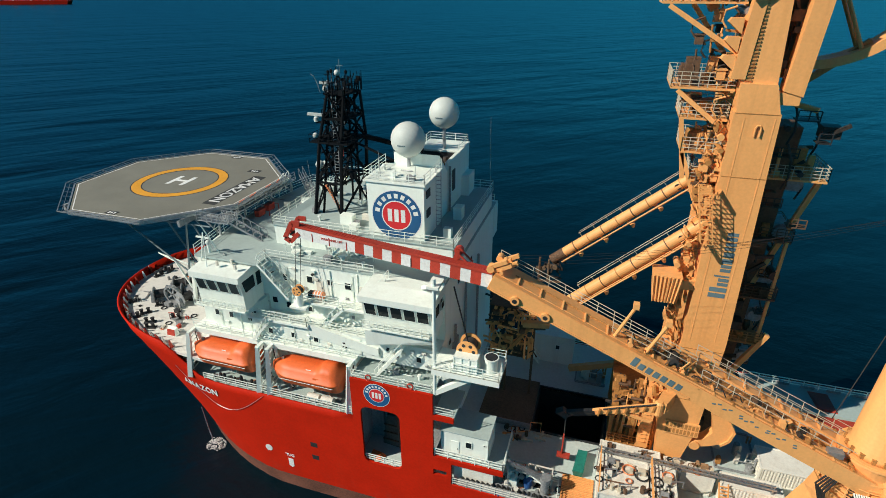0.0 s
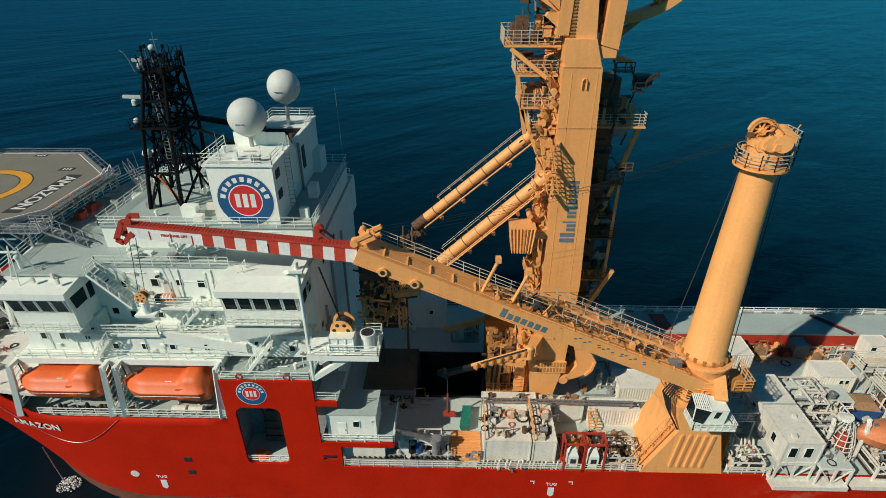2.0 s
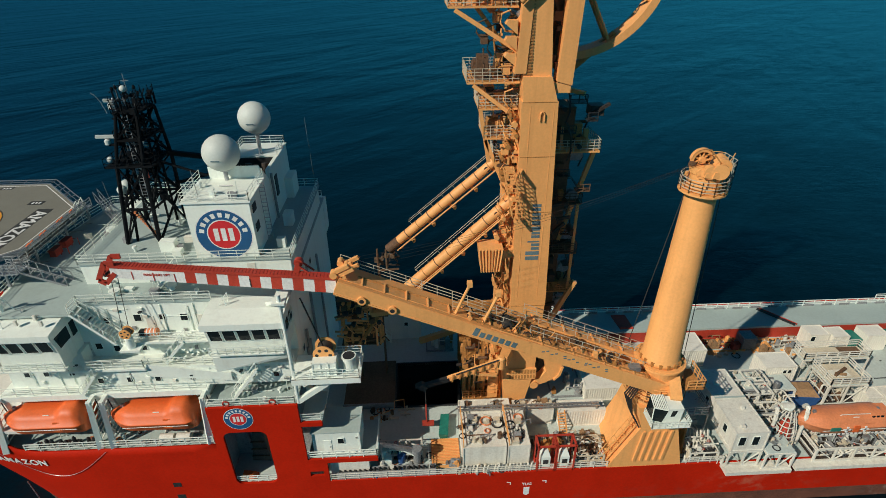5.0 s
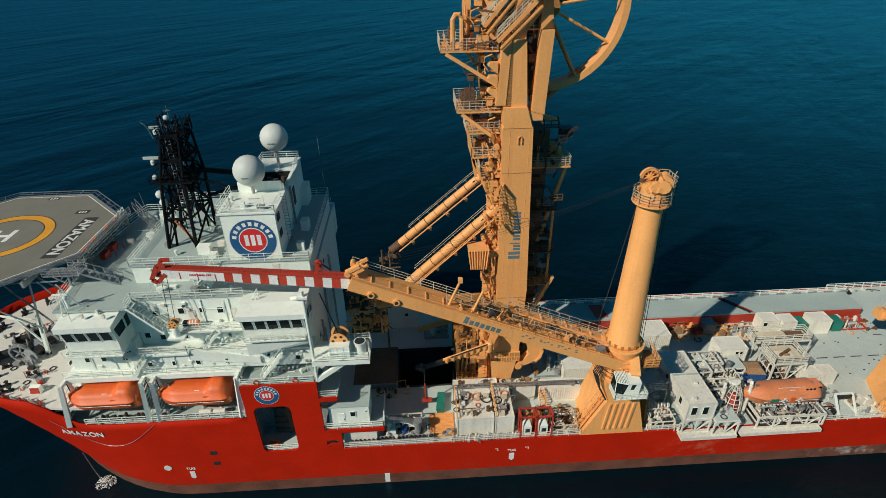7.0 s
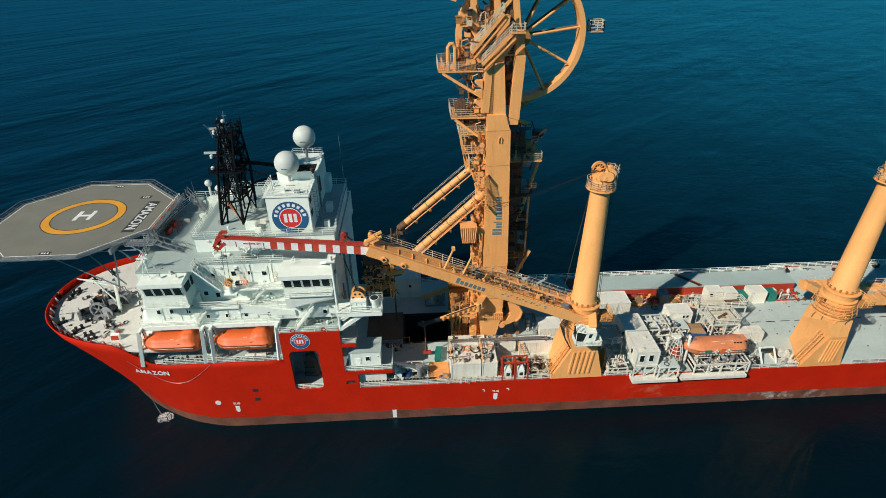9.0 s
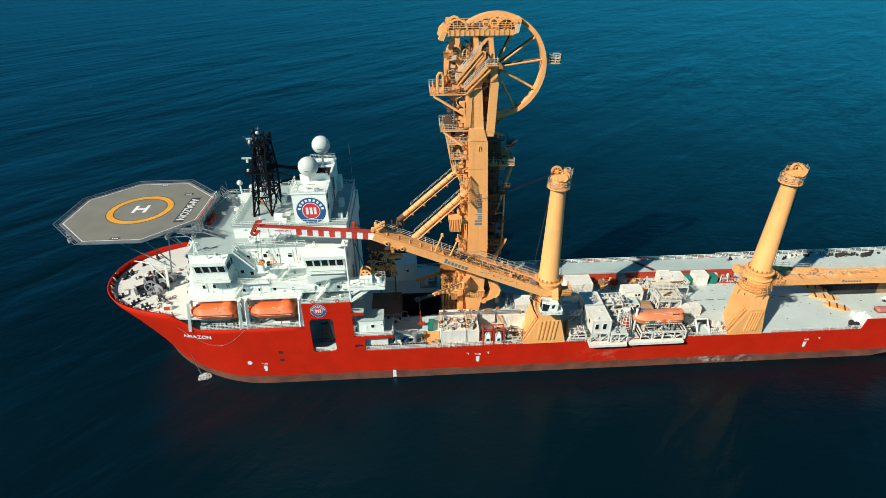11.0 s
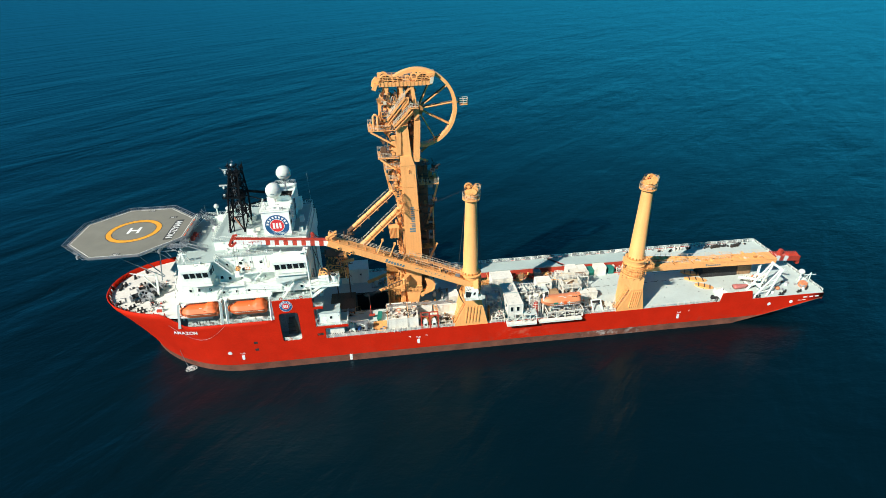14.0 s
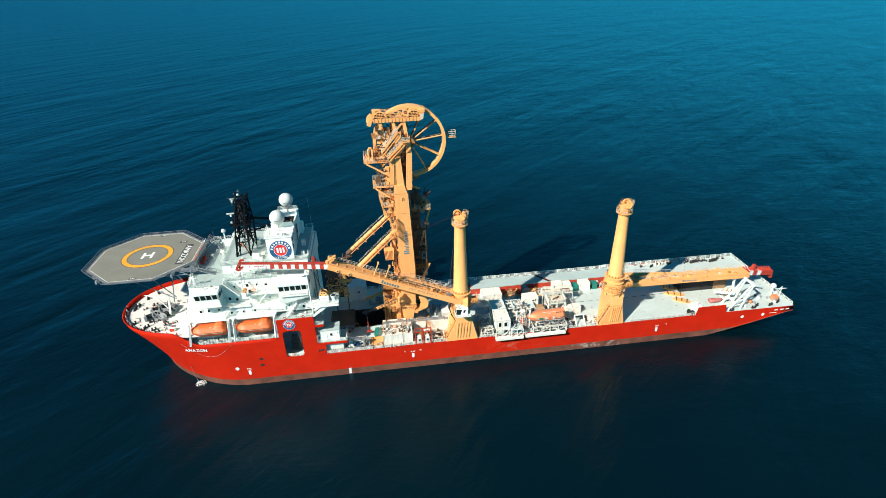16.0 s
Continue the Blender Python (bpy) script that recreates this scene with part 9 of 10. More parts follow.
for k in range(2):
    x = 11.5 + 2.25 * k
    f = thing("red_basket_frame", (x + 1.1, -15.2, ZD), "red lifting frame holding a white pump unit", "frame", "red frames")
    for a in (x, x + 2.1):
        for b in (-16.0, -14.4):
            part("post", beam(B(), (a, b, ZD), (a, b, 11.9), 0.2, 0.2), RED_TRIM, f)
    for z in (ZD + 0.2, 11.8):
        for b in (-16.0, -14.4):
            part("beam", beam(B(), (x, b, z), (x + 2.1, b, z), 0.2, 0.2), RED_TRIM, f)
        for a in (x, x + 2.1):
            part("beam", beam(B(), (a, -16.0, z), (a, -14.4, z), 0.2, 0.2), RED_TRIM, f)
    part("floor", box(B(), x, x + 2.1, -16.0, -14.4, ZD + 0.1, ZD + 0.18), RED_TRIM, f)
    bm = B()
    box(bm, x + 0.5, x + 1.6, -15.8, -14.8, ZD + 0.3, ZD + 2.0)
    hexa(bm, [(x + 0.5, -15.8, ZD + 2.0), (x + 1.6, -15.8, ZD + 2.0), (x + 1.6, -14.8, ZD + 2.0), (x + 0.5, -14.8, ZD + 2.0)], [(x + 0.8, -15.5, ZD + 2.9), (x + 1.3, -15.5, ZD + 2.9), (x + 1.3, -15.1, ZD + 2.9), (x + 0.8, -15.1, ZD + 2.9)])
    u_ = part("pump_unit", bm, WHITE, f)
    part("dial_panel", box(B(), x + 0.75, x + 1.35, -15.85, -15.8, ZD + 0.9, ZD + 1.6), DARK, u_)
skid(16.2, 19.2, -14.8, -11.2, ZD, 41, "rusty winch and hose gear by the crane pedestal", (GREY, WOOD, DECK_DARK, WHITE_OLD), 1.7, 16)
skid(11.6, 15.6, -13.8, -11.0, ZD, 42, "pipework and pumps behind the red frames", (GREY, WHITE_OLD, YELLOW_GRATE), 1.5, 14)
yr = thing("yellow_ladder_rack", (15.9, -9.8, ZD), "yellow ladder leaning on a white container", "ladder")
bm = B()
for dx in (0, 0.9):
    beam(bm, (15.6 + dx, -11.0, ZD), (15.2 + dx, -9.7, 10.8), 0.12, 0.12)
for k in range(9):
    t = k / 9
    beam(bm, (15.6 - 0.4 * t, -11.0 + 1.3 * t, ZD + 3.1 * t), (16.5 - 0.4 * t, -11.0 + 1.3 * t, ZD + 3.1 * t), 0.09, 0.09)
part("ladder_body", bm, YELLOW, yr)
# hoses and manifold along the port deck edge
mf = thing("hose_manifold", (6, -15.6, ZD), "white manifold with looped hoses along the deck edge", "manifold")
for k in range(22):
    x = 2.2 + k * 0.43
    bm = B()
    path_tube(bm, [(x, -15.9, ZD), (x, -15.9, ZD + 0.7), (x + 0.18, -15.6, ZD + 0.85), (x + 0.3, -15.3, ZD + 0.3)], 0.09, 6)
    part("hose", bm, WHITE_OLD if k % 3 else GREY, mf)
part("header", tube(B(), (2.0, -15.75, ZD + 0.35), (11.4, -15.75, ZD + 0.35), 0.12, n=8), STEEL, mf)
part("railing", railing([(-12.7, -16.0, 7.75), (20.0, -16.0, 7.75)], 1.0, 1.6, 0.035), WHITE_OLD, hull)
part("railing", railing([(29.6, -16.0, 7.75), (34.0, -16.0, 7.75)], 1.0, 1.6, 0.035), WHITE_OLD, hull)
part("railing", railing([(55.2, -16.0, 7.75), (63.8, -16.0, 7.75)], 1.0, 1.6, 0.035), WHITE_OLD, hull)
part("railing", railing([(73.6, -16.0, 7.75), (93.2, -16.0, 7.75)], 1.0, 1.6, 0.035), WHITE_OLD, hull)
bm = B()
box(bm, -12.4, -5.6, -5.0, 3.4, ZD, 8.5)
hc = thing("wood_hatch", (-9, -0.8, ZD), "brown timber-covered hatch beside the moonpool", "hatch")
part("cover", bm, DECK_DARK, hc)
part("lip", box(B(), -12.5, -5.5, -5.15, -5.0, ZD, 8.6), GREY, hc)
fh = container(-9.8, -1.8, 9.4, 14.8, ZD, 12.4, CONT, "white deck house on the starboard side", "starboard_deck_house", "cabin", "cabins", ribs=False, windows=((-4.4, 10.2, 0.6),))
stairs((-6.5, 9.0, ZD), (-9.5, 9.0, 11.2), 0.9, fh)
part("railing", railing([(-14, 14.9, ZD), (20.5, 14.9, ZD)], 1.1, 2.0, 0.04), WHITE, hull)
skid(-1.0, 3.0, 6.0, 9.0, ZD, 51, "grey pipework beyond the moonpool", (GREY, YELLOW_GRATE, WHITE_OLD), 2.4, 14)
skid(16, 20.5, -4.5, 2, ZD, 52, "deck machinery in the tower's shade", (GREY, YELLOW_GRATE, WHITE_OLD), 2.0, 16)
yb = thing("stowed_arm", (3.4, 6.2, 9), "amber handling arm stowed across the deck", "handling arm")
part("arm", beam(B(), (-2.0, 6.4, 9.6), (5.0, 5.0, 13.2), 0.7, 0.8), YELLOW, yb)
part("foot", beam(B(), (5.0, 5.0, 8.1), (5.0, 5.0, 13.2), 0.7, 0.7), YELLOW, yb)

# between the cranes
cb = container(34.0, 38.0, -16.7, -6.2, 10.3, 13.4, WHITE_OLD, "long white workshop cabin raised on a steel frame", "deck_cabin", "cabin", "cabins", ribs=False)
bd = cb.children[0]
for x in (34.6, 36.2):
    window(bd, [(x, -16.65, 11.3), (x + 0.8, -16.65, 11.3), (x + 0.8, -16.65, 12.7), (x, -16.65, 12.7)])
for y in (-15.0, -10.5):
    window(bd, [(34.05, y, 11.5), (34.05, y + 0.7, 11.5), (34.05, y + 0.7, 12.6), (34.05, y, 12.6)], out=(-1, 0, 0))
bm = B()
box(bm, 34.1, 37.9, -11.3, -11.1, 13.4, 13.5)
part("roof_joint", bm, DECK, cb)
for x, y, a, b in ((34.9, -16.0, 0.5, 0.4), (36.4, -13.2, 0.4, 0.3), (35.2, -9.0, 0.5, 0.4), (36.8, -8.0, 0.3, 0.3)):
    part("roof_vent", box(B(), x, x + a, y, y + b, 13.4, 13.7), WHITE_OLD, cb)
frame_module(34.1, 37.9, -16.6, -6.4, ZD, 10.1, "white steel frame under the raised cabin", bays=2)
bm = B()
box(bm, 33.8, 41.7, -17.6, -16.15, 7.2, 7.75)
box(bm, 42.4, 54.0, -17.4, -16.15, 7.2, 7.75)
part("side_sponson", bm, WHITE_OLD, hull)
frame_module(38.2, 41.6, -17.2, -14.6, ZD, 10.2, "white steel frame with a ladder bay", bays=2)
skid(38.0, 41.2, -14.4, -10.2, ZD, 61, "pump and valve skid behind the cabin", W3, 3.2, 26)
skid(38.4, 44.0, -10.0, -5.0, ZD, 62, "dense pipework skid with tanks and valves", W3, 3.6, 34)
skid(41.0, 46.0, -8.8, -4.6, 9.4, 63, "valve manifold on a raised platform", W3, 2.2, 22)
frame_module(40.2, 42.0, -8.4, -5.0, ZD, 11.4, "narrow white walkway frame among the pipework", bays=1)
frame_module(43.9, 47.8, -7.4, -4.6, ZD, 10.2, "white frame that holds a container", bays=1)
container(45.2, 49.6, -4.5, -1.4, 8.6, 11.6, CONT, "white corrugated container with two small windows", windows=((47.7, 10.4, 0.5), (48.4, 10.4, 0.5)))
# basket reel by the lifeboat
rl = thing("hose_reel", (42.2, -13.6, ZD), "red hose reel inside a white hooped frame", "reel")
part("core", lathe(B(), 42.3, -13.6, [(0.95, ZD), (1.0, 9.4), (0.75, 10.4), (0.4, 11.6)], 20), RED_TRIM, rl)
for k in range(9):
    z = 8.2 + k * 0.62
    rr = 1.5 - 0.06 * k - (0.22 * (k - 4) if k > 4 else 0)
    part("hoop", path_tube(B(), [(42.3 + rr * math.cos(2 * math.pi * i / 18), -13.6 + rr * math.sin(2 * math.pi * i / 18), z) for i in range(19)], 0.06, 6), WHITE_OLD, rl)
for k in range(10):
    a = 2 * math.pi * k / 10
    c_, s_ = math.cos(a), math.sin(a)
    part("stave", path_tube(B(), [(42.3 + r * c_, -13.6 + r * s_, z) for r, z in ((1.5, ZD), (1.28, 10.6), (0.9, 12.2), (0.45, 13.3))], 0.06, 5), WHITE_OLD, rl)
for x in (40.4, 44.2):
    part("stand", lathe(B(), x, -14.0, [(0.32, ZD), (0.24, ZD + 0.4), (0.2, 12.4)], 10), WHITE_OLD, rl)
    part("gooseneck", path_tube(B(), [(x, -14.0, 12.3), (x, -13.9, 13.2), (x + 0.2, -13.5, 13.6), (x + 0.4, -13.0, 13.4), (x + 0.5, -12.6, 12.8)], 0.26, 8), WHITE_OLD, rl)
part("top_roller", tube(B(), (41.6, -12.9, 13.3), (43.0, -12.9, 13.3), 0.42, n=14), WHITE_OLD, rl)
part("roller_flange", ring(B(), 0.5, 0.75, 13.25, 13.4, 20, 42.3, -12.9), WHITE, rl)
frame_module(44.8, 54.4, -16.6, -12.2, ZD, 9.9, "white braced steel cradle under the lifeboat", "boat_cradle", WHITE_OLD, deck=False, bays=4)
skid(45.4, 54.0, -15.8, -12.6, ZD, 64, "grey machinery stowed under the lifeboat", (GREY, DARK, DECK_WORK), 1.6, 20)
bb_ = thing("blue_skip", (49.6, -6.7, ZD), "blue skip with a timber cover", "skip")
part("tub", hexa(B(), [(47.9, -7.9, ZD), (50.6, -8.2, ZD), (51.0, -5.4, ZD), (48.4, -5.2, ZD)], [(47.6, -8.0, 9.5), (50.9, -8.4, 9.5), (51.3, -5.2, 9.5), (48.2, -5.0, 9.5)]), BLUE, bb_)
part("lid", hexa(B(), [(47.7, -7.9, 9.5), (50.8, -8.3, 9.5), (51.2, -5.3, 9.5), (48.3, -5.1, 9.5)], [(48.4, -7.2, 10.1), (50.4, -7.4, 10.1), (50.6, -6.0, 10.1), (48.8, -5.9, 10.1)]), WOOD, bb_)
f_ = frame_module(51.8, 56.9, -8.0, -4.0, ZD, 11.2, "weathered platform on steel legs with handrails", bays=2)
part("railing", railing([(51.8, -8.0, 11.4), (56.9, -8.0, 11.4), (56.9, -4.0, 11.4), (51.8, -4.0, 11.4)], 1.1, 1.3, 0.05, 3, None, True), WHITE_OLD, f_)
part("grating", box(B(), 51.9, 56.8, -7.9, -4.1, 11.385, 11.43), CREAM, f_)
part("hatch_opening", box(B(), 53.2, 55.6, -6.6, -5.3, 11.43, 11.5), WHITE_OLD, f_)
part("spreader_beam", beam(B(), (53.4, -6.5, 11.7), (55.5, -5.4, 11.75), 0.35, 0.4), RUST_SHADE, f_)
part("hose_heap", tube(B(), (53.6, -6.2, 11.65), (54.9, -6.4, 11.65), 0.2, n=10), WOOD, f_)
f_ = frame_module(51.4, 60.8, -3.0, -0.6, ZD, 11.2, "long walkway platform on steel legs", bays=3)
part("grating", box(B(), 51.5, 60.7, -2.9, -0.7, 11.385, 11.43), CREAM, f_)
part("dark_grating", box(B(), 57.4, 60.4, -2.8, -0.8, 11.43, 11.46), RUST_SHADE, f_)
part("railing", railing([(51.4, -3.0, 11.4), (60.8, -3.0, 11.4), (60.8, -0.6, 11.4), (51.4, -0.6, 11.4)], 1.1, 1.5, 0.05, 3, None, True), WHITE_OLD, f_)
container(56.6, 58.8, -9.2, -7.2, ZD, 10.0, WHITE_OLD, "white container standing beside the platform")
container(59.0, 61.3, -9.2, -7.1, ZD, 10.0, WHITE_OLD, "white container standing beside the platform")
container(33.5, 39.6, 0.5, 4.6, ZD, 10.7, CONT, "white container standing in the crane's shade")
container(56.7, 59.7, 3.0, 5.4, 8.0, 10.6, CONT, "white container by the raised side deck", windows=((56.9, 9.4, 0.7),))
container(59.9, 62.4, 2.4, 4.8, ZD, 10.6, CONT, "white container by the raised side deck")
container(63.0, 65.0, 2.8, 5.2, ZD, 9.5, GREEN, "green container between white ones")
container(65.2, 68.6, 2.4, 5.0, ZD, 10.5, CONT, "white container by the raised side deck")
container(69.6, 71.2, 2.8, 5.0, ZD, 9.6, GREEN, "grey-green container by the side deck")
skid(48.6, 55.8, 2.0, 5.6, ZD, 65, "yellow and rusty lifting gear by the red wall", (YELLOW, WOOD, GREY, WHITE_OLD), 1.6, 26)
skid(40.5, 47.5, 3.4, 6.0, ZD, 66, "yellow pipe supports by the red wall", (YELLOW, WOOD, RED_TRIM), 1.5, 20)
skid(71.6, 76, 3.0, 6.0, ZD, 67, "red and grey gear at the end of the side deck", (RED_TRIM, GREY, WHITE_OLD), 1.6, 14)
container(46.9, 48.9, 3.4, 5.4, ZD, 10.0, GREY, "grey pump cabinet by the red wall", "pump_cabinet", "cabinet")
st1 = frame_module(29.6, 33.2, -12.2, -8.8, ZD, 11.8, "grey stair tower in the crane's shade", "stair_tower", STEEL, bays=1)
stairs((29.8, -10.5, ZD), (33.0, -10.5, 11.6), 0.9, st1, STEEL)
part("railing", railing([(29.6, -12.2, 11.9), (33.2, -12.2, 11.9), (33.2, -8.8, 11.9), (29.6, -8.8, 11.9)], 1.1, 1.0, 0.05, 3, None, True), STEEL, st1)
pb = thing("pipe_bundle", (31.8, -14.2, ZD), "bundle of white pipes leaning by the pedestal", "pipes")
for k in range(7):
    part("pipe", tube(B(), (29.6 + k * 0.5, -15.6, ZD + 0.15), (31.4 + k * 0.45, -11.8, ZD + 1.0), 0.12, n=8), WHITE_OLD, pb)
skid(30.0, 33.6, -15.8, -14.0, ZD, 68, "grey drums and pumps on the deck edge", (GREY, DARK, WHITE_OLD), 1.3, 14)
yp = thing("yellow_plate_guard", (30.0, -12.0, ZD), "curved rusty-yellow guard plate by the pedestal", "guard")
part("plate", slab_yz(B(), [(-14.6, ZD), (-12.4, ZD), (-12.2, 9.8), (-12.9, 11.4), (-14.2, 11.8)], 29.5, 29.7), YELLOW_GRATE, yp)
wf = thing("white_goalpost", (59.1, -15.4, ZD), "white goalpost frame at the deck edge", "frame")
for x in (57.9, 60.5):
    part("post", beam(B(), (x, -15.4, ZD), (x - 0.3, -13.6, 10.4), 0.24, 0.24), WHITE, wf)
part("bar", beam(B(), (57.6, -13.6, 10.4), (60.2, -13.6, 10.4), 0.24, 0.24), WHITE, wf)
part("rack", box(B(), 57.9, 60.0, -13.9, -13.7, 9.7, 10.3), DARK, wf)
skid(55.0, 57.2, -15.6, -12.6, ZD, 69, "black hoses and white valves on the deck", (RUBBER, WHITE_OLD, GREY), 1.1, 16)
skid(60.8, 64.0, -15.6, -12.2, ZD, 70, "hose racks beside the aft crane", (WHITE_OLD, GREY, WOOD), 1.4, 18)
# pad-eyes, lashing points and slots on the deck
for k in range(11):
    part("deck_slot", box(B(), 62.6 + 2.9 * k, 64.5 + 2.9 * k, -3.55, -3.35, 7.7, 7.712), DARK, hull)
for k in range(6):
    part("deck_slot", box(B(), 76.0 + 3.4 * k, 77.6 + 3.4 * k, 1.4, 1.55, 7.7, 7.712), DARK, hull)
random.seed(3)
bm = B()
for i in range(110):
    x, y = random.uniform(56, 108), random.uniform(-15, 13)
    s = random.uniform(0.05, 0.13)
    box(bm, x - s, x + s, y - s * 0.6, y + s * 0.6, ZD, ZD + 0.1)
tagged(part("deck_padeye", bm, DARK), "small dark lashing points on the deck", "pad-eye", kind="stuff")
for x in range(22, 77, 3):
    part("scupper_plate", box(B(), x, x + 1.6, 10.98, 11.15, 9.96, 10.35), GREY, hull)
part("railing", railing([(21, 11.05, 9.95), (77, 11.05, 9.95)], 1.1, 1.8, 0.045), WHITE, hull)
part("railing", railing([(77, 15.1, 7.7), (124.6, 15.1, 7.7)], 1.1, 1.8, 0.045), WHITE, hull)
part("railing", railing([(124.8, 15.0, 7.6), (124.8, -15.6, 7.6)], 1.1, 1.8, 0.05), WHITE, hull)
sd_ = thing("side_ladder", (54.5, 8.8, 9.95), "dark gangway plank lying across the side deck", "gangway")
part("plank", beam(B(), (52.8, 10.6, 10.1), (56.4, 6.2, 10.1), 0.5, 0.15), DARK, sd_)
part("edge", beam(B(), (53.2, 10.7, 10.1), (56.8, 6.3, 10.1), 0.12, 0.25), RED_TRIM, sd_)
sd2 = thing("side_box", (30.5, 8.8, 9.95), "dark opening hatch on the side deck", "hatch")
part("lid", hexa(B(), [(29.0, 6.8, 9.96), (31.2, 6.8, 9.96), (31.0, 10.4, 9.96), (28.6, 10.4, 9.96)], [(29.2, 7.0, 10.2), (31.0, 7.0, 10.2), (30.8, 10.2, 10.2), (28.8, 10.2, 10.2)]), RED_TRIM, sd2)


# ---- after deck ----
mesh_ = thing("netted_cargo", (101.5, -1.6, ZD), "dark cargo stack under a black net", "cargo")
bm = B()
hexa(bm, [(95.6, -3.4, ZD), (106.6, -3.6, ZD), (106.6, 0.8, ZD), (95.6, 0.8, ZD)], [(95.9, -3.0, 11.0), (106.4, -3.2, 11.2), (106.4, 0.5, 11.2), (95.9, 0.5, 11.0)])
part("cargo_block", bm, RUBBER, mesh_)
bm = B()
for k in range(18):
    x = 95.7 + k * 0.63
    beam(bm, (x, -3.5, ZD), (x + 1.2, -3.15, 11.1), 0.12, 0.12)
    beam(bm, (x + 1.2, -3.5, ZD), (x, -3.15, 11.1), 0.12, 0.12)
part("net", bm, DARK, mesh_)
part("end_box", box(B(), 106.7, 111.0, -3.5, 0.6, ZD, 10.6), WOOD, mesh_, "brown timber end box")
for k, (x0, y0, x1, y1) in enumerate(((91.2, 0.4, 96.0, -2.2), (90.4, -3.4, 96.2, -5.6), (91.6, -7.0, 95.8, -9.6))):
    ch = thing("pipe_chute", ((x0 + x1) / 2, (y0 + y1) / 2, ZD), "amber curved pipe chute lying on the deck", "chute", "pipe chutes")
    d = Vector((x1 - x0, y1 - y0, 0))
    s = Vector((-d.y, d.x, 0)).normalized()
    bm = B()
    loop0, loop1 = [], []
    for i in range(13):
        t = i / 12
        w = 1.0 * math.sin(math.pi * min(1, max(0.04, t))) ** 0.6
        p = Vector((x0, y0, ZD)) + d * t
        loop0.append((p - s * w, p + s * w))
    poly = [a for a, _ in loop0] + [b for _, b in reversed(loop0)]
    hexa(bm, poly, [p + Vector((0, 0, 0.5)) for p in poly])
    part("trough", bm, YELLOW, ch)
    bm = B()
    for t in (0.2, 0.5, 0.8):
        p = Vector((x0, y0, ZD + 0.5)) + d * t
        beam(bm, p - s * 0.9, p + s * 0.9, 0.25, 0.3)
    part("saddle", bm, MARK_DARK, ch)
rb_ = thing("rescue_boat", (103.6, -10.2, ZD), "faded pink-red rescue boat under a cover", "boat")
bm = B()
cols = []
for i in range(13):
    u = i / 12
    w = 0.95 * math.sin(math.pi * min(1, 0.08 + 0.92 * u) * 0.62) ** 0.7
    cols.append([bm.verts.new((101.4 + 4.0 * (1 - u), -10.4 + a * w, ZD + z * 0.8)) for a, z in ((0, 0.1), (0.8, 0.3), (1, 1.0), (0.6, 1.35), (0, 1.5), (-0.6, 1.35), (-1, 1.0), (-0.8, 0.3))])
for a, c in zip(cols, cols[1:]):
    for i in range(8):
        bm.faces.new((a[i], a[(i + 1) % 8], c[(i + 1) % 8], c[i]))
bm.faces.new(cols[0])
bm.faces.new(cols[-1])
part("cover", bm, material("faded_red_cover", (0.5, 0.16, 0.14), 0.7, dirt=0.2), rb_, smooth=True)
part("chock", box(B(), 102.4, 104.6, -10.8, -9.6, ZD, ZD + 0.25), WOOD, rb_)
af = thing("stern_davit", (107, -13, ZD), "white A-shaped davit frame leaning over the deck edge", "davit")
for y in (-15.2, -11.6):
    part("front_leg", beam(B(), (104.6, y, ZD), (111.0, y + 0.8, 15.6), 0.4, 0.5, 0.32, 0.4), WHITE, af)
    part("back_leg", beam(B(), (108.2, y, ZD), (111.4, y + 0.8, 15.2), 0.34, 0.4), WHITE, af)
    for k in range(4):
        t = 0.15 + 0.2 * k
        part("web", beam(B(), Vector((104.6, y, ZD)).lerp(Vector((111, y + 0.8, 15.6)), t), Vector((108.2, y, ZD)).lerp(Vector((111.4, y + 0.8, 15.2)), t + 0.1), 0.18, 0.18), WHITE, af)
part("head_beam", beam(B(), (111.2, -15.0, 15.4), (111.2, -10.2, 15.4), 0.45, 0.5), WHITE, af)
part("mid_beam", beam(B(), (106.4, -15.0, 10.0), (106.4, -11.4, 10.0), 0.4, 0.4), WHITE, af)
part("arm", beam(B(), (108.4, -11.4, 10.6), (103.6, -8.4, 10.2), 0.4, 0.5), WHITE, af)
part("arm", beam(B(), (111.2, -10.4, 15.2), (118.5, -8.6, 11.0), 0.35, 0.35), WHITE, af)
skid(106.8, 113.0, -9.4, -5.4, ZD, 81, "white winch gear behind the davit frame", (WHITE, WHITE_OLD, ORANGE_OLD), 2.2, 26)
for x, y, a in ((92.4, -14.6, 0.6), (93.4, -15.2, 0.6), (105.4, -15.5, 0), (112.6, -15.3, 0), (114.2, -14.4, 0.4), (118.4, -14.8, 0.2), (121.6, -13.6, 0.6), (94.5, 12.8, 0.5), (107.6, 13.6, 0.1), (113.6, 13.4, 0.2), (119.0, 13.9, 0.3), (101.2, 13.6, 0.2)):
    bollard(x, y, ZD, a)
winch(97.2, 13.4, ZD, 0.1, "white mooring winch at the starboard rail", WHITE_OLD, 0.55)
winch(109.8, 13.0, ZD, 0.2, "dark mooring winch at the starboard rail", GEAR, 0.55)
winch(116.5, 12.6, ZD, 0.2, "grey mooring winch at the starboard rail", GEAR, 0.55)
hs = thing("white_deck_housing", (95.6, -13.2, ZD), "white stepped housing with hose reels by the bulwark", "housing")
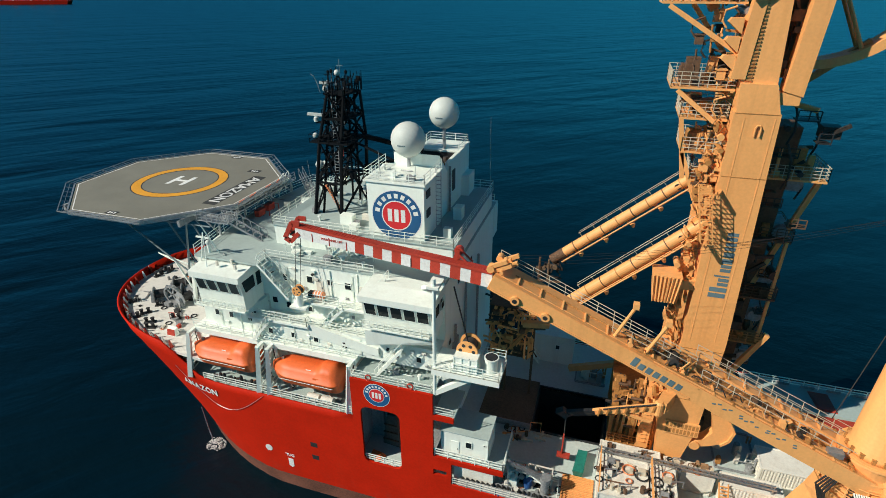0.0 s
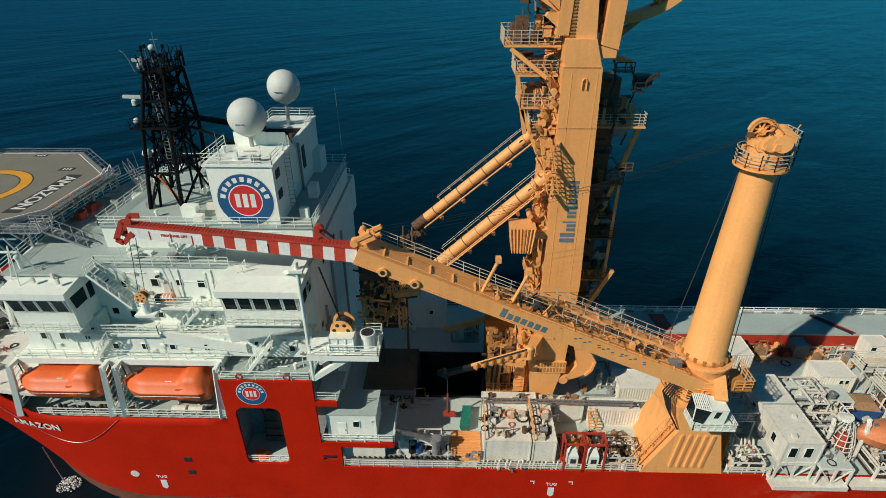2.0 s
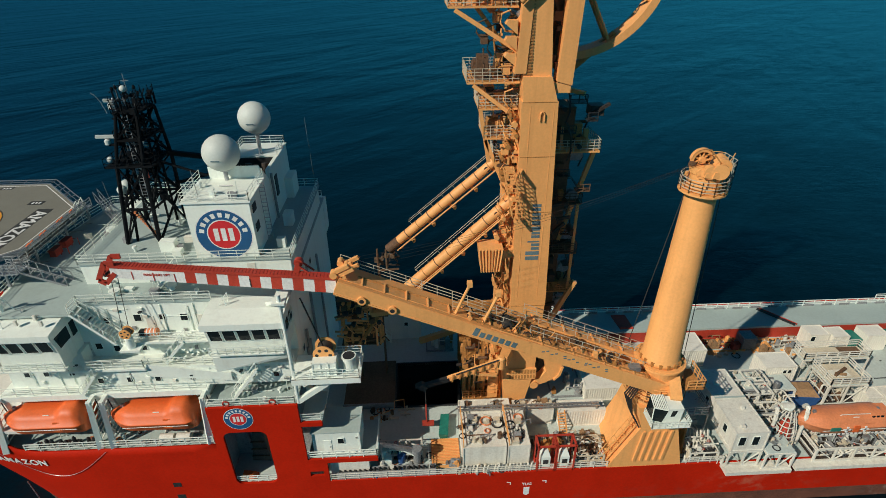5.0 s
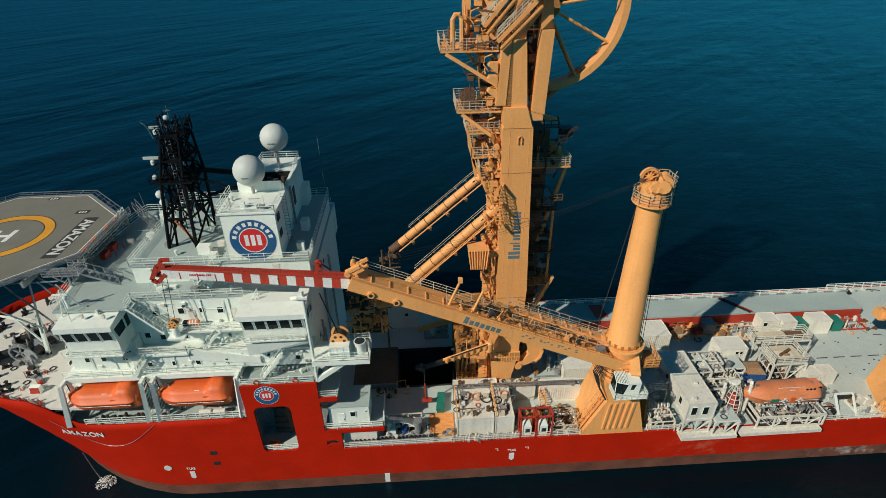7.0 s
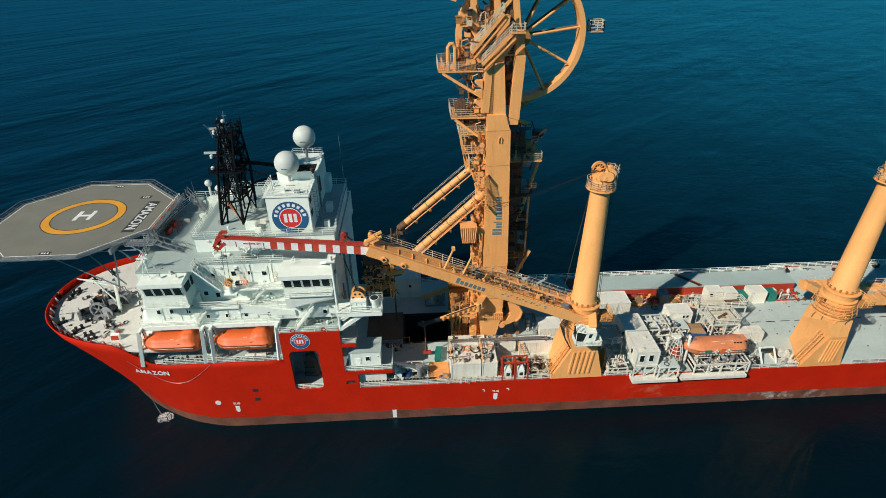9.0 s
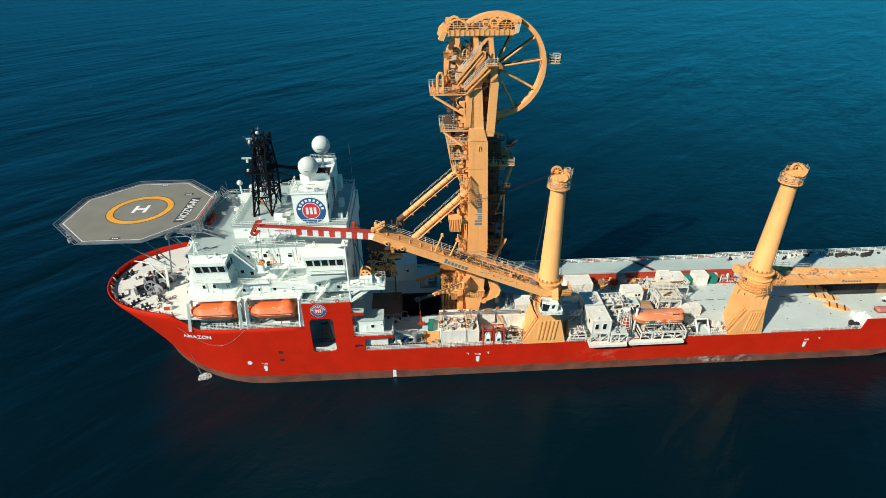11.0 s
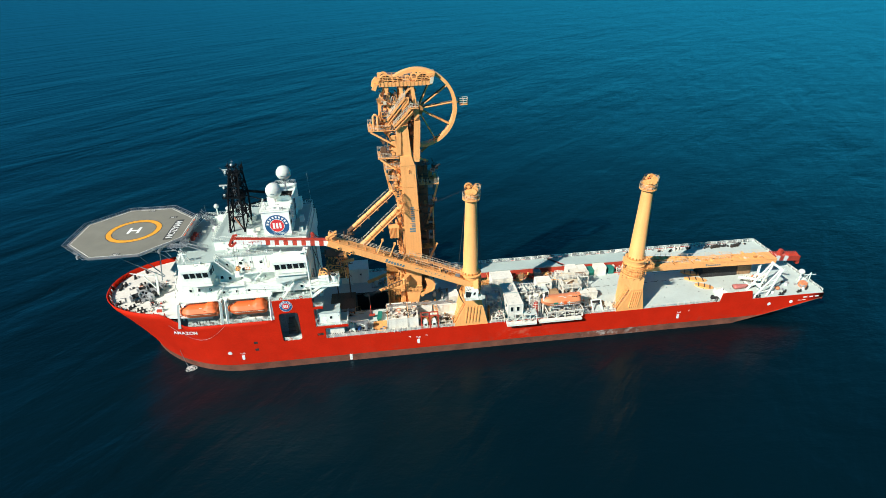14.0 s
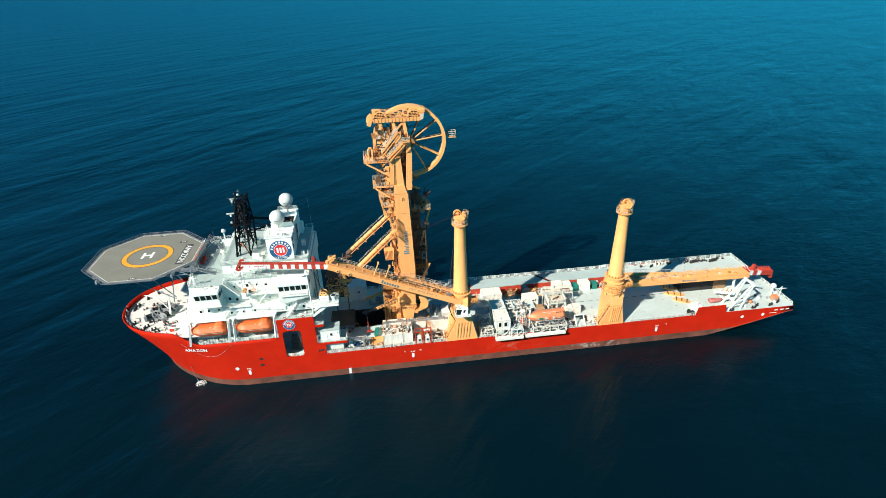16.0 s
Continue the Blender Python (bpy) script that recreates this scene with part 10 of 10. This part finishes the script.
part("body", hexa(B(), [(94.2, -14.4, ZD), (96.6, -14.6, ZD), (96.8, -12.2, ZD), (94.8, -12.0, ZD)], [(94.8, -14.2, 9.5), (96.6, -14.5, 9.5), (96.7, -12.6, 9.5), (95.2, -12.4, 9.5)]), WHITE, hs)
part("step", box(B(), 94.9, 96.9, -12.0, -11.0, ZD, 9.0), WHITE_OLD, hs)
part("vent", tube(B(), (95.6, -13.4, 9.5), (95.6, -13.4, 10.4), 0.22, n=10), WHITE, hs)
part("hose_reel", tube(B(), (92.2, -14.7, 8.4), (92.7, -14.2, 8.4), 0.5, n=14), RUBBER, hs)
part("hose_reel", tube(B(), (92.9, -15.4, 8.4), (93.4, -14.9, 8.4), 0.5, n=14), RUBBER, hs)
sr = thing("stern_radome", (122.3, -9.6, ZD), "small white radome on a tripod by the stern rail", "radome", "small radomes")
part("dome", ball(B(), (122.3, -9.6, 10.9), 0.85, 16), DOME, sr, smooth=True)
part("post", tube(B(), (122.3, -9.6, ZD), (122.3, -9.6, 10.3), 0.22, n=8), WHITE, sr)
for dx, dy in ((-0.9, -0.7), (0.9, -0.7), (0, 0.9)):
    part("leg", beam(B(), (122.3 + dx, -9.6 + dy, ZD), (122.3, -9.6, 9.8), 0.12, 0.12), WHITE, sr)
hut = thing("stern_hut", (121.2, -12.4, ZD), "orange-brown locker with a white mast by the stern", "locker")
part("body", box(B(), 120.4, 122.0, -13.1, -11.6, ZD, 9.3), ORANGE_OLD, hut)
part("mast", beam(B(), (123.8, -11.2, ZD), (123.8, -11.2, 11.6), 0.18, 0.18), WHITE, hut)
part("yard", beam(B(), (121.8, -11.2, 10.9), (125.4, -11.2, 10.7), 0.14, 0.14), WHITE, hut)
part("stay", beam(B(), (122.0, -11.4, 9.3), (123.8, -11.2, 11.4), 0.1, 0.1), WHITE, hut)
for x, y, r in ((113.2, -12.6, 0.7), (121.0, -12.6, 0.8)):
    o = thing("deck_buoy", (x, y, ZD), "round buoy lying on the after deck", "buoy", "buoys")
    part("float", ball(B(), (x, y, ZD + r * 0.7), r, 14, 0.7), ORANGE_OLD if x < 115 else GREY, o, smooth=True)
random.seed(14)
for i in range(26):
    x, y = random.uniform(106, 122), random.uniform(-14.6, -6)
    if 107 < x < 113 and y > -10:
        continue
    s = random.uniform(0.15, 0.4)
    o = thing("deck_fitting", (x, y, ZD), "small white vent fitting on the after deck", "fitting", "deck fittings")
    part("body", lathe(B(), x, y, [(s, ZD), (s, ZD + s * 1.6), (s * 1.3, ZD + s * 1.7), (s * 0.6, ZD + s * 2.3)], 10), random.choice((WHITE, GREY, DARK)), o)


# ---- helideck access and far vessel ----
ac = thing("helideck_access", (-45.5, 0, 31), "grey access gallery and stairs along the helideck", "gallery")
bm = B()
box(bm, -45.5, -44.3, -8.5, 8.5, 32.6, 32.75)
part("gallery", bm, STEEL, ac)
part("railing", railing([(-44.3, -8.5, 32.75), (-44.3, 8.5, 32.75)], 1.1, 1.2, 0.04), STEEL, ac)
for y in (-8, -3, 3, 8):
    part("post", beam(B(), (-44.9, y, 30.95), (-44.9, y, 32.6), 0.2, 0.2), STEEL, ac)
    part("diagonal", beam(B(), (-44.9, y, 31.0), (-47.6, y + 0.6, 32.4), 0.16, 0.16), STEEL, ac)
bm = B()
for k in range(8):
    beam(bm, (-45.2, -8 + 2 * k, 32.7), (-46.6, -7 + 2 * k, 31.4), 0.12, 0.12)
part("lattice", bm, STEEL, ac)
for y in (-4.6, -3.9, -2.2, -1.5, 1.2, 1.9, 4.0):
    part("foam_monitor", beam(B(), (-45.2, y, 33.0), (-44.6, y + 1.0, 33.8), 0.15, 0.15), ORANGE, ac, "orange foam monitor")
for y in (-1.9, 0.3):
    ft_ = part("foam_tank", box(B(), -44.3, -43.6, y, y + 1.4, 30.95, 31.7), RED_TRIM, ac, "red foam cabinet under the gallery")
    part("cabinet_lid", box(B(), -44.34, -43.56, y - 0.04, y + 1.44, 31.7, 31.78), RED_TRIM, ft_)
    part("hose_arm", path_tube(B(), [(-43.3, y + 0.5, 31.0), (-43.0, y + 0.5, 31.9), (-42.5, y + 0.7, 31.9), (-42.5, y + 0.7, 31.0)], 0.06, 6), RED_TRIM, ft_)
stairs((-39.6, 5.6, 30.95), (-44.6, 10.6, 32.9), 1.1, ac, STEEL)
for y in (-5.6, -4.0, -2.2, 0.6, 3.4, 5.4):
    part("gallery_brace", tube(B(), (-44.7, y, 32.6), (-46.2, y + 0.7, 31.2), 0.07, n=6), STEEL, ac)
    part("gallery_brace", tube(B(), (-46.2, y + 0.7, 31.2), (-43.9, y + 1.2, 31.0), 0.06, n=6), STEEL, ac)
part("landing", box(B(), -47.4, -43.0, -8.7, -6.8, 32.8, 32.92), STEEL, ac)
part("railing", railing([(-43.0, -8.7, 32.92), (-47.4, -8.7, 32.92)], 1.1, 0.8, 0.03), STEEL, ac)
part("railing", railing([(-43.0, -6.8, 32.92), (-45.2, -6.8, 32.92)], 1.1, 0.8, 0.03), STEEL, ac)
stairs((-38.9, -7.6, 30.95), (-43.0, -7.8, 32.9), 1.2, ac, STEEL)
sv = thing("far_tanker", (-1760, 1300, 0), "distant red cargo ship on the horizon side of the sea", "ship")
d = Vector((0.82, 0.42, 0)).normalized()
s = Vector((-d.y, d.x, 0))
c0 = Vector((-1735, 1290, 0))
hexf = lambda a0, a1, w, z0, z1: hexa(B(), [c0 + d * a + s * b + Vector((0, 0, z0)) for a, b in ((a0, -w), (a1, -w), (a1, w), (a0, w))], [c0 + d * a + s * b + Vector((0, 0, z1)) for a, b in ((a0 - 4, -w), (a1 + 6, -w), (a1 + 6, w), (a0 - 4, w))])
part("hull", hexf(-150, 95, 16, 0, 11), RED, sv)
part("deckhouse", hexf(-140, -118, 13, 11, 30), WHITE, sv)
for a in (-60, -10, 40):
    part("deck_crane", hexf(a, a + 4, 2, 11, 24), WHITE_OLD, sv)


# ---- loose deck gear: hoses, crates, drums and pipe racks ----
def litter(x0, x1, y0, y1, z, n, seed, mats, label, size=0.35, name="loose_gear"):
    """A heap of small fittings lying close together on one support."""
    r = random.Random(seed)
    g = thing(name, ((x0 + x1) / 2, (y0 + y1) / 2, z), label, "gear", "loose gear")
    for i in range(n):
        x, y = r.uniform(x0, x1), r.uniform(y0, y1)
        a = size * r.uniform(0.35, 1.1)
        bm = B()
        k = r.randrange(6)
        if k == 0:
            rr = a * 1.1
            path_tube(bm, [(x + rr * math.cos(2 * math.pi * j / 10), y + rr * math.sin(2 * math.pi * j / 10), z + 0.07) for j in range(11)], 0.07, 5)
            part("hose", bm, RUBBER if r.random() < 0.6 else ORANGE_OLD, g)
        elif k == 1:
            t = r.uniform(0, 3.14)
            q = Vector((math.cos(t), math.sin(t), 0)) * a * 2.6
            c = Vector((x, y, z + 0.12))
            part("pipe_length", tube(bm, c - q, c + q, 0.08, n=6), r.choice(mats), g)
        elif k == 2:
            part("drum", tube(bm, (x, y, z), (x, y, z + a * 2), a * 0.7, n=12), r.choice(mats), g)
        elif k == 3:
            path_tube(bm, [(x, y, z), (x, y, z + a * 2.4), (x + a * 2, y + a * 0.4, z + a * 2.4), (x + a * 2, y + a * 0.4, z)], 0.06, 6)
            part("hoop", bm, r.choice(mats), g)
        elif k == 4:
            box(bm, x - a, x + a, y - a * 0.7, y + a * 0.7, z, z + a * 1.3)
            box(bm, x - a * 1.06, x + a * 1.06, y - a * 0.76, y + a * 0.76, z + a * 1.3, z + a * 1.42)
            part("crate", bm, r.choice(mats), g)
        else:
            box(bm, x - a * 1.8, x + a * 1.8, y - 0.12, y + 0.12, z, z + 0.2)
            box(bm, x - 0.15, x + 0.15, y - 0.3, y + 0.3, z, z + 0.45)
            part("stand", bm, r.choice(mats), g)
    return g


WG = (WHITE_OLD, WHITE_OLD, CREAM, STEEL, GREY, RUST_SHADE)
AG = (YELLOW, YELLOW_GRATE, RUST_SHADE, CREAM)
litter(2.4, 10.8, -14.6, -9.8, 11.0, 30, 101, (WHITE_OLD, WHITE_OLD, CREAM, RUST_SHADE, GREY), "hoses, pipes and crates strewn over the modules")
litter(3.0, 9.2, -9.0, -7.2, 10.6, 14, 102, WG, "fittings stowed on the cargo basket")
litter(10.0, 14.8, -8.8, -7.4, 10.4, 12, 103, (RUST_SHADE, CREAM, GREY, WOOD), "rusty fittings stowed on the cargo basket")
litter(11.2, 15.8, -14.0, -11.0, ZD, 18, 104, (RUST_SHADE, CREAM, ORANGE_OLD, WOOD), "rusty and orange gear behind the red frames", 0.5)
litter(16.0, 19.4, -15.8, -10.4, ZD, 20, 105, (RUST_SHADE, CREAM, WHITE_OLD, WOOD), "rusty winch parts by the crane pedestal", 0.5)
litter(38.2, 43.6, -10.4, -5.2, 11.0, 26, 106, (WHITE_OLD, WHITE_OLD, CREAM, GREY), "white valves and pipe bends on the skid")
litter(39.0, 41.4, -16.8, -14.8, 10.4, 10, 107, WG, "cream fittings on the frame's top")
litter(51.0, 60.6, -11.6, -8.4, ZD, 22, 108, WG, "loose pipes and boxes beside the platforms", 0.4)
litter(55.2, 58.6, -15.7, -11.4, ZD, 20, 109, (RUBBER, WHITE_OLD, GREY, YELLOW_GRATE), "black hoses and drums on the deck edge", 0.4)
litter(61.0, 64.6, -15.8, -11.2, ZD, 20, 110, (CREAM, GREY, RUST_SHADE, WHITE_OLD), "fittings beside the aft crane pedestal", 0.4)
litter(48.0, 56.0, 1.2, 5.8, ZD, 26, 111, (CREAM, RUST_SHADE, YELLOW, WHITE_OLD), "rusty lifting gear by the red wall", 0.5)
litter(39.6, 47.2, 2.0, 6.0, ZD, 22, 112, (YELLOW, RUST_SHADE, CREAM), "amber pipe supports by the red wall", 0.5)
litter(71.4, 78.0, 2.0, 6.0, ZD, 22, 113, (RED_TRIM, RUST_SHADE, CREAM, GREY), "red and rusty gear past the green container", 0.45)
litter(45.2, 54.0, -16.2, -12.6, 9.0, 26, 114, (WHITE_OLD, CREAM, GREY, STEEL), "white fittings stowed in the boat cradle", 0.4)
litter(29.2, 33.4, -15.8, -13.0, ZD, 20, 115, (CREAM, GREY, DARK, WHITE_OLD), "drums and pipes on the deck edge", 0.4)
litter(-7.5, -1.0, -15.6, -12.6, ZD, 22, 116, (WHITE_OLD, GREY, STEEL, BLUE), "white and grey deck gear by the service crane", 0.4)
litter(2.2, 11.0, -15.9, -15.2, ZD, 24, 117, (WHITE_OLD, CREAM, STEEL), "white valves and hoses along the deck edge", 0.3)
litter(79.0, 122.0, 13.0, 14.7, ZD, 46, 118, (GREY, DARK, WHITE_OLD, DARK), "dark mooring fittings along the starboard rail", 0.36)
litter(20.2, 27.0, -7.4, -5.6, ZD, 14, 119, (CREAM, GREY, WHITE_OLD), "pipe lengths by the shelter", 0.4)
litter(-9.0, -3.4, -7.4, -5.2, ZD, 16, 120, AG, "amber gear beside the moonpool", 0.6)
litter(33.2, 34.0, -16.4, -7.4, ZD, 12, 121, (STEEL, WHITE_OLD, GREY), "steel steps and pipes beside the raised cabin", 0.4)
# white pipe racks in the skid area
for x0, x1, y0, y1, z1, sd in ((38.0, 40.6, -10.2, -7.6, 12.6, 1), (40.8, 43.6, -7.8, -5.2, 12.0, 2), (39.0, 43.0, -12.6, -10.6, 11.6, 3)):
    rk = frame_module(x0, x1, y0, y1, ZD, z1, "white pipe rack among the pump skids", "pipe_rack", WHITE_OLD, deck=False, bays=2, group="pipe racks")
    r = random.Random(200 + sd)
    for k in range(9):
        y = y0 + (y1 - y0) * (k + 0.5) / 9
        z = ZD + r.uniform(1.2, z1 - ZD)
        part("pipe", path_tube(B(), [(x0 - r.uniform(0, 0.6), y, z - 1), (x0 - 0.1, y, z), (x1 + r.uniform(0, 0.6), y, z), (x1 + 0.5, y, z - r.uniform(0.5, 2))], r.uniform(0.06, 0.14), 6), r.choice((WHITE_OLD, STEEL, GREY)), rk)
litter(-63.0, -54.0, -9.0, 2.0, FZ, 44, 131, (GREY, STEEL, WHITE_OLD, GREY, DARK), "grey chain stoppers, rollers and hoses on the foredeck", 0.4, "foredeck_gear")
litter(-56.0, -51.4, -12.6, -8.0, FZ, 16, 132, (GREY, STEEL, RED_TRIM, WHITE_OLD), "grey and red fittings beside the deckhouse front", 0.35, "foredeck_gear")
litter(-44.0, -26.0, -15.4, -13.4, 14.55, 22, 133, (WHITE, STEEL, GREY, WHITE_OLD), "white boxes and hoses under the lifeboats", 0.35, "boat_deck_gear")


# ---- process plant between the cabin and the container: stacked pipe bends, valves, gratings and hoses ----
def plant(x0, x1, y0, y1, z0, z1, n, seed, label, mats):
    """A crowded module: floor pan, thin stanchions, bent pipes with flanges, hand valves and drooping hoses."""
    r = random.Random(seed)
    g = thing("process_module", ((x0 + x1) / 2, (y0 + y1) / 2, z0), label, "machinery", "process modules")
    part("floor_pan", box(B(), x0, x1, y0, y1, z0 + 0.02, z0 + 0.09), GEAR, g)
    for x in (x0, (x0 + x1) / 2, x1):
        for y in (y0, y1):
            part("stanchion", beam(B(), (x, y, z0), (x, y, z1), 0.14, 0.14), mats[0], g)
    for z in (z0 + (z1 - z0) * 0.5, z1):
        for y in (y0, y1):
            part("rail_beam", beam(B(), (x0, y, z), (x1, y, z), 0.13, 0.13), mats[0], g)
        for x in (x0, x1):
            part("rail_beam", beam(B(), (x, y0, z), (x, y1, z), 0.13, 0.13), mats[0], g)
    for i in range(n):
        x, y, z = r.uniform(x0, x1), r.uniform(y0, y1), r.uniform(z0 + 0.5, z1 + 0.3)
        w = r.uniform(0.05, 0.13)
        k = i % 6
        if k in (0, 1):
            dx, dy = r.choice(((1, 0), (0, 1), (-1, 0), (0, -1)))
            L = r.uniform(0.6, 1.7)
            p = part("pipe_bend", path_tube(B(), [(x, y, z0 + 0.1), (x, y, z - w), (x + dx * w, y + dy * w, z), (x + dx * L, y + dy * L, z)], w, 7), r.choice(mats), g)
            part("flange", tube(B(), (x + dx * L * 0.96, y + dy * L * 0.96, z), (x + dx * L, y + dy * L, z), w * 1.9, n=10), r.choice(mats), p)
        elif k == 2:
            v = part("valve_body", tube(B(), (x, y, z - 0.35), (x, y, z + 0.1), w * 1.6, n=10), r.choice(mats), g)
            part("hand_wheel", ring(B(), 0.14, 0.2, z + 0.12, z + 0.16, 12, x, y), RED_TRIM if i % 4 else STEEL, v)
        elif k == 3:
            part("vessel", lathe(B(), x, y, [(w, z0 + 0.1), (w * 3, z0 + 0.35), (w * 3, z - 0.4), (w * 1.4, z - 0.1), (w * 1.4, z + 0.05)], 12), r.choice(mats), g)
        elif k == 4:
            q = Vector((r.uniform(-1.2, 1.2), r.uniform(-1.2, 1.2), 0))
            a = Vector((x, y, z))
            part("hose", path_tube(B(), [a, a + q * 0.3 - Vector((0, 0, 0.5)), a + q * 0.7 - Vector((0, 0, 0.6)), a + q], 0.055, 6), r.choice((RUBBER, RUST_SHADE, WHITE_OLD)), g)
        else:
            part("junction_box", box(B(), x - w * 2.2, x + w * 2.2, y - w * 1.4, y + w * 1.4, z - w * 3, z + w * 2), r.choice(mats), g)
    return g


PW = (WHITE_OLD, CONT, WHITE_OLD, STEEL, CREAM)
plant(38.3, 41.0, -14.2, -10.6, ZD, 11.2, 46, 401, "white pipework and valves crowded behind the raised cabin", PW)
plant(38.6, 42.8, -9.8, -5.4, ZD, 12.2, 64, 402, "white bent pipes and vessels on a dark pan", PW)
plant(43.2, 45.0, -12.0, -8.4, ZD, 11.4, 34, 403, "white valves and hoses beside the hose reel", PW)
plant(52.0, 56.6, -7.6, -4.4, ZD, 10.6, 40, 404, "rust-stained pipework under the platform", (WHITE_OLD, CREAM, RUST_SHADE, STEEL))
plant(45.0, 54.2, -16.3, -12.6, ZD, 9.3, 54, 405, "pale pumps and pipe bends under the lifeboat", (WHITE_OLD, CREAM, GREY, STEEL))
plant(16.0, 19.6, -15.6, -12.6, ZD, 9.4, 36, 406, "rusty winch pipework by the crane pedestal", (CREAM, RUST_SHADE, WHITE_OLD, STEEL))
plant(-7.4, -2.0, -13.6, -12.2, ZD, 9.6, 30, 407, "white pipework behind the service crane", PW)
plant(30.0, 33.4, -15.8, -13.4, ZD, 9.2, 30, 408, "white pipe bends at the deck edge by the pedestal", PW)
